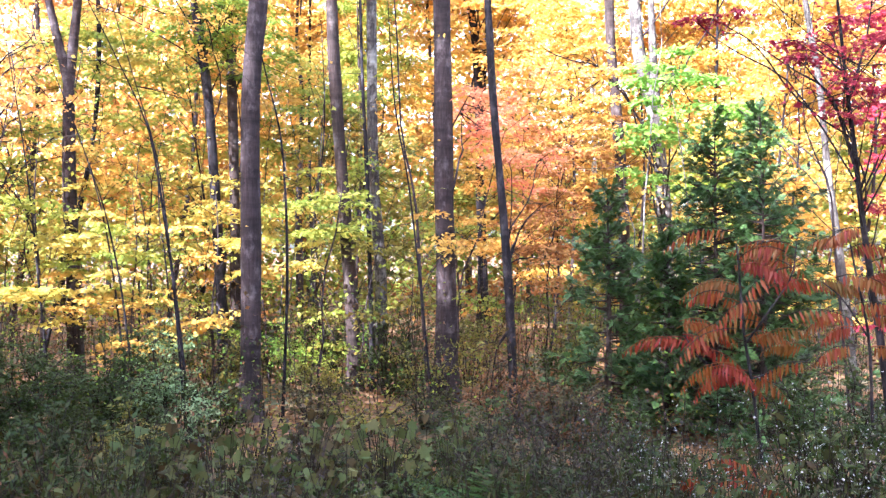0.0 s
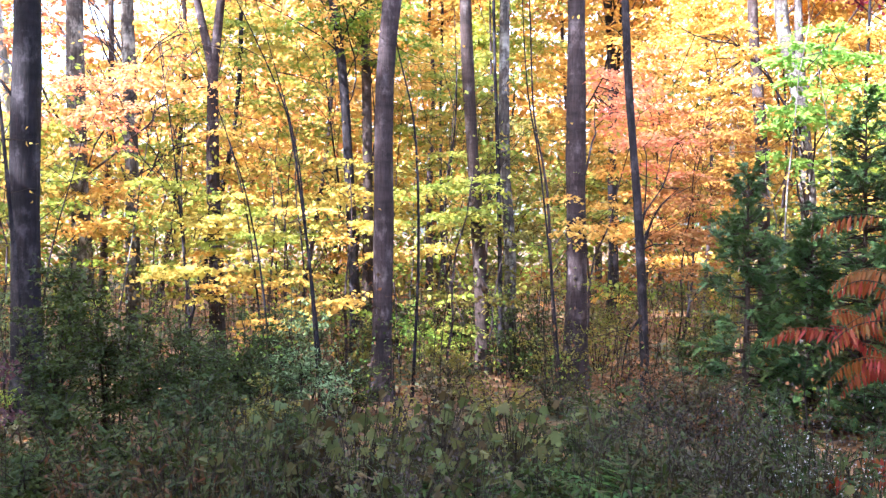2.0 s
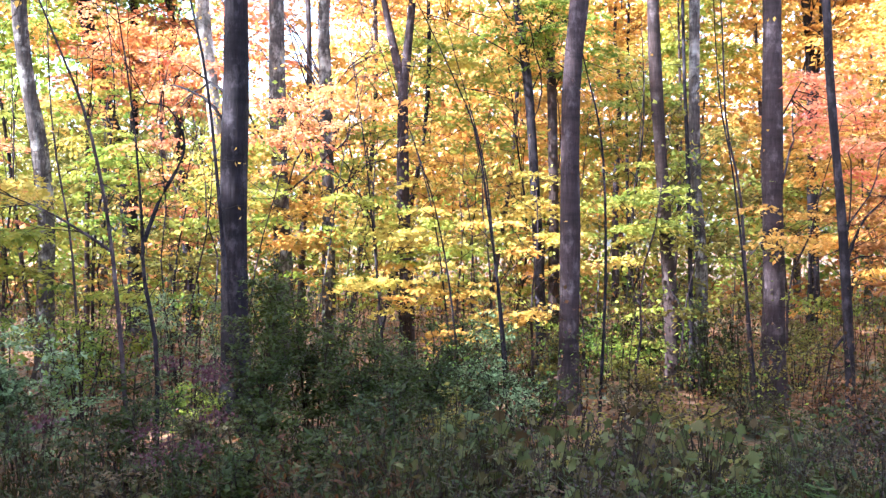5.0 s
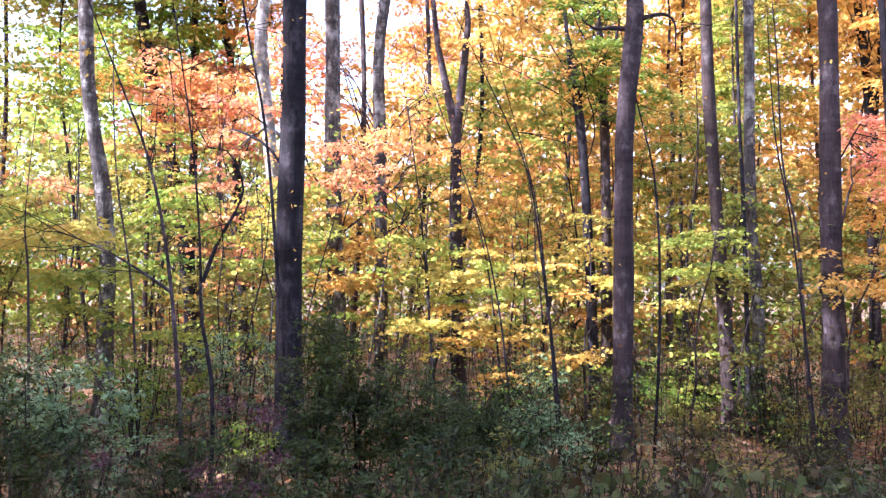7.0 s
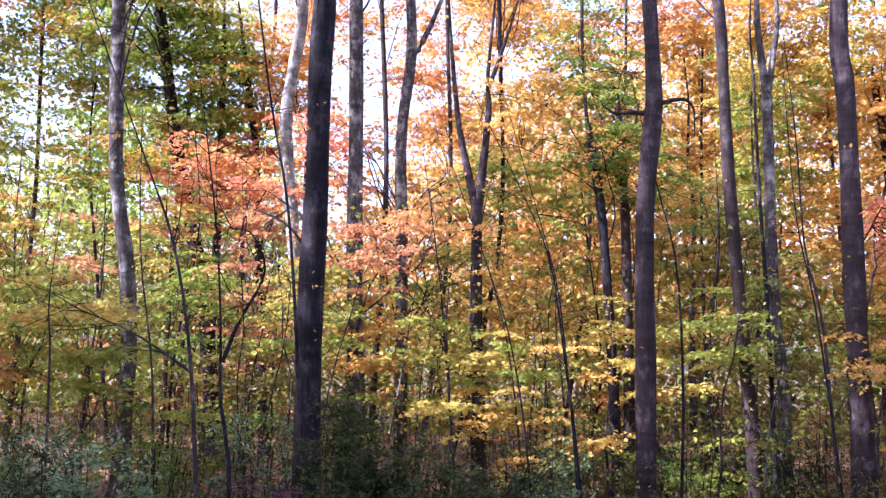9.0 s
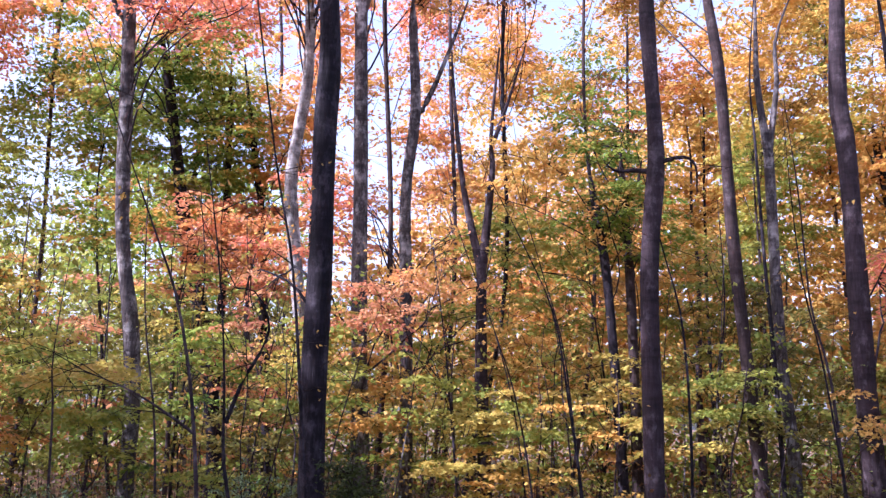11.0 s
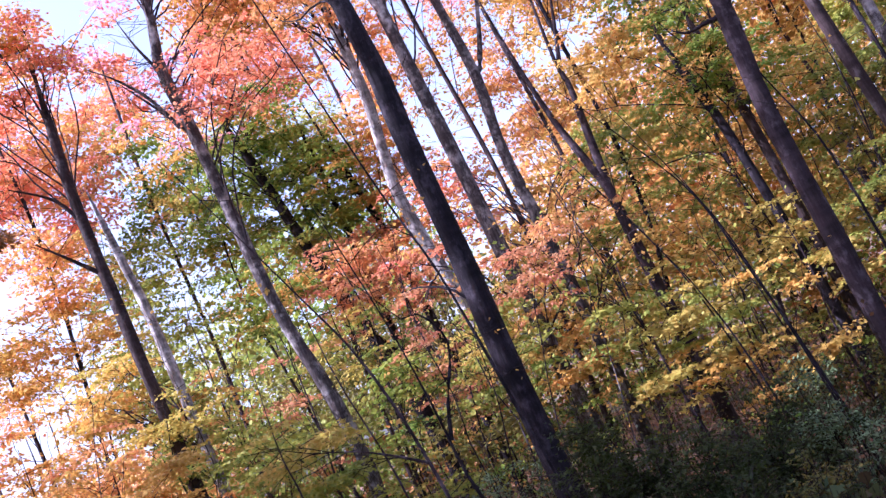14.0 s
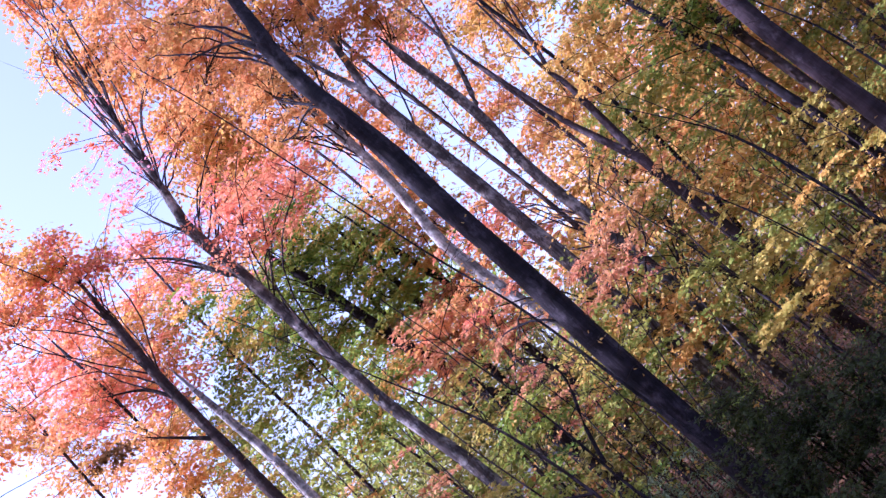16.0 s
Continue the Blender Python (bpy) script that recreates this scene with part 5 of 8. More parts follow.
tree("young_maple_tree", [(-14.59, 15.57, -0.65), (-15.08, 15.41, 3.11), (-15.62, 15.41, 6.87), (-15.06, 15.41, 10.09)],
     0.089, "dark",
     [("green", -13.05, 13.41, 5.62, 0.95, 0.82, 1.90, 28, 0.52, 0.086),
      ("orangegold", -13.28, 13.78, 5.62, 0.85, 0.65, 1.90, 16, 0.52, 0.086),
      ("yellow", -16.30, 16.68, 7.60, 1.03, 0.79, 1.90, 15, 0.63, 0.104),
      ("ygreen", -15.95, 16.05, 8.13, 1.15, 0.99, 1.90, 29, 0.63, 0.104),
      ("yellow", -16.21, 15.95, 9.53, 1.04, 0.79, 1.90, 14, 0.64, 0.105),
      ("ygreen", -15.59, 16.58, 9.69, 1.15, 0.99, 1.90, 30, 0.64, 0.105)],
     "young forest tree with layered yellow green leaves", group="understorey trees", flare=False)
tree("young_maple_tree", [(-10.99, 13.08, -0.65), (-10.91, 13.02, 1.60), (-10.52, 13.02, 3.85), (-10.74, 13.02, 5.78)],
     0.065, "dark",
     [("ygreen", -9.80, 12.00, 0.94, 0.78, 0.68, 1.90, 5, 0.43, 0.075),
      ("yellow", -10.05, 12.03, 1.03, 0.71, 0.54, 1.90, 3, 0.43, 0.075),
      ("green", -9.46, 11.66, 2.40, 0.76, 0.66, 1.90, 17, 0.42, 0.075),
      ("ygreen", -9.96, 12.42, 2.83, 0.68, 0.52, 1.90, 7, 0.42, 0.075),
      ("ygreen", -10.82, 13.10, 3.52, 0.86, 0.74, 1.90, 14, 0.48, 0.078),
      ("yellow", -11.01, 12.59, 3.77, 0.77, 0.59, 1.90, 10, 0.48, 0.078),
      ("corrust", -12.56, 14.92, 5.15, 0.99, 0.85, 1.90, 32, 0.55, 0.090),
      ("orange", -12.21, 15.43, 5.38, 0.89, 0.68, 1.90, 14, 0.55, 0.090)],
     "young forest tree with layered coral and rust leaves", group="understorey trees", flare=False)
tree("young_maple_tree", [(-14.93, 17.59, -0.65), (-15.39, 18.18, 4.95), (-15.01, 18.18, 10.55), (-15.24, 18.18, 15.34)],
     0.118, "brown",
     [("yellow", -14.66, 16.95, 6.91, 1.00, 0.76, 1.90, 14, 0.61, 0.101),
      ("ygreen", -13.86, 16.90, 7.04, 1.11, 0.95, 1.90, 30, 0.61, 0.101),
      ("ygreen", -14.33, 17.36, 9.37, 1.14, 0.98, 1.90, 32, 0.63, 0.104),
      ("yellow", -14.28, 17.53, 9.38, 1.03, 0.79, 1.90, 12, 0.63, 0.104),
      ("coral", -16.96, 20.30, 14.54, 1.34, 1.15, 1.90, 33, 0.74, 0.122),
      ("orange", -17.34, 20.05, 14.94, 1.20, 0.92, 1.90, 11, 0.74, 0.122)],
     "young forest tree with layered yellow green leaves", group="understorey trees", flare=False)
tree("young_maple_tree", [(-9.99, 13.86, -0.65), (-9.61, 13.85, 1.50), (-10.22, 13.85, 3.64), (-9.80, 13.85, 5.48)],
     0.064, "brown",
     [("green", -8.85, 12.80, 0.40, 0.79, 0.68, 1.90, 5, 0.44, 0.075),
      ("ygreen", -8.70, 12.13, 0.83, 0.71, 0.54, 1.90, 3, 0.44, 0.075),
      ("olive", -8.89, 12.66, 1.38, 0.78, 0.68, 1.90, 28, 0.43, 0.075),
      ("ygreen", -8.51, 12.63, 1.96, 0.70, 0.54, 1.90, 10, 0.43, 0.075),
      ("corrust", -10.19, 14.28, 2.18, 0.80, 0.61, 1.90, 10, 0.49, 0.081),
      ("corrust", -10.34, 14.21, 2.42, 0.89, 0.77, 1.90, 14, 0.49, 0.081),
      ("corrust", -11.35, 16.05, 4.75, 0.99, 0.86, 1.90, 24, 0.55, 0.090),
      ("orange", -11.57, 16.06, 5.08, 0.90, 0.69, 1.90, 14, 0.55, 0.090)],
     "young forest tree with layered coral and rust leaves", group="understorey trees", flare=False)
tree("young_maple_tree", [(-13.86, 19.56, -0.65), (-14.13, 19.29, 4.69), (-13.47, 19.29, 10.03), (-13.86, 19.29, 14.60)],
     0.114, "grey",
     [("gold", -8.10, 14.04, 13.85, 0.73, 0.56, 1.90, 15, 0.45, 0.075),
      ("coral", -16.96, 22.09, 13.93, 1.41, 1.22, 1.90, 23, 0.78, 0.128),
      ("orange", -16.52, 21.72, 14.20, 1.27, 0.97, 1.90, 14, 0.78, 0.128)],
     "young forest tree with layered coral leaves", group="understorey trees", flare=False)
tree("young_maple_tree", [(-7.92, 12.53, -0.65), (-7.73, 12.39, 0.82), (-8.26, 12.39, 2.28), (-7.76, 12.39, 3.54)],
     0.053, "grey",
     [("olive", -7.70, 12.29, 1.22, 0.73, 0.63, 1.90, 5, 0.41, 0.075),
      ("ygreen", -7.48, 11.98, 1.88, 0.66, 0.51, 1.90, 3, 0.41, 0.075),
      ("ygreen", -7.54, 11.99, 2.31, 0.72, 0.62, 1.90, 19, 0.40, 0.075),
      ("yellow", -7.64, 11.98, 2.46, 0.65, 0.49, 1.90, 9, 0.40, 0.075),
      ("ygreen", -8.01, 13.08, 3.02, 0.78, 0.67, 1.90, 17, 0.43, 0.075),
      ("yellow", -8.17, 13.00, 3.14, 0.70, 0.54, 1.90, 11, 0.43, 0.075)],
     "young forest tree with layered yellow green leaves", group="understorey trees", flare=False)
tree("young_maple_tree", [(-10.92, 17.49, -0.65), (-10.84, 16.95, 5.48), (-10.73, 16.95, 11.62), (-10.67, 16.95, 16.88)],
     0.126, "dark",
     [("orangegold", -12.32, 18.59, 8.75, 1.00, 0.77, 1.90, 12, 0.61, 0.101),
      ("orange", -12.38, 18.12, 8.97, 1.11, 0.96, 1.90, 25, 0.61, 0.101),
      ("orangegold", -11.35, 19.21, 9.95, 1.03, 0.79, 1.90, 9, 0.63, 0.104),
      ("orange", -11.65, 19.31, 10.45, 1.14, 0.98, 1.90, 28, 0.63, 0.104),
      ("orangegold", -12.86, 19.91, 12.67, 1.07, 0.82, 1.90, 10, 0.66, 0.108),
      ("orange", -12.40, 20.05, 12.71, 1.19, 1.03, 1.90, 27, 0.66, 0.108),
      ("orange", -7.57, 13.34, 13.39, 0.73, 0.56, 1.90, 12, 0.45, 0.075),
      ("orange", -8.26, 13.70, 13.75, 0.81, 0.70, 1.90, 36, 0.45, 0.075),
      ("orangegold", -9.26, 13.86, 16.19, 0.73, 0.56, 1.90, 17, 0.45, 0.075)] + [
      ("orange", -8.66, 13.46, 16.48, 0.81, 0.70, 1.90, 31, 0.45, 0.075)],
     "young forest tree with layered orange leaves", group="understorey trees", flare=False)
tree("young_maple_tree", [(-7.96, 14.19, -0.65), (-7.77, 13.91, 1.05), (-7.95, 13.91, 2.74), (-7.77, 13.91, 4.19)],
     0.057, "dark",
     [("orangegold", -7.67, 12.64, 0.48, 0.68, 0.52, 1.90, 3, 0.42, 0.075),
      ("green", -7.13, 13.16, 0.77, 0.76, 0.65, 1.90, 5, 0.42, 0.075),
      ("orangegold", -7.25, 13.75, 1.74, 0.79, 0.68, 1.90, 19, 0.44, 0.075),
      ("gold", -7.53, 13.30, 1.94, 0.71, 0.54, 1.90, 9, 0.44, 0.075),
      ("gold", -8.49, 14.32, 2.67, 0.75, 0.57, 1.90, 7, 0.46, 0.076),
      ("orangegold", -8.06, 14.31, 2.82, 0.83, 0.72, 1.90, 21, 0.46, 0.076),
      ("gold", -8.28, 15.91, 3.79, 0.82, 0.63, 1.90, 11, 0.51, 0.083)],
     "young forest tree with layered orange and gold leaves", group="understorey trees", flare=False)
tree("young_maple_tree", [(-8.76, 16.30, -0.65), (-8.64, 16.48, 5.21), (-8.96, 16.48, 11.08), (-8.69, 16.48, 16.11)],
     0.122, "brown",
     [("orangegold", -6.98, 14.78, 10.46, 0.73, 0.56, 1.90, 13, 0.45, 0.075),
      ("orange", -7.37, 13.52, 11.49, 0.73, 0.56, 1.90, 12, 0.45, 0.075),
      ("coral", -11.64, 22.57, 13.40, 1.29, 1.11, 1.90, 14, 0.71, 0.117),
      ("orangegold", -7.33, 14.22, 13.41, 0.81, 0.70, 1.90, 36, 0.45, 0.075),
      ("orange", -11.52, 21.95, 14.09, 1.16, 0.89, 1.90, 5, 0.71, 0.117),
      ("orange", -8.33, 14.22, 15.61, 0.73, 0.56, 1.90, 16, 0.45, 0.075),
      ("orange", -7.63, 14.07, 15.71, 0.81, 0.70, 1.90, 32, 0.45, 0.075)],
     "young forest tree with layered orange leaves", group="understorey trees", flare=False)
tree("young_maple_tree", [(-7.41, 14.87, -0.65), (-6.86, 15.01, 0.91), (-6.61, 15.01, 2.47), (-6.87, 15.01, 3.81)],
     0.055, "brown",
     [("ygreen", -6.73, 14.41, 1.06, 0.80, 0.69, 1.90, 4, 0.45, 0.075),
      ("ygreen", -6.03, 13.67, 1.24, 0.72, 0.56, 1.90, 3, 0.45, 0.075),
      ("ygreen", -6.34, 14.15, 1.93, 0.74, 0.57, 1.90, 9, 0.46, 0.075),
      ("yellow", -6.75, 14.85, 2.08, 0.83, 0.71, 1.90, 19, 0.46, 0.075),
      ("yellow", -7.88, 16.79, 3.41, 0.81, 0.62, 1.90, 8, 0.50, 0.082),
      ("ygreen", -7.48, 16.21, 3.41, 0.90, 0.78, 1.90, 20, 0.50, 0.082)],
     "young forest tree with layered yellow green leaves", group="understorey trees", flare=False)
tree("young_maple_tree", [(-9.42, 20.18, -0.65), (-8.86, 20.29, 5.03), (-9.07, 20.29, 10.71), (-9.12, 20.29, 15.58)],
     0.119, "grey",
     [("orangegold", -9.97, 23.52, 8.08, 1.15, 0.88, 1.90, 13, 0.71, 0.116),
      ("orange", -10.42, 22.94, 8.10, 1.28, 1.10, 1.90, 24, 0.71, 0.116),
      ("orangegold", -12.06, 24.10, 10.10, 1.20, 0.92, 1.90, 7, 0.73, 0.121),
      ("orange", -11.15, 23.76, 10.43, 1.33, 1.15, 1.90, 23, 0.73, 0.121),
      ("orangegold", -6.98, 14.58, 10.63, 0.73, 0.56, 1.90, 10, 0.45, 0.075),
      ("orange", -6.43, 14.65, 10.63, 0.81, 0.70, 1.90, 27, 0.45, 0.075),
      ("orangegold", -6.73, 14.96, 12.40, 0.73, 0.56, 1.90, 6, 0.45, 0.075),
      ("rust", -6.54, 14.60, 12.53, 0.81, 0.70, 1.90, 11, 0.45, 0.075),
      ("rust", -11.81, 25.15, 12.98, 1.41, 1.21, 1.90, 13, 0.78, 0.128)] + [
      ("orangegold", -11.60, 25.50, 13.10, 1.27, 0.97, 1.90, 4, 0.78, 0.128),
      ("rust", -6.12, 14.79, 14.18, 0.81, 0.70, 1.90, 13, 0.45, 0.075),
      ("orangegold", -5.16, 14.81, 14.48, 0.73, 0.56, 1.90, 4, 0.45, 0.075),
      ("rust", -11.38, 25.41, 15.00, 1.41, 1.21, 1.90, 12, 0.78, 0.128),
      ("orangegold", -11.37, 25.30, 15.18, 1.27, 0.97, 1.90, 5, 0.78, 0.128)],
     "young forest tree with layered orange leaves", group="understorey trees", flare=False)
tree("young_maple_tree", [(-5.56, 13.94, -0.65), (-5.69, 14.11, 1.21), (-5.76, 14.11, 3.06), (-5.47, 14.11, 4.65)],
     0.059, "grey",
     [("orangegold", -5.18, 13.23, 0.99, 0.72, 0.62, 1.90, 4, 0.40, 0.075),
      ("yellow", -4.70, 12.70, 1.35, 0.64, 0.49, 1.90, 10, 0.40, 0.075),
      ("ygreen", -4.97, 13.24, 1.50, 0.72, 0.62, 1.90, 18, 0.40, 0.075),
      ("yellow", -5.63, 13.01, 1.52, 0.65, 0.50, 1.90, 3, 0.40, 0.075),
      ("yellow", -5.99, 14.88, 2.57, 0.74, 0.57, 1.90, 10, 0.46, 0.075),
      ("orangegold", -5.54, 15.32, 2.89, 0.82, 0.71, 1.90, 18, 0.46, 0.075),
      ("ygreen", -6.27, 16.39, 4.25, 0.89, 0.77, 1.90, 18, 0.49, 0.081)],
     "young forest tree with layered yellow green leaves", group="understorey trees", flare=False)
tree("young_maple_tree", [(-7.24, 16.63, -0.65), (-6.52, 17.44, 4.18), (-6.59, 17.44, 9.01), (-6.48, 17.44, 13.15)],
     0.106, "dark",
     [("yellow", -6.48, 17.82, 5.73, 0.89, 0.68, 1.90, 12, 0.55, 0.090),
      ("gold", -7.90, 20.38, 7.76, 0.97, 0.74, 1.90, 10, 0.60, 0.098),
      ("orangegold", -7.16, 20.81, 9.78, 1.11, 0.96, 1.90, 25, 0.62, 0.101),
      ("gold", -7.94, 20.30, 9.96, 1.00, 0.77, 1.90, 12, 0.62, 0.101),
      ("rust", -5.44, 14.89, 10.13, 0.80, 0.69, 1.90, 13, 0.44, 0.075),
      ("orangegold", -5.31, 14.64, 10.71, 0.72, 0.55, 1.90, 4, 0.44, 0.075),
      ("orangegold", -4.92, 14.55, 11.07, 0.73, 0.56, 1.90, 6, 0.45, 0.075),
      ("orange", -8.00, 21.24, 11.20, 1.15, 0.99, 1.90, 22, 0.64, 0.104),
      ("orangegold", -7.80, 20.65, 11.24, 1.03, 0.79, 1.90, 15, 0.64, 0.104)] + [
      ("rust", -5.50, 15.03, 11.34, 0.81, 0.70, 1.90, 11, 0.45, 0.075),
      ("orangegold", -5.79, 14.35, 12.65, 0.72, 0.55, 1.90, 6, 0.44, 0.075),
      ("rust", -5.58, 14.68, 12.75, 0.79, 0.69, 1.90, 11, 0.44, 0.075)],
     "young forest tree with layered orange and gold leaves", group="understorey trees", flare=False)
tree("young_maple_tree", [(-4.59, 16.40, -0.65), (-4.15, 16.36, 1.52), (-4.39, 16.36, 3.70), (-4.61, 16.36, 5.56)],
     0.064, "dark",
     [("ygreen", -4.39, 15.22, 1.13, 0.80, 0.69, 1.90, 4, 0.44, 0.075),
      ("ygreen", -4.29, 15.91, 1.88, 0.72, 0.55, 1.90, 3, 0.44, 0.075),
      ("ygreen", -3.51, 15.16, 1.99, 0.72, 0.55, 1.90, 9, 0.44, 0.075),
      ("yellow", -4.10, 15.27, 2.29, 0.80, 0.69, 1.90, 19, 0.44, 0.075),
      ("yellow", -4.54, 16.58, 3.15, 0.78, 0.59, 1.90, 8, 0.48, 0.078),
      ("ygreen", -4.85, 16.33, 3.58, 0.86, 0.74, 1.90, 20, 0.48, 0.078),
      ("ygreen", -5.46, 18.25, 5.04, 0.96, 0.83, 1.90, 21, 0.53, 0.088),
      ("yellow", -5.78, 18.20, 5.16, 0.87, 0.66, 1.90, 7, 0.53, 0.088)],
     "young forest tree with layered yellow green leaves", group="understorey trees", flare=False)
tree("young_maple_tree", [(-6.33, 21.07, -0.65), (-5.76, 21.62, 4.77), (-5.97, 21.62, 10.19), (-5.85, 21.62, 14.84)],
     0.115, "brown",
     [("rust", -3.92, 15.51, 10.88, 0.81, 0.70, 1.90, 13, 0.45, 0.075),
      ("orangegold", -3.39, 15.40, 11.06, 0.73, 0.56, 1.90, 4, 0.45, 0.075),
      ("orangegold", -6.63, 24.93, 11.31, 1.16, 0.89, 1.90, 14, 0.71, 0.117),
      ("green", -7.07, 24.48, 11.51, 1.29, 1.11, 1.90, 23, 0.71, 0.117),
      ("orangegold", -7.34, 24.49, 14.43, 1.17, 0.90, 1.90, 6, 0.72, 0.119),
      ("rust", -6.74, 24.89, 14.44, 1.31, 1.13, 1.90, 11, 0.72, 0.119)],
     "young forest tree with layered rust brown leaves", group="understorey trees", flare=False)
tree("young_maple_tree", [(-3.73, 16.50, -0.65), (-3.99, 16.98, 1.33), (-3.69, 16.98, 3.31), (-3.83, 16.98, 5.00)],
     0.061, "brown",
     [("orangegold", -4.26, 16.17, -0.15, 0.73, 0.56, 1.90, 3, 0.45, 0.075),
      ("green", -3.68, 15.50, 0.44, 0.81, 0.70, 1.90, 4, 0.45, 0.075),
      ("orangegold", -3.47, 15.99, 1.59, 0.83, 0.71, 1.90, 21, 0.46, 0.075),
      ("yellow", -3.62, 16.33, 1.88, 0.75, 0.57, 1.90, 7, 0.46, 0.075),
      ("yellow", -3.49, 17.57, 2.35, 0.79, 0.61, 1.90, 8, 0.49, 0.080),
      ("yellow", -3.71, 16.94, 2.64, 0.88, 0.76, 1.90, 20, 0.49, 0.080),
      ("gold", -4.26, 18.57, 4.35, 0.88, 0.67, 1.90, 7, 0.54, 0.089),
      ("orangegold", -4.14, 18.80, 4.60, 0.97, 0.84, 1.90, 21, 0.54, 0.089)],
     "young forest tree with layered orange and gold leaves", group="understorey trees", flare=False)
tree("young_maple_tree", [(-5.79, 25.57, -0.65), (-5.87, 26.09, 4.69), (-5.87, 26.09, 10.03), (-5.80, 26.09, 14.60)],
     0.114, "grey",
     [("green", -5.49, 24.69, 8.51, 1.28, 1.10, 1.90, 28, 0.71, 0.116),
      ("orangegold", -5.66, 25.15, 10.77, 1.21, 0.92, 1.90, 5, 0.74, 0.122),
      ("rust", -6.20, 25.74, 11.11, 1.34, 1.16, 1.90, 12, 0.74, 0.122),
      ("ygold", -5.98, 27.25, 14.10, 1.28, 0.98, 1.90, 12, 0.79, 0.130),
      ("gold", -5.69, 27.60, 14.20, 1.43, 1.23, 1.90, 25, 0.79, 0.130)],
     "young forest tree with layered green leaves", group="understorey trees", flare=False)
tree("young_maple_tree", [(-2.08, 16.70, -0.65), (-2.30, 16.42, 1.53), (-2.10, 16.42, 3.71), (-2.15, 16.42, 5.58)],
     0.064, "grey",
     [("ygreen", -1.36, 14.59, 0.54, 0.67, 0.51, 1.90, 3, 0.41, 0.075),
      ("olive", -1.60, 14.64, 0.57, 0.75, 0.64, 1.90, 5, 0.41, 0.075),
      ("yellow", -2.09, 15.33, 1.71, 0.67, 0.51, 1.90, 9, 0.41, 0.075),
      ("ygreen", -1.85, 14.57, 2.10, 0.74, 0.64, 1.90, 19, 0.41, 0.075),
      ("yellow", -2.21, 18.20, 3.56, 0.82, 0.63, 1.90, 7, 0.50, 0.083),
      ("ygreen", -2.82, 17.74, 3.60, 0.91, 0.78, 1.90, 21, 0.50, 0.083),
      ("ygreen", -2.32, 18.05, 4.74, 0.92, 0.79, 1.90, 18, 0.51, 0.084),
      ("yellow", -2.99, 18.22, 5.18, 0.83, 0.64, 1.90, 10, 0.51, 0.084)],
     "young forest tree with layered yellow green leaves", group="understorey trees", flare=False)
tree("young_maple_tree", [(-3.83, 27.75, -0.65), (-3.93, 27.38, 3.92), (-3.92, 27.38, 8.49), (-3.81, 27.38, 12.41)],
     0.102, "dark",
     [("ygold", -3.58, 28.12, 8.42, 1.28, 0.98, 1.90, 14, 0.79, 0.129),
      ("gold", -3.75, 27.79, 8.55, 1.42, 1.22, 1.90, 23, 0.79, 0.129),
      ("ygold", -4.19, 27.36, 10.91, 1.25, 0.96, 1.90, 9, 0.77, 0.127),
      ("gold", -3.66, 27.30, 10.96, 1.39, 1.20, 1.90, 28, 0.77, 0.127),
      ("orangegold", -3.64, 27.04, 11.98, 1.23, 0.94, 1.90, 14, 0.76, 0.124),
      ("orange", -4.05, 26.66, 12.01, 1.36, 1.18, 1.90, 23, 0.76, 0.124)],
     "young forest tree with layered gold leaves", group="understorey trees", flare=False)
tree("young_maple_tree", [(-1.18, 16.28, -0.65), (-1.60, 16.21, 1.24), (-1.31, 16.21, 3.13), (-1.26, 16.21, 4.75)],
     0.060, "dark",
     [("olive", -1.02, 15.35, 0.65, 0.78, 0.67, 1.90, 4, 0.43, 0.075),
      ("ygreen", -1.27, 15.61, 1.07, 0.70, 0.54, 1.90, 3, 0.43, 0.075),
      ("olive", -0.91, 15.52, 1.81, 0.79, 0.68, 1.90, 21, 0.44, 0.075),
      ("ygreen", -0.06, 15.28, 2.23, 0.71, 0.54, 1.90, 7, 0.44, 0.075),
      ("ygreen", -1.39, 15.60, 2.71, 0.74, 0.57, 1.90, 10, 0.46, 0.075),
      ("olive", -1.22, 16.24, 2.92, 0.82, 0.71, 1.90, 18, 0.46, 0.075),
      ("olive", -1.91, 18.05, 4.01, 0.92, 0.79, 1.90, 17, 0.51, 0.083),
      ("ygreen", -2.32, 18.05, 4.35, 0.83, 0.63, 1.90, 11, 0.51, 0.083)],
     "young forest tree with layered olive leaves", group="understorey trees", flare=False)
tree("young_maple_tree", [(-2.22, 22.98, -0.65), (-2.02, 22.95, 3.74), (-2.11, 22.95, 8.13), (-1.80, 22.95, 11.90)],
     0.099, "brown",
     [("ygreen", -1.87, 24.21, 6.65, 1.23, 1.06, 1.90, 36, 0.68, 0.112),
      ("yellow", -2.55, 24.24, 6.66, 1.11, 0.85, 1.90, 12, 0.68, 0.112),
      ("ygreen", -1.76, 23.07, 8.34, 1.17, 1.01, 1.90, 36, 0.65, 0.106),
      ("yellow", -1.95, 22.49, 8.41, 1.05, 0.81, 1.90, 12, 0.65, 0.106),
      ("ygold", -1.56, 22.50, 9.73, 1.02, 0.78, 1.90, 13, 0.63, 0.103),
      ("gold", -1.29, 22.44, 9.84, 1.14, 0.98, 1.90, 35, 0.63, 0.103),
      ("ygold", -2.02, 22.33, 11.28, 1.02, 0.78, 1.90, 15, 0.63, 0.103),
      ("gold", -1.41, 22.32, 11.50, 1.13, 0.98, 1.90, 33, 0.63, 0.103)],
     "young forest tree with layered yellow green leaves", group="understorey trees", flare=False)
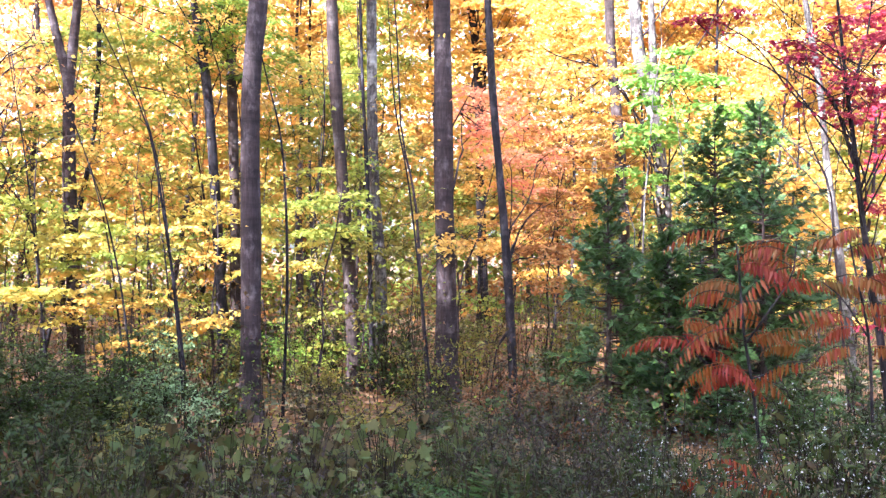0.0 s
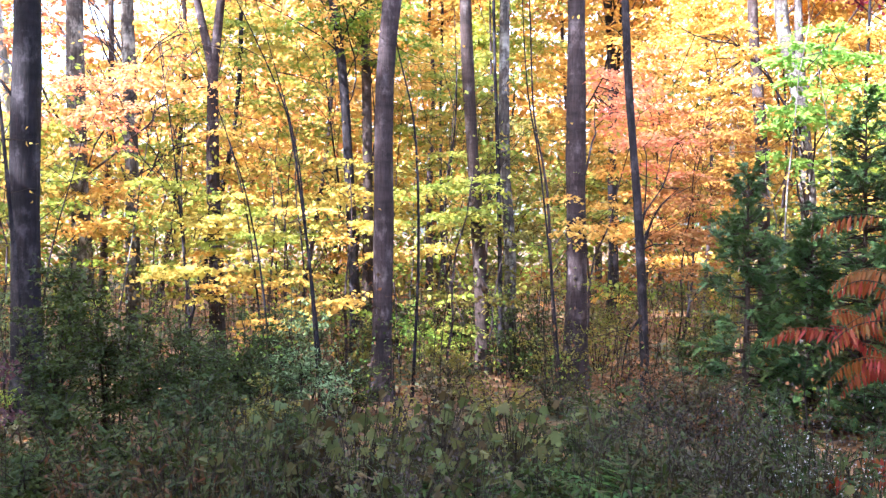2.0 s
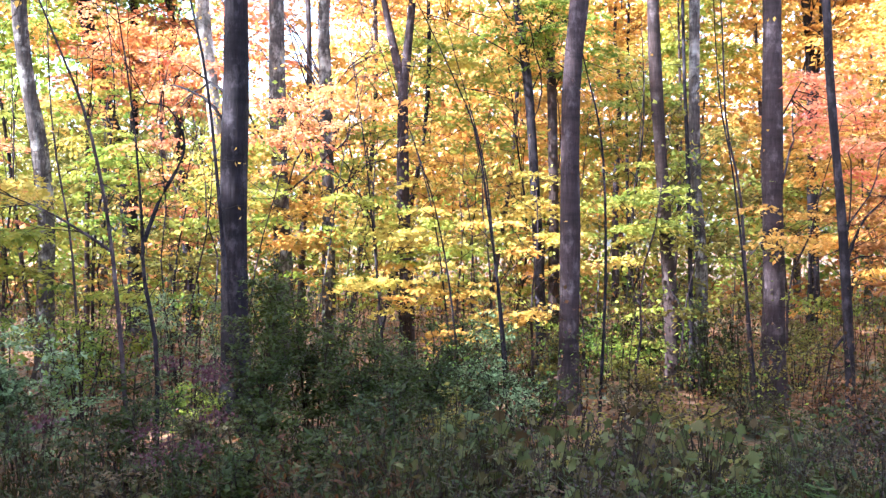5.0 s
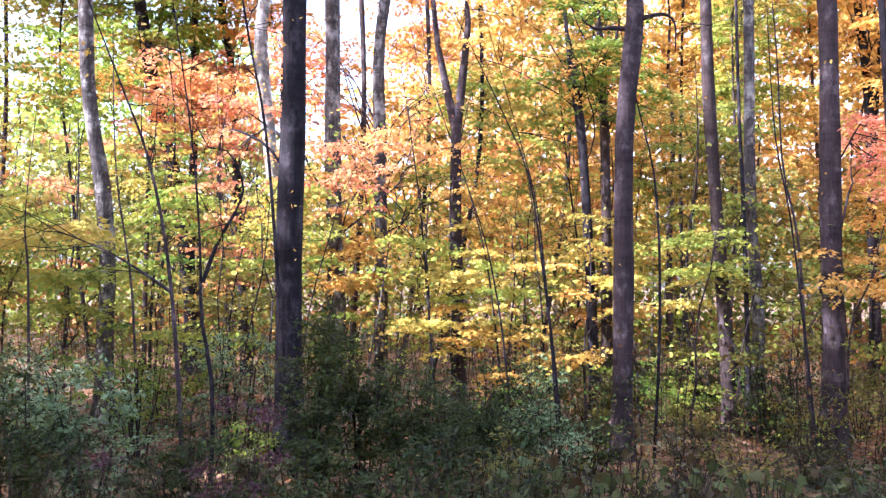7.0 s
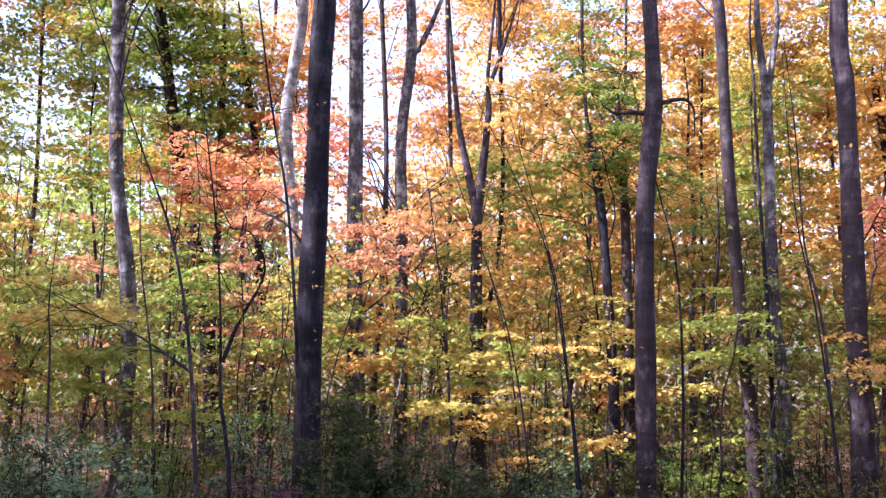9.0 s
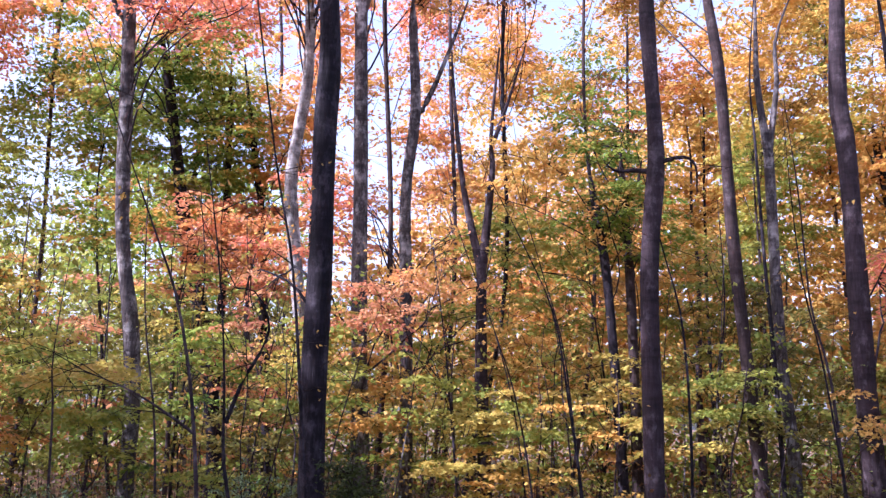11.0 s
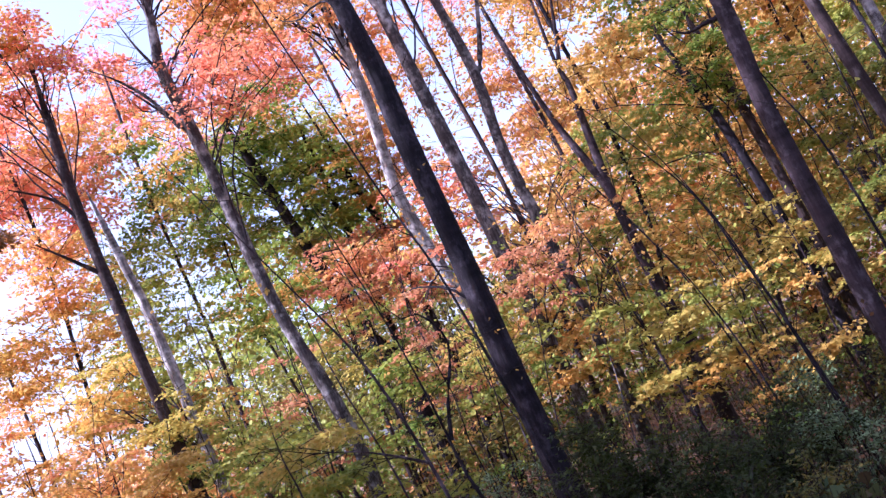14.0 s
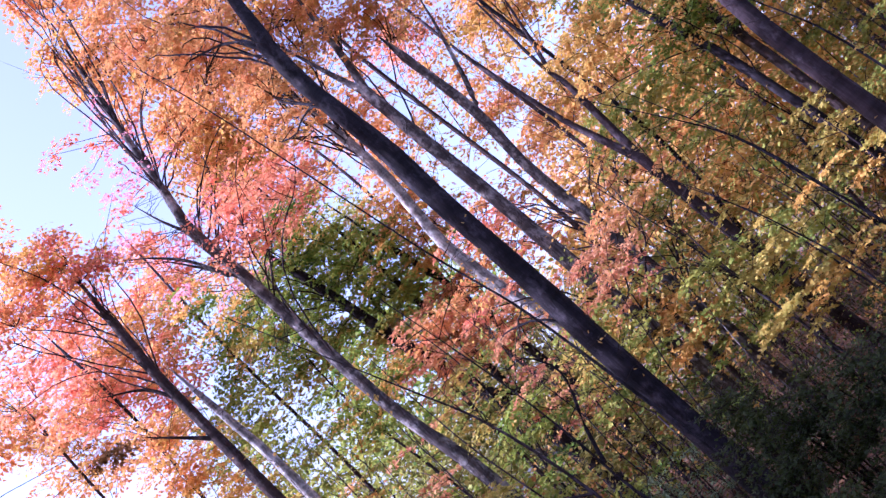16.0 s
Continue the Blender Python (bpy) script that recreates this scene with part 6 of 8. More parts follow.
tree("young_maple_tree", [(0.57, 27.35, -0.65), (0.33, 27.36, 2.04), (0.14, 27.36, 4.72), (0.25, 27.36, 7.02)],
     0.072, "brown",
     [("ygreen", 0.13, 26.81, 0.53, 1.25, 0.96, 1.90, 3, 0.77, 0.126),
      ("olive", -0.13, 27.45, 0.78, 1.39, 1.20, 1.90, 4, 0.77, 0.126),
      ("ygreen", 1.06, 26.96, 2.81, 1.23, 0.94, 1.90, 8, 0.76, 0.124),
      ("olive", 0.67, 26.98, 2.88, 1.37, 1.18, 1.90, 20, 0.76, 0.124),
      ("ygold", 1.25, 28.58, 4.31, 1.27, 0.97, 1.90, 11, 0.78, 0.128),
      ("gold", 0.52, 27.91, 4.61, 1.41, 1.22, 1.90, 17, 0.78, 0.128),
      ("gold", -0.44, 27.36, 6.51, 1.39, 1.19, 1.90, 17, 0.77, 0.126),
      ("ygold", -1.06, 26.87, 6.62, 1.25, 0.96, 1.90, 11, 0.77, 0.126)],
     "young forest tree with layered gold leaves", group="understorey trees", flare=False)
tree("young_maple_tree", [(-0.12, 29.93, -0.65), (-0.25, 29.82, 5.13), (-0.54, 29.82, 10.91), (-0.22, 29.82, 15.86)],
     0.121, "grey",
     [("ygold", 0.13, 30.01, 9.33, 1.52, 1.31, 1.90, 35, 0.84, 0.138),
      ("gold", 0.35, 29.91, 9.87, 1.37, 1.05, 1.90, 13, 0.84, 0.138),
      ("ygreen", -0.37, 29.95, 10.73, 1.37, 1.05, 1.90, 16, 0.84, 0.138),
      ("yellow", 0.11, 30.06, 11.12, 1.52, 1.31, 1.90, 32, 0.84, 0.138),
      ("ygreen", -0.01, 29.74, 13.73, 1.51, 1.30, 1.90, 31, 0.83, 0.137),
      ("yellow", -0.29, 30.07, 13.93, 1.35, 1.04, 1.90, 17, 0.83, 0.137),
      ("ygold", -1.33, 29.66, 15.25, 1.33, 1.02, 1.90, 19, 0.82, 0.134),
      ("gold", -0.33, 29.18, 15.46, 1.48, 1.27, 1.90, 29, 0.82, 0.134)],
     "young forest tree with layered yellow and gold leaves", group="understorey trees", flare=False)
tree("young_maple_tree", [(1.45, 20.69, -0.65), (1.72, 21.17, 1.40), (1.83, 21.17, 3.44), (1.44, 21.17, 5.19)],
     0.062, "grey",
     [("orangegold", 0.62, 21.81, -0.26, 0.97, 0.74, 1.90, 3, 0.60, 0.098),
      ("green", 1.18, 21.24, 0.00, 1.08, 0.93, 1.90, 4, 0.60, 0.098),
      ("gold", 2.13, 20.70, 1.55, 0.93, 0.72, 1.90, 9, 0.57, 0.094),
      ("orangegold", 1.58, 20.45, 1.93, 1.04, 0.89, 1.90, 19, 0.57, 0.094),
      ("orangegold", 1.57, 21.10, 3.38, 1.07, 0.92, 1.90, 17, 0.59, 0.097),
      ("gold", 1.20, 21.11, 3.59, 0.96, 0.74, 1.90, 11, 0.59, 0.097),
      ("coral", 1.77, 21.77, 4.79, 1.11, 0.95, 1.90, 20, 0.61, 0.100)],
     "young forest tree with layered orange and gold leaves", group="understorey trees", flare=False)
tree("young_maple_tree", [(0.89, 23.75, -0.65), (1.02, 23.97, 3.92), (1.15, 23.97, 8.49), (1.15, 23.97, 12.41)],
     0.102, "dark",
     [("ygold", 1.03, 23.99, 11.84, 1.09, 0.84, 1.90, 13, 0.67, 0.110),
      ("gold", 1.26, 23.96, 12.01, 1.21, 1.05, 1.90, 35, 0.67, 0.110)],
     "young forest tree with layered gold leaves", group="understorey trees", flare=False)
tree("young_maple_tree", [(1.83, 16.42, -0.65), (2.06, 16.61, 0.87), (2.06, 16.61, 2.39), (2.33, 16.61, 3.70)],
     0.054, "dark",
     [("olive", 2.18, 15.47, 0.97, 0.79, 0.68, 1.90, 4, 0.44, 0.075),
      ("ygreen", 2.37, 15.96, 1.30, 0.71, 0.55, 1.90, 3, 0.44, 0.075),
      ("orangegold", 2.30, 17.80, 2.34, 0.79, 0.60, 1.90, 10, 0.48, 0.079),
      ("rust", 2.00, 17.12, 2.38, 0.87, 0.75, 1.90, 18, 0.48, 0.079),
      ("orangegold", 2.83, 17.10, 3.26, 0.75, 0.57, 1.90, 7, 0.46, 0.075),
      ("rust", 2.29, 16.20, 3.30, 0.83, 0.71, 1.90, 21, 0.46, 0.075)],
     "young forest tree with layered rust brown leaves", group="understorey trees", flare=False)
tree("young_maple_tree", [(2.69, 19.99, -0.65), (2.90, 20.45, 3.08), (2.72, 20.45, 6.81), (2.95, 20.45, 10.00)],
     0.089, "brown",
     [("ygold", 2.65, 20.28, 6.25, 0.93, 0.71, 1.90, 13, 0.57, 0.094),
      ("gold", 2.70, 20.15, 6.35, 1.03, 0.89, 1.90, 35, 0.57, 0.094),
      ("gold", 2.83, 20.54, 8.35, 1.05, 0.90, 1.90, 29, 0.58, 0.095),
      ("ygold", 3.41, 21.01, 8.45, 0.94, 0.72, 1.90, 19, 0.58, 0.095),
      ("ygold", 3.18, 20.26, 9.60, 0.92, 0.70, 1.90, 17, 0.56, 0.093)],
     "young forest tree with layered gold leaves", group="understorey trees", flare=False)
tree("young_maple_tree", [(4.60, 25.54, -0.65), (4.71, 25.00, 1.55), (5.57, 25.00, 3.74), (4.95, 25.00, 5.63)],
     0.065, "brown",
     [("green", 4.43, 23.63, -0.22, 1.22, 1.05, 1.90, 5, 0.67, 0.111),
      ("orangegold", 3.97, 23.58, -0.05, 1.10, 0.84, 1.90, 3, 0.67, 0.111),
      ("ygreen", 5.54, 24.44, 1.49, 1.13, 0.87, 1.90, 10, 0.69, 0.114),
      ("olive", 5.10, 24.27, 1.51, 1.26, 1.08, 1.90, 28, 0.69, 0.114),
      ("ygold", 5.03, 26.80, 3.69, 1.23, 0.94, 1.90, 14, 0.75, 0.124),
      ("gold", 4.64, 26.50, 3.74, 1.36, 1.17, 1.90, 24, 0.75, 0.124),
      ("gold", 5.77, 25.25, 4.96, 1.19, 0.91, 1.90, 9, 0.73, 0.120),
      ("ygold", 5.12, 25.51, 5.23, 1.32, 1.14, 1.90, 29, 0.73, 0.120)],
     "young forest tree with layered yellow and gold leaves", group="understorey trees", flare=False)
tree("young_maple_tree", [(4.77, 24.15, -0.65), (5.11, 23.62, 3.09), (4.98, 23.62, 6.84), (5.11, 23.62, 10.04)],
     0.089, "grey",
     [("gold", 5.56, 23.26, 6.62, 1.07, 0.82, 1.90, 15, 0.66, 0.108),
      ("orangegold", 5.17, 22.95, 6.73, 1.19, 1.03, 1.90, 33, 0.66, 0.108),
      ("gold", 5.50, 24.27, 8.92, 1.12, 0.86, 1.90, 16, 0.69, 0.113),
      ("orangegold", 4.85, 24.10, 9.10, 1.24, 1.07, 1.90, 32, 0.69, 0.113),
      ("gold", 5.03, 23.11, 9.63, 1.20, 1.03, 1.90, 31, 0.66, 0.109),
      ("ygold", 4.56, 24.03, 9.64, 1.08, 0.83, 1.90, 17, 0.66, 0.109)],
     "young forest tree with layered orange and gold leaves", group="understorey trees", flare=False)
tree("young_maple_tree", [(5.93, 19.24, -0.65), (5.98, 19.91, 1.65), (6.25, 19.91, 3.95), (6.03, 19.91, 5.92)],
     0.066, "grey",
     [("olive", 6.04, 19.20, 0.83, 1.02, 0.88, 1.90, 4, 0.56, 0.093),
      ("ygreen", 6.23, 19.18, 1.46, 0.92, 0.70, 1.90, 3, 0.56, 0.093),
      ("orangegold", 5.83, 19.05, 2.32, 0.92, 0.71, 1.90, 12, 0.57, 0.093),
      ("green", 5.49, 19.53, 2.59, 1.03, 0.89, 1.90, 26, 0.57, 0.093),
      ("ygreen", 6.52, 20.40, 3.84, 1.08, 0.93, 1.90, 23, 0.60, 0.099),
      ("yellow", 5.94, 20.61, 3.88, 0.98, 0.75, 1.90, 15, 0.60, 0.099),
      ("gold", 6.06, 21.09, 5.43, 1.11, 0.96, 1.90, 25, 0.61, 0.101),
      ("ygold", 6.10, 20.23, 5.52, 1.00, 0.77, 1.90, 13, 0.61, 0.101)],
     "young forest tree with layered yellow green leaves", group="understorey trees", flare=False)
tree("young_maple_tree", [(5.53, 20.65, -0.65), (5.88, 20.23, 3.76), (5.99, 20.23, 8.18), (5.86, 20.23, 11.96)],
     0.099, "dark",
     [("gold", 6.14, 21.71, 6.91, 1.14, 0.98, 1.90, 29, 0.63, 0.104),
      ("ygold", 5.79, 22.00, 7.01, 1.03, 0.79, 1.90, 19, 0.63, 0.104),
      ("gold", 5.92, 21.04, 8.90, 1.11, 0.95, 1.90, 33, 0.61, 0.101),
      ("ygold", 6.22, 21.10, 9.13, 1.00, 0.76, 1.90, 15, 0.61, 0.101),
      ("gold", 5.30, 18.41, 9.21, 0.97, 0.84, 1.90, 32, 0.54, 0.088),
      ("ygold", 5.46, 18.11, 9.33, 0.87, 0.67, 1.90, 16, 0.54, 0.088),
      ("ygold", 6.04, 19.86, 11.28, 0.94, 0.72, 1.90, 19, 0.57, 0.094),
      ("gold", 6.05, 19.62, 11.56, 1.04, 0.90, 1.90, 29, 0.57, 0.094)],
     "young forest tree with layered gold leaves", group="understorey trees", flare=False)
tree("young_maple_tree", [(5.91, 16.11, -0.65), (6.03, 16.29, 1.47), (6.26, 16.29, 3.58), (6.08, 16.29, 5.40)],
     0.063, "dark",
     [("green", 5.75, 15.09, 0.62, 0.82, 0.70, 1.90, 4, 0.45, 0.075),
      ("orangegold", 5.79, 14.62, 0.68, 0.74, 0.56, 1.90, 3, 0.45, 0.075),
      ("gold", 5.43, 16.64, 1.39, 0.78, 0.60, 1.90, 13, 0.48, 0.079),
      ("orangegold", 6.13, 15.94, 1.65, 0.86, 0.75, 1.90, 25, 0.48, 0.079),
      ("orangegold", 6.04, 16.76, 2.62, 0.90, 0.78, 1.90, 27, 0.50, 0.082),
      ("gold", 6.49, 16.30, 2.98, 0.81, 0.62, 1.90, 11, 0.50, 0.082),
      ("gold", 6.38, 17.26, 4.60, 0.93, 0.80, 1.90, 28, 0.52, 0.085),
      ("ygold", 6.62, 17.71, 5.00, 0.84, 0.64, 1.90, 10, 0.52, 0.085)],
     "young forest tree with layered orange and gold leaves", group="understorey trees", flare=False)
tree("young_maple_tree", [(5.77, 16.14, -0.65), (5.77, 16.08, 2.23), (6.01, 16.08, 5.11), (6.19, 16.08, 7.58)],
     0.075, "brown",
     [("ygold", 6.74, 15.04, 5.06, 0.76, 0.59, 1.90, 18, 0.47, 0.077),
      ("gold", 6.11, 15.61, 5.49, 0.85, 0.73, 1.90, 30, 0.47, 0.077),
      ("ygold", 6.48, 17.28, 6.73, 0.84, 0.65, 1.90, 17, 0.52, 0.085),
      ("gold", 6.19, 17.42, 6.97, 0.94, 0.81, 1.90, 31, 0.52, 0.085),
      ("gold", 5.44, 15.05, 7.18, 0.81, 0.70, 1.90, 35, 0.45, 0.075)],
     "young forest tree with layered gold leaves", group="understorey trees", flare=False)
tree("young_maple_tree", [(9.16, 20.62, -0.65), (9.24, 20.64, 1.63), (9.01, 20.64, 3.91), (9.32, 20.64, 5.87)],
     0.066, "brown",
     [("ygreen", 8.58, 19.22, 0.71, 0.96, 0.73, 1.90, 3, 0.59, 0.097),
      ("olive", 8.85, 19.10, 0.85, 1.07, 0.92, 1.90, 5, 0.59, 0.097),
      ("ygreen", 9.61, 20.78, 2.40, 1.16, 1.00, 1.90, 26, 0.64, 0.105),
      ("yellow", 9.37, 20.53, 2.88, 1.04, 0.80, 1.90, 12, 0.64, 0.105),
      ("ygreen", 9.80, 21.93, 3.91, 1.22, 1.05, 1.90, 29, 0.67, 0.110),
      ("yellow", 10.30, 22.46, 4.08, 1.09, 0.84, 1.90, 9, 0.67, 0.110),
      ("orange", 9.20, 20.69, 5.21, 1.01, 0.78, 1.90, 14, 0.62, 0.102),
      ("red", 8.82, 20.42, 5.47, 1.13, 0.97, 1.90, 24, 0.62, 0.102)],
     "young forest tree with layered yellow green leaves", group="understorey trees", flare=False)
tree("young_maple_tree", [(8.74, 20.02, -0.65), (9.22, 19.81, 3.39), (9.10, 19.81, 7.43), (9.21, 19.81, 10.89)],
     0.093, "grey",
     [("orange", 9.14, 19.59, 6.85, 0.99, 0.76, 1.90, 16, 0.61, 0.100),
      ("red", 9.01, 19.83, 6.91, 1.10, 0.95, 1.90, 32, 0.61, 0.100),
      ("red", 8.75, 19.99, 8.93, 1.10, 0.95, 1.90, 36, 0.61, 0.100),
      ("orange", 9.62, 19.12, 9.29, 0.99, 0.76, 1.90, 12, 0.61, 0.100),
      ("red", 9.04, 19.79, 10.38, 1.10, 0.95, 1.90, 31, 0.61, 0.100),
      ("orange", 9.69, 20.56, 10.49, 0.99, 0.76, 1.90, 17, 0.61, 0.100)],
     "young forest tree with layered crimson leaves", group="understorey trees", flare=False)
tree("young_maple_tree", [(6.99, 12.62, -0.65), (7.40, 12.87, 1.11), (7.07, 12.87, 2.87), (6.93, 12.87, 4.37)],
     0.058, "grey",
     [("green", 6.88, 12.68, 0.41, 0.73, 0.63, 1.90, 4, 0.40, 0.075),
      ("orangegold", 6.71, 12.11, 0.56, 0.66, 0.50, 1.90, 3, 0.40, 0.075),
      ("ygreen", 7.02, 12.96, 1.85, 0.75, 0.64, 1.90, 24, 0.41, 0.075),
      ("yellow", 7.29, 12.89, 2.17, 0.67, 0.51, 1.90, 14, 0.41, 0.075),
      ("orange", 7.20, 14.36, 2.51, 0.70, 0.53, 1.90, 15, 0.43, 0.075),
      ("red", 7.16, 13.50, 2.93, 0.77, 0.67, 1.90, 23, 0.43, 0.075),
      ("red", 6.58, 12.27, 3.43, 0.70, 0.61, 1.90, 23, 0.39, 0.075),
      ("orange", 6.60, 12.15, 3.97, 0.63, 0.49, 1.90, 15, 0.39, 0.075)],
     "young forest tree with layered crimson leaves", group="understorey trees", flare=False)
tree("young_maple_tree", [(7.90, 13.32, -0.65), (7.25, 13.35, 2.07), (7.65, 13.35, 4.79), (7.39, 13.35, 7.12)],
     0.073, "dark",
     [("orange", 7.85, 12.82, 4.55, 0.68, 0.52, 1.90, 13, 0.42, 0.075),
      ("red", 6.98, 13.25, 4.89, 0.76, 0.65, 1.90, 35, 0.42, 0.075),
      ("red", 7.59, 14.03, 6.20, 0.81, 0.70, 1.90, 31, 0.45, 0.075),
      ("orange", 6.85, 13.16, 6.20, 0.67, 0.52, 1.90, 16, 0.41, 0.075),
      ("orange", 8.06, 13.85, 6.47, 0.73, 0.56, 1.90, 17, 0.45, 0.075),
      ("red", 7.03, 13.00, 6.72, 0.75, 0.65, 1.90, 32, 0.41, 0.075)],
     "young forest tree with layered crimson leaves", group="understorey trees", flare=False)
tree("young_maple_tree", [(-5.42, 12.47, -0.65), (-5.38, 12.44, 0.80), (-5.46, 12.40, 2.20), (-5.40, 12.42, 3.20)],
     0.050, "grey",
     [("ygreen", -5.60, 11.75, 2.10, 0.55, 0.24, 0.80, 9, 0.36, 0.070),
      ("yellow", -4.97, 12.00, 1.75, 0.60, 0.20, 0.80, 9, 0.36, 0.070),
      ("yellow", -5.06, 11.65, 1.05, 0.42, 0.18, 0.70, 7, 0.34, 0.070)],
     "young forest tree with layered yellow leaves", group="understorey trees", flare=False)
tree("young_maple_tree", [(-4.30, 12.95, -0.65), (-4.34, 12.92, 0.60), (-4.26, 12.90, 1.60), (-4.32, 12.90, 2.50)],
     0.045, "brown",
     [("gold", -4.30, 12.48, 0.95, 0.80, 0.18, 0.70, 9, 0.36, 0.070),
      ("ygold", -4.10, 12.30, 0.35, 0.70, 0.18, 0.60, 7, 0.34, 0.066)],
     "young forest tree with low layered gold leaves", group="understorey trees", flare=False)
tree("young_maple_tree", [(-3.20, 13.05, -0.65), (-3.24, 13.02, 0.70), (-3.15, 13.00, 1.70), (-3.20, 13.00, 2.60)],
     0.045, "grey",
     [("orangegold", -3.58, 12.50, 1.72, 0.42, 0.10, 0.50, 5, 0.34, 0.068),
      ("gold", -3.40, 12.60, 0.55, 0.75, 0.18, 0.60, 8, 0.35, 0.068),
      ("yellow", -2.62, 12.75, 1.72, 0.38, 0.12, 0.50, 5, 0.33, 0.068)],
     "young forest tree with layered gold leaves", group="understorey trees", flare=False)
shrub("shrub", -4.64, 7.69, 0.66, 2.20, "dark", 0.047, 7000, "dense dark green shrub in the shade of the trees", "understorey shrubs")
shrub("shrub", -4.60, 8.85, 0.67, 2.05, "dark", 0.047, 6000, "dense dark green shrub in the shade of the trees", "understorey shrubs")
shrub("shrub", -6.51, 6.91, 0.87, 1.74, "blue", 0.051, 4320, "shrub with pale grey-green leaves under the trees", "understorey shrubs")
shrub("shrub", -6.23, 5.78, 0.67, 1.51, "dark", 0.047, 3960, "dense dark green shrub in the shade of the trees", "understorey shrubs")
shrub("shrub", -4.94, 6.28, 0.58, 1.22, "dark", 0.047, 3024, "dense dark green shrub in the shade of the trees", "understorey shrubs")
shrub("shrub", -6.85, 9.83, 0.80, 1.76, "blue", 0.047, 3024, "shrub with pale grey-green leaves under the trees", "understorey shrubs")
shrub("shrub", -7.82, 9.09, 0.73, 1.76, "green", 0.047, 2736, "leafy green shrub in the understorey", "understorey shrubs")
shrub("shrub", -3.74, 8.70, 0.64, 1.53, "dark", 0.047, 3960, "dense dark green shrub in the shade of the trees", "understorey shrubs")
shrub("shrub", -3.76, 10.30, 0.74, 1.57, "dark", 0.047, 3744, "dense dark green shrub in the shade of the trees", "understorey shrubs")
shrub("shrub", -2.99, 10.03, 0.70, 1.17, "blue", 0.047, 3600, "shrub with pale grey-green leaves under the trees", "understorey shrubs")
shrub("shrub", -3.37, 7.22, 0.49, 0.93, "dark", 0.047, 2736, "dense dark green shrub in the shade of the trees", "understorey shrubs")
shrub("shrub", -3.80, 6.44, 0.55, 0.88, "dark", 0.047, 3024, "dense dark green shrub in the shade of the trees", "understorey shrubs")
shrub("shrub", -2.72, 8.02, 0.62, 0.89, "olive", 0.047, 2592, "straggling shrub with olive and yellowing leaves", "understorey shrubs")
shrub("shrub", -3.24, 13.58, 0.77, 0.92, "olive", 0.051, 2592, "straggling shrub with olive and yellowing leaves", "understorey shrubs")
shrub("shrub", -2.35, 14.77, 0.82, 1.05, "green", 0.051, 2592, "leafy green shrub in the understorey", "understorey shrubs")
shrub("shrub", -2.18, 16.81, 1.04, 1.30, "dark", 0.056, 2592, "dense dark green shrub in the shade of the trees", "understorey shrubs")
shrub("shrub", -0.80, 13.92, 0.77, 1.5, "dark", 0.046, 1300, "loose dark green shrub in the shade of the trees", "understorey shrubs")
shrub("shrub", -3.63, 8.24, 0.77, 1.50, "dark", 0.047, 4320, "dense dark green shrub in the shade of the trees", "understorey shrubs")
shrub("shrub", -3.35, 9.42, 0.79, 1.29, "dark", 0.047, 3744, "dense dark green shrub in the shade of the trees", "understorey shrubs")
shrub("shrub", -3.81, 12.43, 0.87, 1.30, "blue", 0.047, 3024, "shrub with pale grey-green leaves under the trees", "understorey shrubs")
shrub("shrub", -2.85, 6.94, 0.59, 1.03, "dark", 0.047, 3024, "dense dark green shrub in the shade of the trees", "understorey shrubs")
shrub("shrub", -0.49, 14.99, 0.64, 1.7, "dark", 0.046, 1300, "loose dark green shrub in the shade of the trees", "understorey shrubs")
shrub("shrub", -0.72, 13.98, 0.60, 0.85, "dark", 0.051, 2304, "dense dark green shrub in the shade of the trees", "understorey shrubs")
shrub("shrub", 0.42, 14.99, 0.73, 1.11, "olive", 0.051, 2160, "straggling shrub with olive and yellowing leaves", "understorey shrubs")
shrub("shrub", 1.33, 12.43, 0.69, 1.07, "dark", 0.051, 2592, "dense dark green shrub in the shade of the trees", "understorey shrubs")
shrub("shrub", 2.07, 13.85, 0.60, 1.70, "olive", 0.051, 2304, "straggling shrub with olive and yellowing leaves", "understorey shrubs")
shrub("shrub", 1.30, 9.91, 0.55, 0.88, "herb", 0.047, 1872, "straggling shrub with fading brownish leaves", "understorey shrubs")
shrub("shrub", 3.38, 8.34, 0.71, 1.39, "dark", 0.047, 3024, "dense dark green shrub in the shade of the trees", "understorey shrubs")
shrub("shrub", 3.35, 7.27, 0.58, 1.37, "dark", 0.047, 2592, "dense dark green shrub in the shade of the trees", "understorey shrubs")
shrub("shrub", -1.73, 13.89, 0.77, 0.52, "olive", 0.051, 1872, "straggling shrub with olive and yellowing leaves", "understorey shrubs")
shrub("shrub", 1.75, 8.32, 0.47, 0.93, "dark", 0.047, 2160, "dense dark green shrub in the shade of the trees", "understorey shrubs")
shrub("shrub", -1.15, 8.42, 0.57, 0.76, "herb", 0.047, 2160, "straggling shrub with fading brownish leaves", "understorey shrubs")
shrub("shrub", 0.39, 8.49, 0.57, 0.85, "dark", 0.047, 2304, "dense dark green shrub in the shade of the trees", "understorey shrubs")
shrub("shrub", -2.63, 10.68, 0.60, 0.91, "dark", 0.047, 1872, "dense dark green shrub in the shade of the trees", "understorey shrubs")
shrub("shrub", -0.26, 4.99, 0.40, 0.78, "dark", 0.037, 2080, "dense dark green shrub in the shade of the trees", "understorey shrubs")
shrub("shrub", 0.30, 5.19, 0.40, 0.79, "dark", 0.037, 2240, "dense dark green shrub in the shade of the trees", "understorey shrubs")
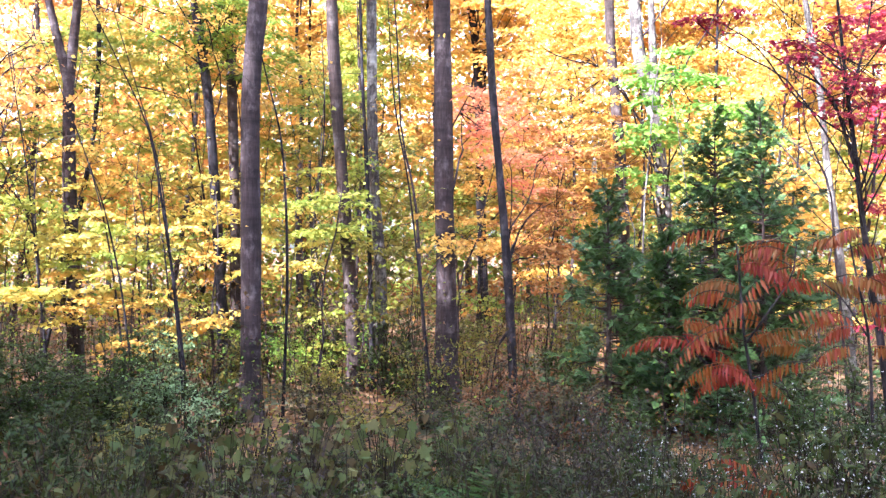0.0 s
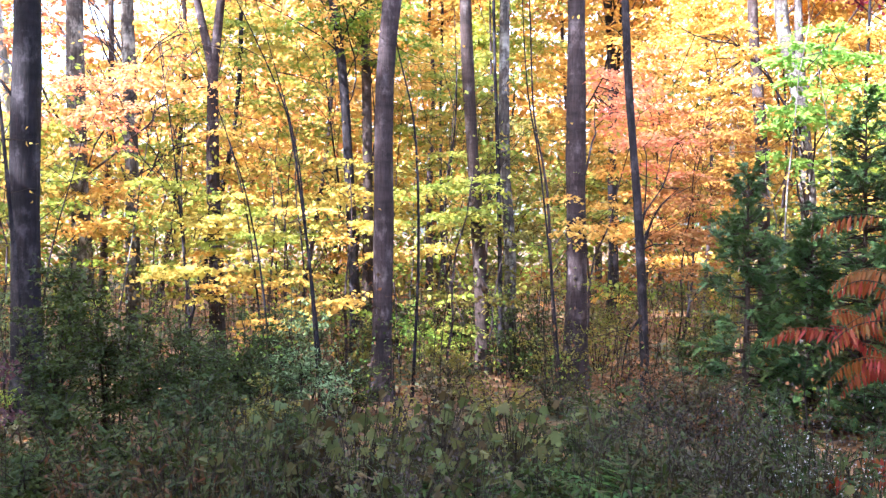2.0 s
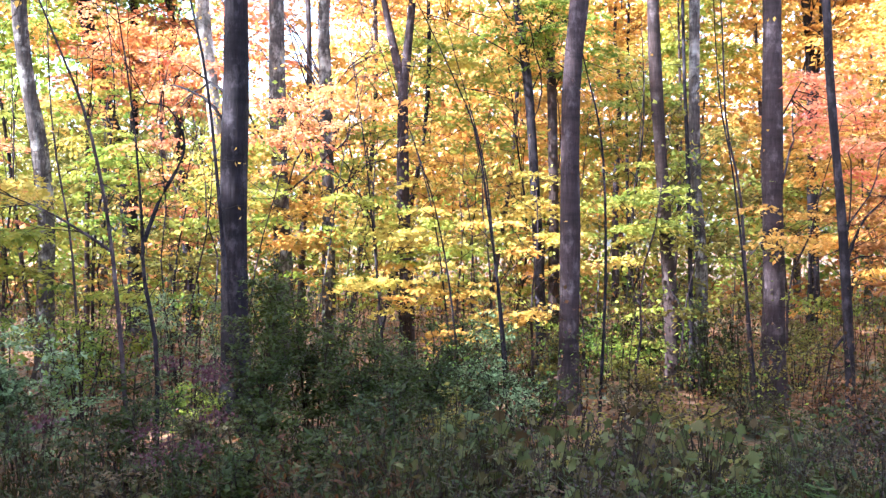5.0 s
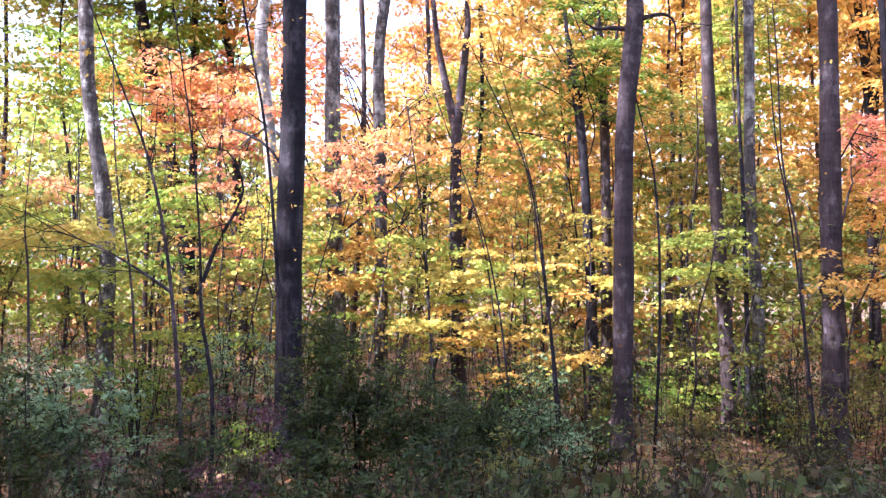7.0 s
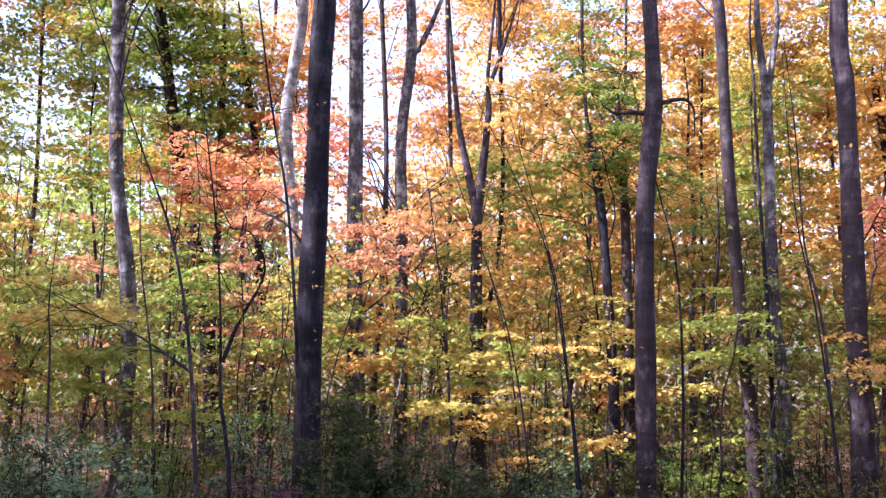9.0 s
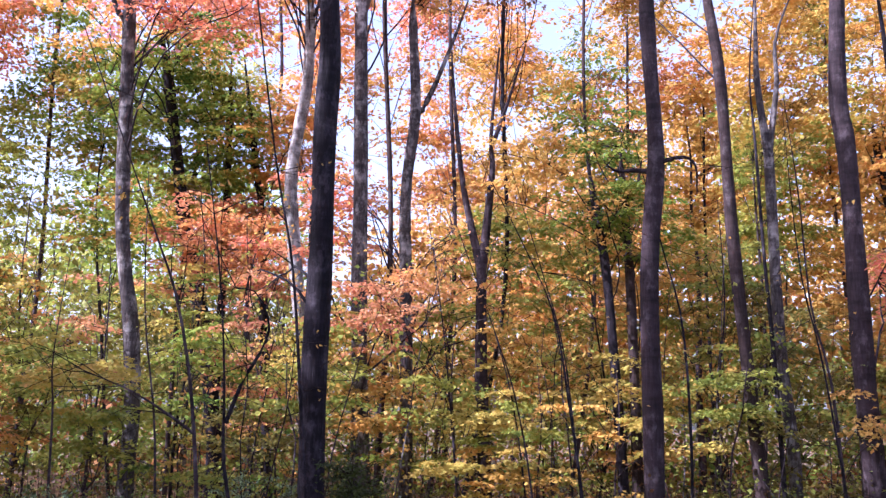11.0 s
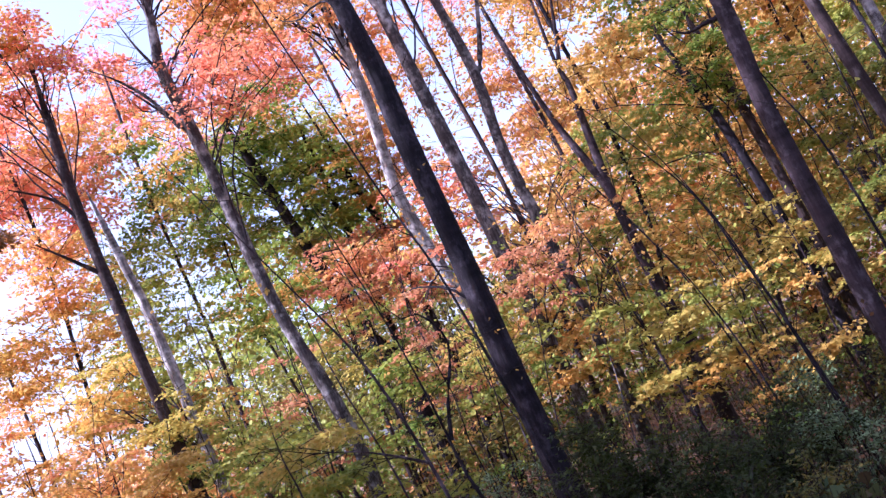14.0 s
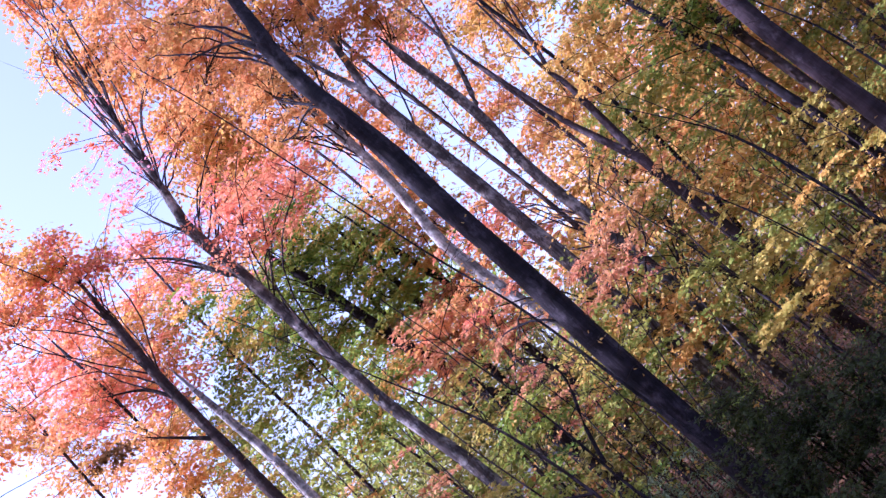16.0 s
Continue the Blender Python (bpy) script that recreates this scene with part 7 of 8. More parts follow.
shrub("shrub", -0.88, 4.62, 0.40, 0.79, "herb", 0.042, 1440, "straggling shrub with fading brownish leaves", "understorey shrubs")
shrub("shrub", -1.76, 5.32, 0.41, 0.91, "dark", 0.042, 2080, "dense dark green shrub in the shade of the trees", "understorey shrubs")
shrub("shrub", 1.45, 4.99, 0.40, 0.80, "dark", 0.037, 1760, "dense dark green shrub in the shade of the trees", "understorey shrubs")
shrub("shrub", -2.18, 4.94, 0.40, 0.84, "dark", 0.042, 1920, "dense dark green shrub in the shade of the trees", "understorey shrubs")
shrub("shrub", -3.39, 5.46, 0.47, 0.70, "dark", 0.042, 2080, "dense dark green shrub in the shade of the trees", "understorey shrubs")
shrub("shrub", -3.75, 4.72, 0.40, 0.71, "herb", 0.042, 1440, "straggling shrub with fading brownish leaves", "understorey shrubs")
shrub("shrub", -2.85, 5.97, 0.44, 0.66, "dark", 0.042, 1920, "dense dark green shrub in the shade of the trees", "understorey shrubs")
shrub("shrub", 0.76, 4.54, 0.40, 0.77, "herb", 0.037, 1280, "straggling shrub with fading brownish leaves", "understorey shrubs")
shrub("shrub", -1.00, 6.55, 0.40, 0.94, "herb", 0.042, 1280, "straggling shrub with fading brownish leaves", "understorey shrubs")
shrub("shrub", -2.30, 16.84, 0.93, 1.4, "green", 0.05, 1400, "leafy green shrub in the understorey", "understorey shrubs")
shrub("shrub", 0.68, 16.99, 0.93, 1.4, "olive", 0.05, 1400, "straggling shrub with olive and yellowing leaves", "understorey shrubs")
shrub("shrub", -4.28, 6.19, 0.46, 0.70, "dark", 0.047, 2016, "dense dark green shrub in the shade of the trees", "understorey shrubs")
shrub("shrub", -1.35, 14.89, 0.91, 1.2, "green", 0.046, 1200, "leafy green shrub in the understorey", "understorey shrubs")
shrub("shrub", -0.20, 12.94, 0.71, 1.2, "olive", 0.046, 1000, "straggling shrub with olive and yellowing leaves", "understorey shrubs")
shrub("shrub", -2.96, 15.68, 0.88, 1.33, "dark", 0.056, 2160, "dense dark green shrub in the shade of the trees", "understorey shrubs")
shrub("shrub", -0.70, 7.19, 0.40, 0.95, "dark", 0.042, 1296, "dense dark green shrub in the shade of the trees", "understorey shrubs")
shrub("shrub", -0.33, 6.62, 0.40, 0.98, "olive", 0.042, 960, "straggling shrub with olive and yellowing leaves", "understorey shrubs")
shrub("shrub", -0.00, 7.02, 0.40, 1.01, "dark", 0.042, 1440, "dense dark green shrub in the shade of the trees", "understorey shrubs")
shrub("shrub", 0.37, 6.81, 0.40, 0.94, "herb", 0.042, 1200, "straggling shrub with fading brownish leaves", "understorey shrubs")
shrub("shrub", -1.47, 7.28, 0.40, 0.95, "olive", 0.042, 720, "straggling shrub with olive and yellowing leaves", "understorey shrubs")
shrub("shrub", -1.62, 11.60, 0.60, 0.60, "herb", 0.047, 1100, "low straggling shrub with fading brownish leaves", "understorey shrubs")
shrub("shrub", -0.95, 10.90, 0.62, 0.62, "olive", 0.047, 1000, "low straggling shrub with olive and yellowing leaves", "understorey shrubs")
shrub("shrub", -0.15, 11.40, 0.60, 0.58, "herb", 0.047, 1100, "low straggling shrub with fading brownish leaves", "understorey shrubs")
shrub("shrub", 1.12, 10.70, 0.60, 0.75, "litter", 0.052, 1500, "low brush with russet dead leaves on the forest floor", "understorey shrubs")
shrub("shrub", 1.62, 11.60, 0.65, 0.80, "litter", 0.052, 1500, "low brush with russet dead leaves on the forest floor", "understorey shrubs")
shrub("shrub", 0.62, 12.20, 0.70, 0.70, "litter", 0.052, 1500, "low brush with russet dead leaves on the forest floor", "understorey shrubs")
shrub("shrub", 1.45, 9.90, 0.50, 0.55, "litter", 0.052, 1500, "low brush with russet dead leaves on the forest floor", "understorey shrubs")
shrub("shrub", -10.30, 9.60, 1.00, 1.70, "green", 0.055, 2600, "leafy green shrub in the understorey", "understorey shrubs")
shrub("shrub", -11.60, 8.60, 1.00, 1.60, "olive", 0.055, 2400, "straggling shrub with olive and yellowing leaves", "understorey shrubs")
shrub("shrub", -8.60, 7.40, 0.80, 1.50, "blue", 0.051, 2600, "shrub with pale grey-green leaves under the trees", "understorey shrubs")
shrub("shrub", -9.20, 11.40, 0.90, 1.50, "green", 0.055, 2200, "leafy green shrub in the understorey", "understorey shrubs")
shrub("shrub", -5.50, 8.10, 0.50, 0.55, "herb", 0.047, 1100, "low straggling shrub with fading brownish leaves", "understorey shrubs")
shrub("shrub", -6.10, 8.70, 0.55, 0.60, "green", 0.047, 1200, "low leafy green shrub in the understorey", "understorey shrubs")
cedar(1.92, 10.83, 0.80, 2.93, "narrow young cedar with dark green scaly sprays")
cedar(3.23, 11.04, 1.3, 3.74, "bushy young cedar with dark green scaly sprays")
cedar(3.86, 11.30, 1.3, 3.9, "young cedar with dark green sprays behind a sumac")
cedar(3.55, 10.3, 1.1, 3.0, "low young cedar with dark green sprays behind a sumac")
cedar(2.63, 10.89, 0.75, 2.34, "low young cedar between two taller ones")


# ---- sumac, herbs and grasses of the verge ----
LEAFLET = (np.array([(0, 0, 0), (-0.10, 0.3, 0.02), (-0.07, 0.7, 0.01), (0, 1, -0.04), (0.07, 0.7, 0.01), (0.10, 0.3, 0.02)]),
           np.array([(0, 5, 4), (0, 4, 3), (0, 3, 2), (0, 2, 1)]))


def shape_of(chunks, material_):
    """A mesh alone, for objects that share it."""
    ob = build("shape", chunks, material_)
    me = ob.data
    bpy.data.objects.remove(ob)
    return me


def frond_form(rng, length):
    """A feathered sumac leaf: an arching rib, and the places of its hanging leaflets."""
    s = np.linspace(0, 1, 8)
    rib = np.stack([0 * s, length * s, length * (0.16 * np.sin(s * 2.4) - 0.36 * s * s)], -1)
    pairs = 13
    u = np.linspace(0.14, 0.98, pairs)
    at = np.stack([np.interp(u, s, rib[:, i]) for i in range(3)], -1)
    stalk = tubes(rib[None], np.linspace(0.0035, 0.0015, 8)[None], 4)
    places, chunks = [], [stalk]
    for sign in (-1, 1):
        size = 0.098 * np.sin(np.pi * (0.15 + 0.75 * u)) * rng.uniform(0.8, 1.2, pairs)
        hang = np.radians(rng.normal(84, 7, pairs))
        tip = unit(np.stack([sign * np.cos(hang), 0.16 + rng.normal(0, 0.10, pairs), -np.sin(hang)], -1))
        side = unit(np.cross(tip, np.array([sign * 1.0, 0.2, 0.6])))
        up = np.cross(side, tip)
        for p, k, x, y, z in zip(at, size, side, tip, up):
            m = Matrix((x * k, y * k, z * k)).transposed().to_4x4()
            m.translation = p
            places.append(m)
            chunks.append((LEAFLET[0] @ np.stack([x, y, z]) * k + p, LEAFLET[1]))
    return shape_of([stalk], BARK["twig"]), places, shape_of(chunks, LEAF["sumac"])


BLADE_SHAPE = shape_of([LEAFLET], LEAF["sumac"])


def sumac(x, y, stems, fronds, label):
    rng = np.random.default_rng(int(abs(x * 57 + y * 13) * 10))
    base = np.array([x, y, ground_z(x, y) - 0.03])
    root = new("sumac_shrub")
    root.location = base
    tagged(root, label, "shrub")
    for line, r in stems:
        p = smooth_line(np.array(line), 12)
        build("stem", [tubes(p[None], np.linspace(r, r * 0.45, 12)[None], 7)], BARK["dark"], root, smooth=True)
    kinds = [frond_form(rng, l) for l in (0.26, 0.32, 0.38, 0.44)]
    order = sorted(range(len(fronds)), key=lambda k: fronds[k][2])
    for n, k in enumerate(order):
        fx, fz, fd, turn, tip = fronds[k]
        rib, places, whole = kinds[int(rng.integers(0, 4))]
        ob = new("frond", rib if n < 11 else whole)
        ob.parent = root
        ob.matrix_basis = pose(fx, fd, fz, tip, rng.uniform(-12, 12), turn)
        for m in places if n < 11 else ():
            leaf = new("leaflet", BLADE_SHAPE)
            leaf.parent = ob
            leaf.matrix_basis = m
    return root


def lobed_leaf_mesh():
    """A broad five-lobed leaf, a little cupped."""
    ring = [(0.0, -0.05), (0.22, -0.12), (0.50, 0.10), (0.38, 0.28), (0.62, 0.56), (0.30, 0.60), (0.0, 1.0), (-0.30, 0.60), (-0.62, 0.56), (-0.38, 0.28), (-0.50, 0.10), (-0.22, -0.12)]
    v = [(0, 0.3, 0)] + [(a, b, 0.24 * abs(a) - 0.20 * b * b) for a, b in ring]
    f = [(0, 1 + i, 1 + (i + 1) % 12) for i in range(12)]
    ob = build("leaf", [(np.array(v, float), np.array(f))], LEAF["broad"])
    me = ob.data
    bpy.data.objects.remove(ob)
    return me


BROAD = lobed_leaf_mesh()


def broadleaf(x, y, wide, high, count, size, label):
    """A bramble-like plant with big lobed leaves on long stalks."""
    rng = np.random.default_rng(int(abs(x * 37 + y * 19) * 10))
    base = np.array([x, y, ground_z(x, y) - 0.02])
    root = new("broadleaf_shrub")
    root.location = base
    tagged(root, label, "plant", "broad-leaved plants on the verge")
    a = rng.uniform(0, 2 * np.pi, count)
    d = wide * np.sqrt(rng.uniform(0, 1, count))
    top = np.stack([d * np.cos(a), d * np.sin(a), high * rng.uniform(0.45, 1.0, count) * (1 - 0.35 * (d / wide) ** 2)], -1)
    t = np.linspace(0, 1, 5)[None, :, None]
    lines = top[:, None] * t * np.array([1, 1, 0]) * t + top[:, None] * t * np.array([0, 0, 1.0])
    tagged(build("stalk_growth", [tubes(lines, np.tile(np.linspace(0.0038, 0.002, 5), (count, 1)), 3)], BARK["twig"], root), kind="stuff")
    for p in top:
        ob = new("leaf", BROAD)
        ob.parent = root
        ob.matrix_basis = pose(*p, rng.normal(-48, 26), rng.normal(0, 26), rng.uniform(0, 360)) @ Matrix.Scale(size * rng.uniform(0.45, 1.05), 4)
    return root


def plain_material(name, colours, rough=0.7):
    return leaf_material(name, colours, 0.25, 0.15, 0.3)


PLUME = plain_material("seed_plumes", ((0.024, 0.016, 0.015), (0.046, 0.033, 0.031), (0.075, 0.058, 0.056)))
PETAL = plain_material("white_asters", ((0.28, 0.27, 0.28), (0.38, 0.36, 0.37), (0.20, 0.18, 0.20)))
BLADE = plain_material("verge_grass", ((0.015, 0.027, 0.007), (0.028, 0.045, 0.010), (0.046, 0.050, 0.014), (0.042, 0.028, 0.012), (0.020, 0.037, 0.009)))
MAUVE = plain_material("faded_flower_heads", ((0.06, 0.025, 0.032), (0.10, 0.045, 0.055), (0.08, 0.04, 0.035)))


def weeds(name, x, y, wide, deep, count, high, head, label):
    """A patch of tall weeds: leafy stems that end in plumes or flowers."""
    rng = np.random.default_rng(int(abs(x * 71 + y * 29) * 10))
    base = np.array([x, y, ground_z(x, y)])
    root = new(name)
    root.location = base
    tagged(root, label, "plants", kind="stuff")
    px, py = x + rng.normal(0, wide * 0.5, count), y + rng.normal(0, deep * 0.5, count)
    foot = np.stack([px, py, ground_z(px, py)], -1)
    h = high * rng.uniform(0.6, 1.3, count)
    lean = rng.normal(0, 0.16, (count, 2)) * h[:, None]
    t = np.linspace(0, 1, 5)[None, :, None]
    top = np.concatenate([lean, h[:, None]], 1)
    lines = foot[:, None] + top[:, None] * t * np.array([0, 0, 1.0]) + top[:, None] * t * t * np.array([1, 1, 0])
    build("stems", [tubes(lines, np.tile(np.linspace(0.0035, 0.0015, 5), (count, 1)), 3)], BARK["twig"], root, base)
    s = rng.uniform(0.15, 0.95, (count, 30, 1))
    pts = foot[:, None] + top[:, None] * s * np.array([0, 0, 1.0]) + top[:, None] * s * s * np.array([1, 1, 0])
    build("foliage", [leaves(rng, pts.reshape(-1, 3) + rng.normal(0, 0.03, (count * 30, 3)), 0.056, NARROW, 25, 35)], LEAF["russet"] if head == "russet" else BLADE, root, base)
    if head == "plume":
        k = 46
        s = rng.uniform(0.78, 1.04, (count, k, 1))
        pts = foot[:, None] + top[:, None] * s * np.array([0, 0, 1.0]) + top[:, None] * s * s * np.array([1, 1, 0]) + rng.normal(0, 0.035, (count, k, 3))
        build("plumes", [leaves(rng, pts.reshape(-1, 3), 0.016, KITE, 0, 60)], PLUME, root, base)
    elif head == "aster":
        k = 8
        s = rng.uniform(0.72, 1.05, (count, k, 1))
        pts = foot[:, None] + top[:, None] * s * np.array([0, 0, 1.0]) + top[:, None] * s * s * np.array([1, 1, 0]) + rng.normal(0, 0.05, (count, k, 3))
        build("flowers", [leaves(rng, pts.reshape(-1, 3), 0.012, KITE, 0, 60)], PETAL, root, base)
    elif head == "mauve":
        k = 90
        pts = lines[:, -1][:, None] + rng.normal(0, 1, (count, k, 3)) * np.array([0.06, 0.06, 0.025])
        build("flower_heads", [leaves(rng, pts.reshape(-1, 3), 0.03, KITE, 0, 60)], MAUVE, root, base)
    return root


def fern(x, y, high, label):
    """Arching fronds from one crown, each with two rows of narrow leaflets."""
    rng = np.random.default_rng(int(abs(x * 43 + y * 17) * 10))
    root = new("fern")
    root.location = (x, y, ground_z(x, y))
    tagged(root, label, "fern", "ferns on the verge")
    for k in range(11):
        length = high * rng.uniform(0.8, 1.25)
        s = np.linspace(0, 1, 8)
        rib = np.stack([0 * s, length * 0.75 * s ** 1.3, length * (1.05 * s - 0.45 * s * s)], -1)
        u = np.linspace(0.2, 0.98, 20)
        at = np.stack([np.interp(u, s, rib[:, i]) for i in range(3)], -1)
        chunks = [tubes(rib[None], np.linspace(0.003, 0.001, 8)[None], 4)]
        for sign in (-1, 1):
            for p, v in zip(at, u):
                size = length * 0.24 * (1.05 - v) ** 0.7 * rng.uniform(0.85, 1.1)
                tip = unit(np.array([sign, 0.35, -0.15 + rng.normal(0, 0.08)]))
                side = unit(np.cross(tip, np.array([0, 0.3, 1.0])))
                chunks.append((LEAFLET[0] * np.array([1.5, 1, 1]) @ np.stack([side, tip, np.cross(side, tip)]) * size + p, LEAFLET[1]))
        ob = build("frond", chunks, LEAF["fern"], root)
        ob.matrix_basis = pose(0, 0, 0, rng.normal(0, 8), rng.normal(0, 8), k * 360 / 11 + rng.normal(0, 14))
    return root


def grass():
    rng = np.random.default_rng(21)
    n = 24000
    r = 9.5 * rng.uniform(0, 1, n) ** 0.6
    b = np.radians(rng.uniform(-180, 180, n))
    front = np.abs(((np.degrees(b) - 16 + 180) % 360) - 180) < 56
    keep = front | (rng.uniform(0, 1, n) < 0.45)
    r, b = r[keep], b[keep]
    x, y = -r * np.sin(b), r * np.cos(b)
    foot = np.stack([x, y, ground_z(x, y) - 0.01], -1)
    tall = np.clip(0.10 + 0.07 * r, 0.1, 0.34)
    groups = [leaves(rng, foot[m], s, (NARROW[0] * np.array([0.22, 1, 1]), NARROW[1]), -68, 16) for s, m in ((0.16, tall < 0.22), (0.32, tall >= 0.22))]
    ob = build("verge_grass", groups, BLADE)
    tagged(ob, "rough green and straw coloured grass on the shaded verge", "grass", kind="stuff")


grass()

sumac(1.95, 5.67, [([(0.00, 0.00, 0.65), (-0.05, 0.02, 1.10), (-0.10, 0.03, 1.44), (-0.12, 0.04, 1.72), (-0.14, 0.05, 2.00)], 0.012), ([(-0.10, 0.03, 1.37), (-0.00, -0.11, 1.59), (0.12, -0.15, 1.80), (0.15, -0.16, 2.00)], 0.007), ([(-0.06, 0.02, 1.13), (-0.29, 0.20, 1.25), (-0.42, 0.23, 1.42)], 0.007), ([(-0.06, 0.02, 1.17), (0.21, -0.08, 1.28), (0.27, -0.10, 1.32)], 0.006)],
      [(-0.13, 1.90, 0.10, -118, -10), (-0.11, 1.87, 0.06, -141, -6), (-0.07, 1.72, 0.11, 108, 13), (-0.19, 1.49, -0.10, 84, -20), (-0.18, 1.27, -0.02, 59, -17),
       (0.15, 1.86, -0.08, 52, 13), (0.14, 2.00, -0.07, 46, -7), (-0.03, 1.65, -0.15, 102, -10), (-0.42, 1.42, 0.27, -135, -14), (-0.24, 1.32, 0.30, 71, 14),
       (-0.19, 1.18, 0.01, -78, -10), (-0.42, 1.50, 0.33, -132, 0), (0.29, 1.36, 0.05, 73, 4), (-0.20, 2.06, -0.10, 58, 1), (0.01, 1.84, 0.08, -75, -10)] + [
       (-0.24, 1.70, -0.13, 71, -1), (-0.10, 1.43, 0.02, -95, 6), (-0.06, 1.21, 0.09, 54, -14), (0.18, 1.86, -0.06, 81, -26), (0.22, 1.97, 0.02, 75, 10),
       (-0.06, 1.53, -0.10, 81, -6), (-0.38, 1.36, 0.31, 59, 1), (-0.23, 1.25, 0.24, -144, -16), (-0.31, 1.22, 0.10, -148, 4), (-0.46, 1.46, 0.25, -143, 6),
       (0.24, 1.29, -0.15, 86, -12), (-0.13, 1.98, 0.03, -102, -13), (-0.14, 1.74, 0.04, 101, 1), (-0.24, 1.67, 0.11, -119, -25), (-0.06, 1.40, -0.03, -71, 15)] + [
       (-0.13, 1.23, 0.06, 42, -24), (0.02, 1.72, -0.03, -90, 12), (0.12, 1.95, -0.06, 85, 8), (0.07, 1.54, -0.09, -109, 12), (-0.31, 1.48, 0.30, -139, -14),
       (-0.37, 1.34, 0.23, -133, -14)], "staghorn sumac with drooping red and orange feathered leaves")
sumac(2.69, 5.81, [([(0.00, 0.00, 0.92), (-0.02, 0.01, 1.48), (-0.09, 0.04, 1.90), (-0.12, 0.05, 2.08)], 0.011), ([(-0.02, 0.01, 1.48), (-0.16, 0.07, 1.72), (-0.27, 0.12, 1.83)], 0.007)],
      [(-0.05, 2.17, 0.01, 79, -12), (-0.01, 1.85, 0.05, -76, 15), (0.03, 1.61, 0.10, -143, -8), (-0.22, 1.86, 0.03, -136, -3), (-0.12, 1.43, -0.02, 72, -13),
       (-0.14, 1.65, 0.05, 103, -14), (-0.15, 2.02, 0.07, -80, 10), (-0.04, 1.84, 0.17, -137, -8), (-0.06, 1.54, 0.12, 37, -15), (-0.30, 1.83, 0.18, -108, -3),
       (0.03, 1.41, 0.11, -92, -7), (-0.15, 1.68, 0.02, -144, 0), (-0.10, 2.09, 0.09, 50, 7), (-0.05, 1.94, -0.01, -133, 8), (-0.06, 1.64, 0.05, -87, 14)] + [
       (-0.21, 1.78, 0.18, -82, 5)], "sumac with crimson feathered leaves at the edge of the wood")
sumac(1.34, 4.82, [([(0.00, 0.00, 0.61), (0.00, 0.00, 0.73), (-0.01, 0.00, 0.77)], 0.006)],
      [(0.01, 0.78, 0.05, -123, 12), (0.23, 0.72, -0.14, -104, -23), (0.09, 0.69, -0.00, 60, 4), (0.30, 0.70, -0.08, 114, 15)], "low sumac sprout with orange feathered leaves")
broadleaf(-1.09, 4.67, 0.29, 1.12, 110, 0.083, "low plant with broad lobed yellowing green leaves")
broadleaf(-1.39, 4.70, 0.25, 1.06, 65, 0.080, "low plant with broad lobed dull green leaves")
broadleaf(-1.57, 4.43, 0.26, 0.94, 49, 0.072, "low plant with broad lobed brownish leaves")
broadleaf(-0.76, 5.14, 0.35, 1.08, 110, 0.083, "low plant with broad lobed yellowing green leaves")
broadleaf(-0.35, 5.49, 0.33, 1.07, 88, 0.080, "low plant with broad lobed dull green leaves")
broadleaf(0.05, 5.30, 0.26, 0.93, 43, 0.072, "low plant with broad lobed dull green leaves")
broadleaf(-0.76, 4.13, 0.28, 0.96, 88, 0.072, "low plant with broad lobed dull green leaves")
broadleaf(-0.47, 4.47, 0.25, 0.95, 65, 0.072, "low plant with broad lobed brownish leaves")
broadleaf(1.44, 4.58, 0.32, 1.02, 65, 0.066, "low plant with broad lobed dull green leaves")
broadleaf(1.76, 4.68, 0.27, 1.10, 54, 0.066, "low plant with broad lobed yellowing green leaves")
broadleaf(1.92, 4.40, 0.26, 1.08, 54, 0.059, "low plant with broad lobed dull green leaves")
broadleaf(1.15, 4.25, 0.21, 0.84, 37, 0.055, "low plant with broad lobed yellowing green leaves")
broadleaf(-1.77, 4.25, 0.34, 0.83, 43, 0.067, "low plant with broad lobed brownish leaves")
broadleaf(-2.17, 4.73, 0.35, 0.94, 31, 0.052, "low plant with broad lobed brownish leaves")
broadleaf(-3.07, 3.98, 0.33, 0.70, 36, 0.055, "low plant with broad lobed dull green leaves")
broadleaf(-1.82, 4.46, 0.29, 0.69, 49, 0.076, "low plant with broad lobed yellowing green leaves")
broadleaf(-1.45, 5.78, 0.37, 0.92, 46, 0.095, "low plant with broad lobed yellowing green leaves")
broadleaf(-1.20, 6.14, 0.38, 1.01, 46, 0.095, "low plant with broad lobed dull green leaves")
broadleaf(-0.80, 5.90, 0.37, 0.99, 46, 0.095, "low plant with broad lobed yellowing green leaves")
broadleaf(-0.51, 6.43, 0.40, 1.03, 46, 0.095, "low plant with broad lobed dull green leaves")
broadleaf(-0.12, 6.14, 0.38, 1.03, 46, 0.095, "low plant with broad lobed yellowing green leaves")
broadleaf(0.15, 5.94, 0.37, 1.06, 46, 0.095, "low plant with broad lobed dull green leaves")
broadleaf(-1.71, 5.29, 0.34, 0.83, 46, 0.095, "low plant with broad lobed dull green leaves")
weeds("weed_patch", -1.77, 4.06, 0.21, 0.50, 26, 0.78, "russet", "reddish brown withering herbs on the verge")
weeds("weed_patch", -2.24, 4.04, 0.25, 0.50, 26, 0.72, "russet", "reddish brown withering herbs on the verge")
weeds("weed_patch", 0.82, 5.74, 0.39, 0.80, 40, 0.82, "leaf", "leafy green weeds on the verge")
weeds("weed_patch", 0.47, 4.98, 0.33, 0.80, 50, 0.82, "plume", "tall weeds with greyish purple seed plumes")
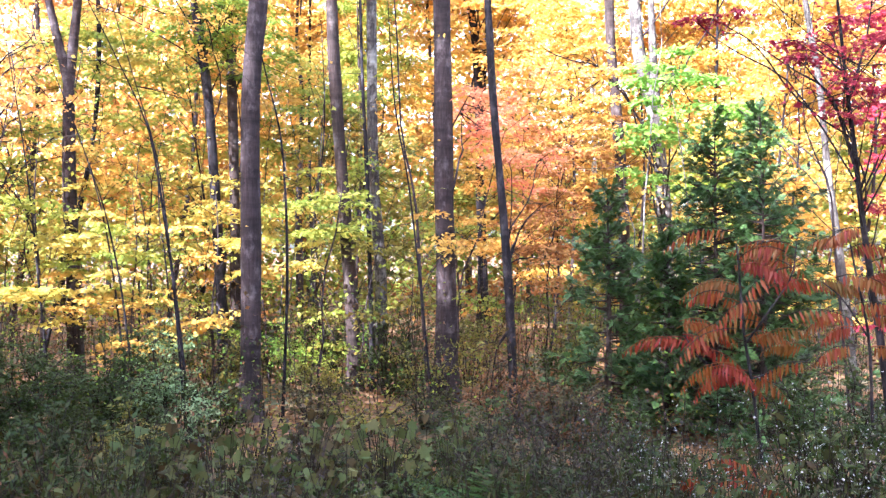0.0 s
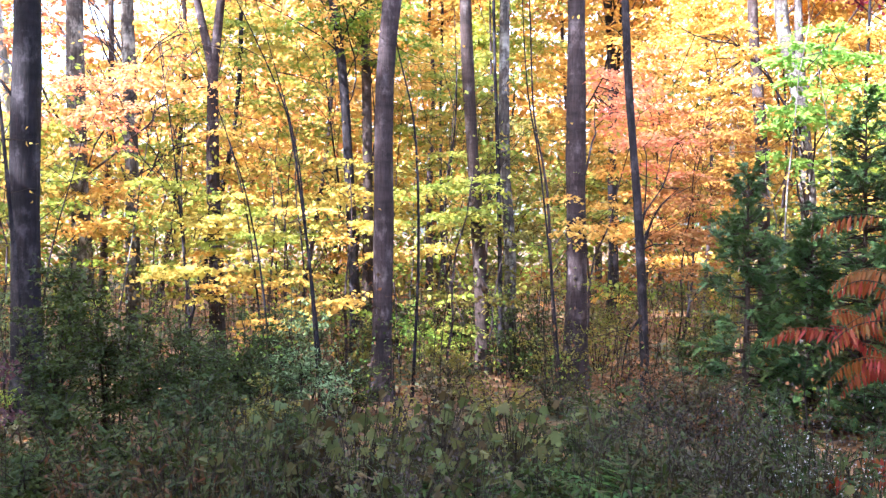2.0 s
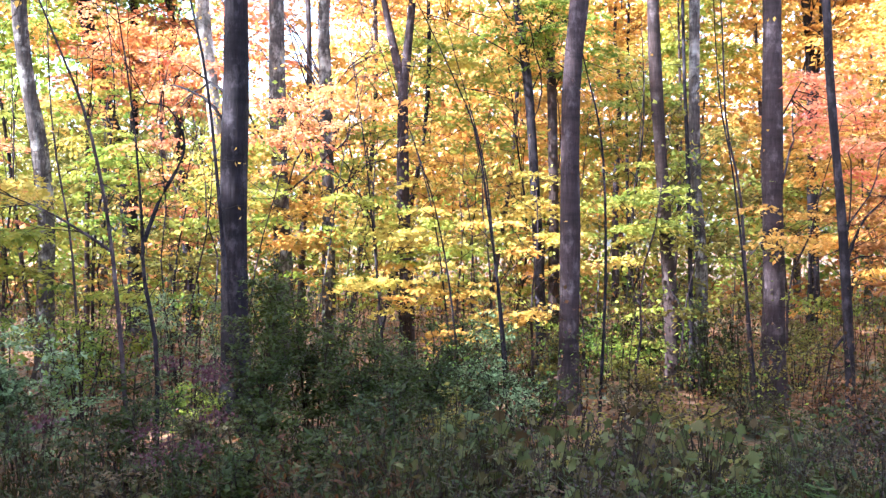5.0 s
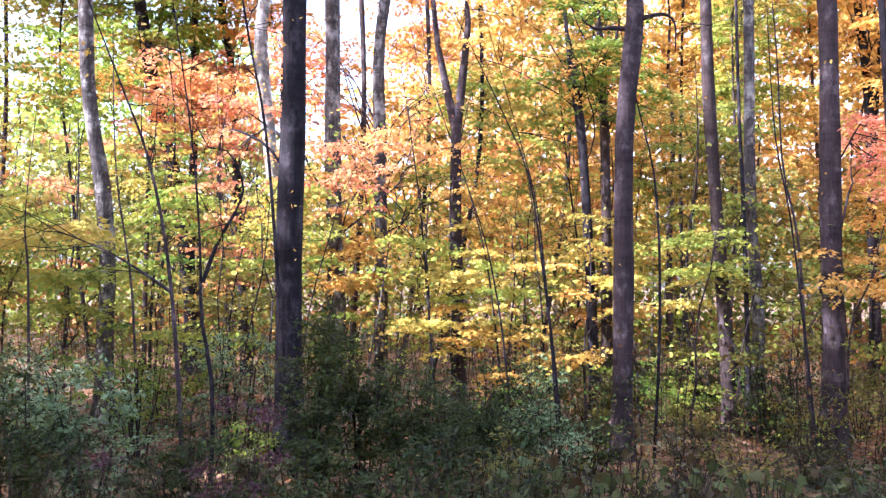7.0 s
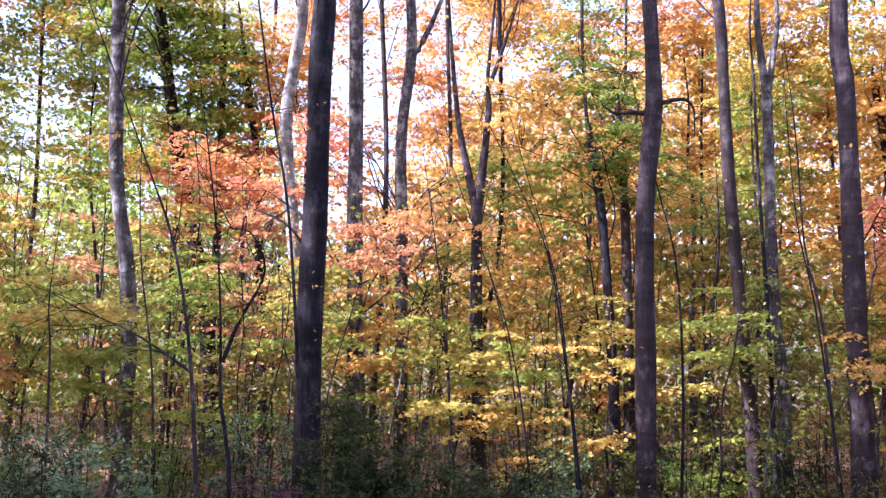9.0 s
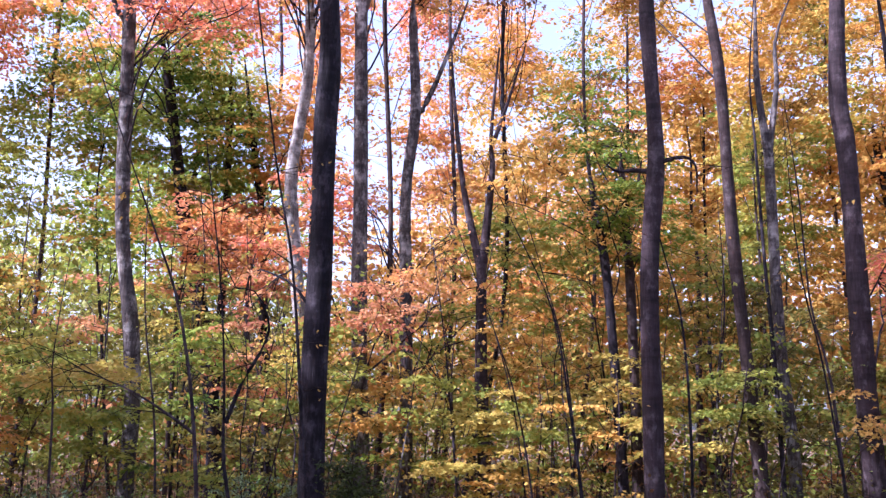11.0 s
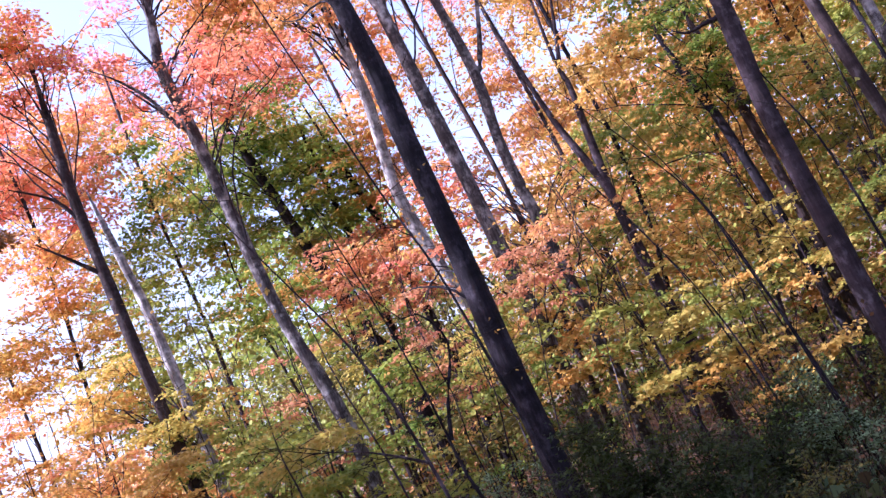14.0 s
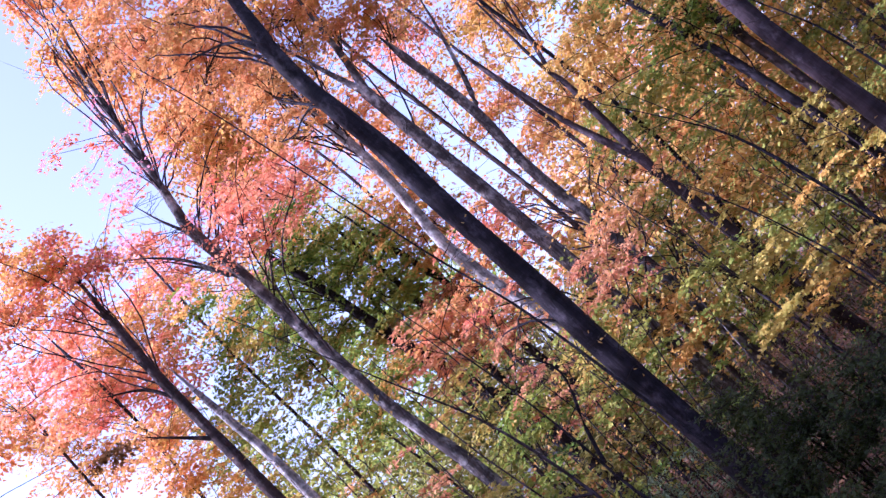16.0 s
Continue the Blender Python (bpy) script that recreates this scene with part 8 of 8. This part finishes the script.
weeds("weed_patch", 0.83, 4.93, 0.33, 0.80, 46, 0.85, "plume", "tall weeds with greyish seed plumes")
weeds("aster_patch", 1.71, 4.27, 0.42, 0.80, 80, 0.93, "aster", "tall leafy asters with tiny white flowers")
weeds("aster_patch", 1.08, 4.47, 0.34, 0.70, 60, 0.84, "aster", "leafy asters with tiny white flowers")
weeds("weed_patch", 0.17, 4.30, 0.31, 0.60, 36, 0.81, "leaf", "leafy green weeds on the verge")
weeds("weed_patch", -1.47, 4.15, 0.40, 0.70, 60, 0.81, "leaf", "leafy green weeds on the verge")
weeds("wild_flowers", -3.75, 5.29, 0.51, 0.80, 9, 0.91, "mauve", "tall stalks with faded mauve flower heads")
weeds("weed_patch", -1.93, 5.64, 0.73, 0.90, 90, 0.80, "leaf", "leafy green weeds on the verge")
weeds("weed_patch", -4.16, 4.32, 0.73, 0.90, 90, 0.84, "leaf", "leafy green weeds on the verge")
weeds("weed_patch", -0.69, 3.74, 0.37, 0.40, 26, 0.78, "plume", "low weeds with brownish seed plumes")
fern(0.30, 4.45, 0.86, "green fern with arching fronds on the shaded verge")
fern(0.22, 4.75, 0.92, "green fern with arching fronds on the shaded verge")
fern(0.52, 4.60, 0.84, "green fern with arching fronds on the shaded verge")
fern(-0.22, 4.72, 0.92, "green fern with arching fronds on the shaded verge")
fern(0.42, 4.15, 0.78, "green fern with arching fronds on the shaded verge")
fern(-0.29, 4.32, 0.89, "green fern with arching fronds on the shaded verge")
fern(-0.08, 4.53, 0.91, "green fern with arching fronds on the shaded verge")
fern(-0.44, 4.01, 0.81, "green fern with arching fronds on the shaded verge")
fern(0.08, 4.23, 0.82, "green fern with arching fronds on the shaded verge")
fern(-0.17, 3.93, 0.80, "green fern with arching fronds on the shaded verge")


# ---- unseen tall trees added behind the camera and at both sides to shade the verge ----
def unseen_shade_trees():
    rng = np.random.default_rng(31)
    spots = [(-15 + rng.normal(0, 0.4), y, rng.uniform(23, 25)) for y in np.arange(-14, 2, 2.6)]
    spots += [(-20 + rng.normal(0, 0.7), y, rng.uniform(20, 23)) for y in np.arange(-16, -4, 4.5)]
    spots += [(x, -12 + rng.normal(0, 0.8), rng.uniform(15, 18)) for x in np.arange(-11, 14, 3.4)]
    spots += [(13, 1, 14), (12, 6, 13), (14, -5, 15)]
    for x, y, height in spots:
        # low at the front end to let sun into the wood; denser boughs sunward
        height = 13.0 if y > 0 and x < -14 else height
        boughs = [(("gold", "orange", "ygreen", "green", "orangegold")[int(rng.integers(0, 5))], x + rng.normal(0, 0.7), y + rng.normal(0, 0.7), z, 2.1, 1.4, 2.1, 16 if x < -12 else 11, 1.0, 0.52)
                  for z in np.arange(3.0, height, 2.2)]
        forks = [(0.022, [(x, y, 5.2), (x + 3, y + 1.2, 6.2), (x + 6, y + 2.2, 5.8), (-7.0, 4.3, 4.95)])] if y > 0 and x < -14 else ()
        if forks:
            boughs.append(("rust", -6.85, 4.25, 4.75, 0.12, 0.06, 0.08, 3, 0.24, 0.05))
        tree("maple_tree", [(x, y, 0), (x + 0.2, y, height * 0.5), (x, y + 0.3, height)], 0.36, "grey", boughs, "tall leafy autumn maple added out of view to shade the verge", group="trees round the verge", forks=forks)


unseen_shade_trees()
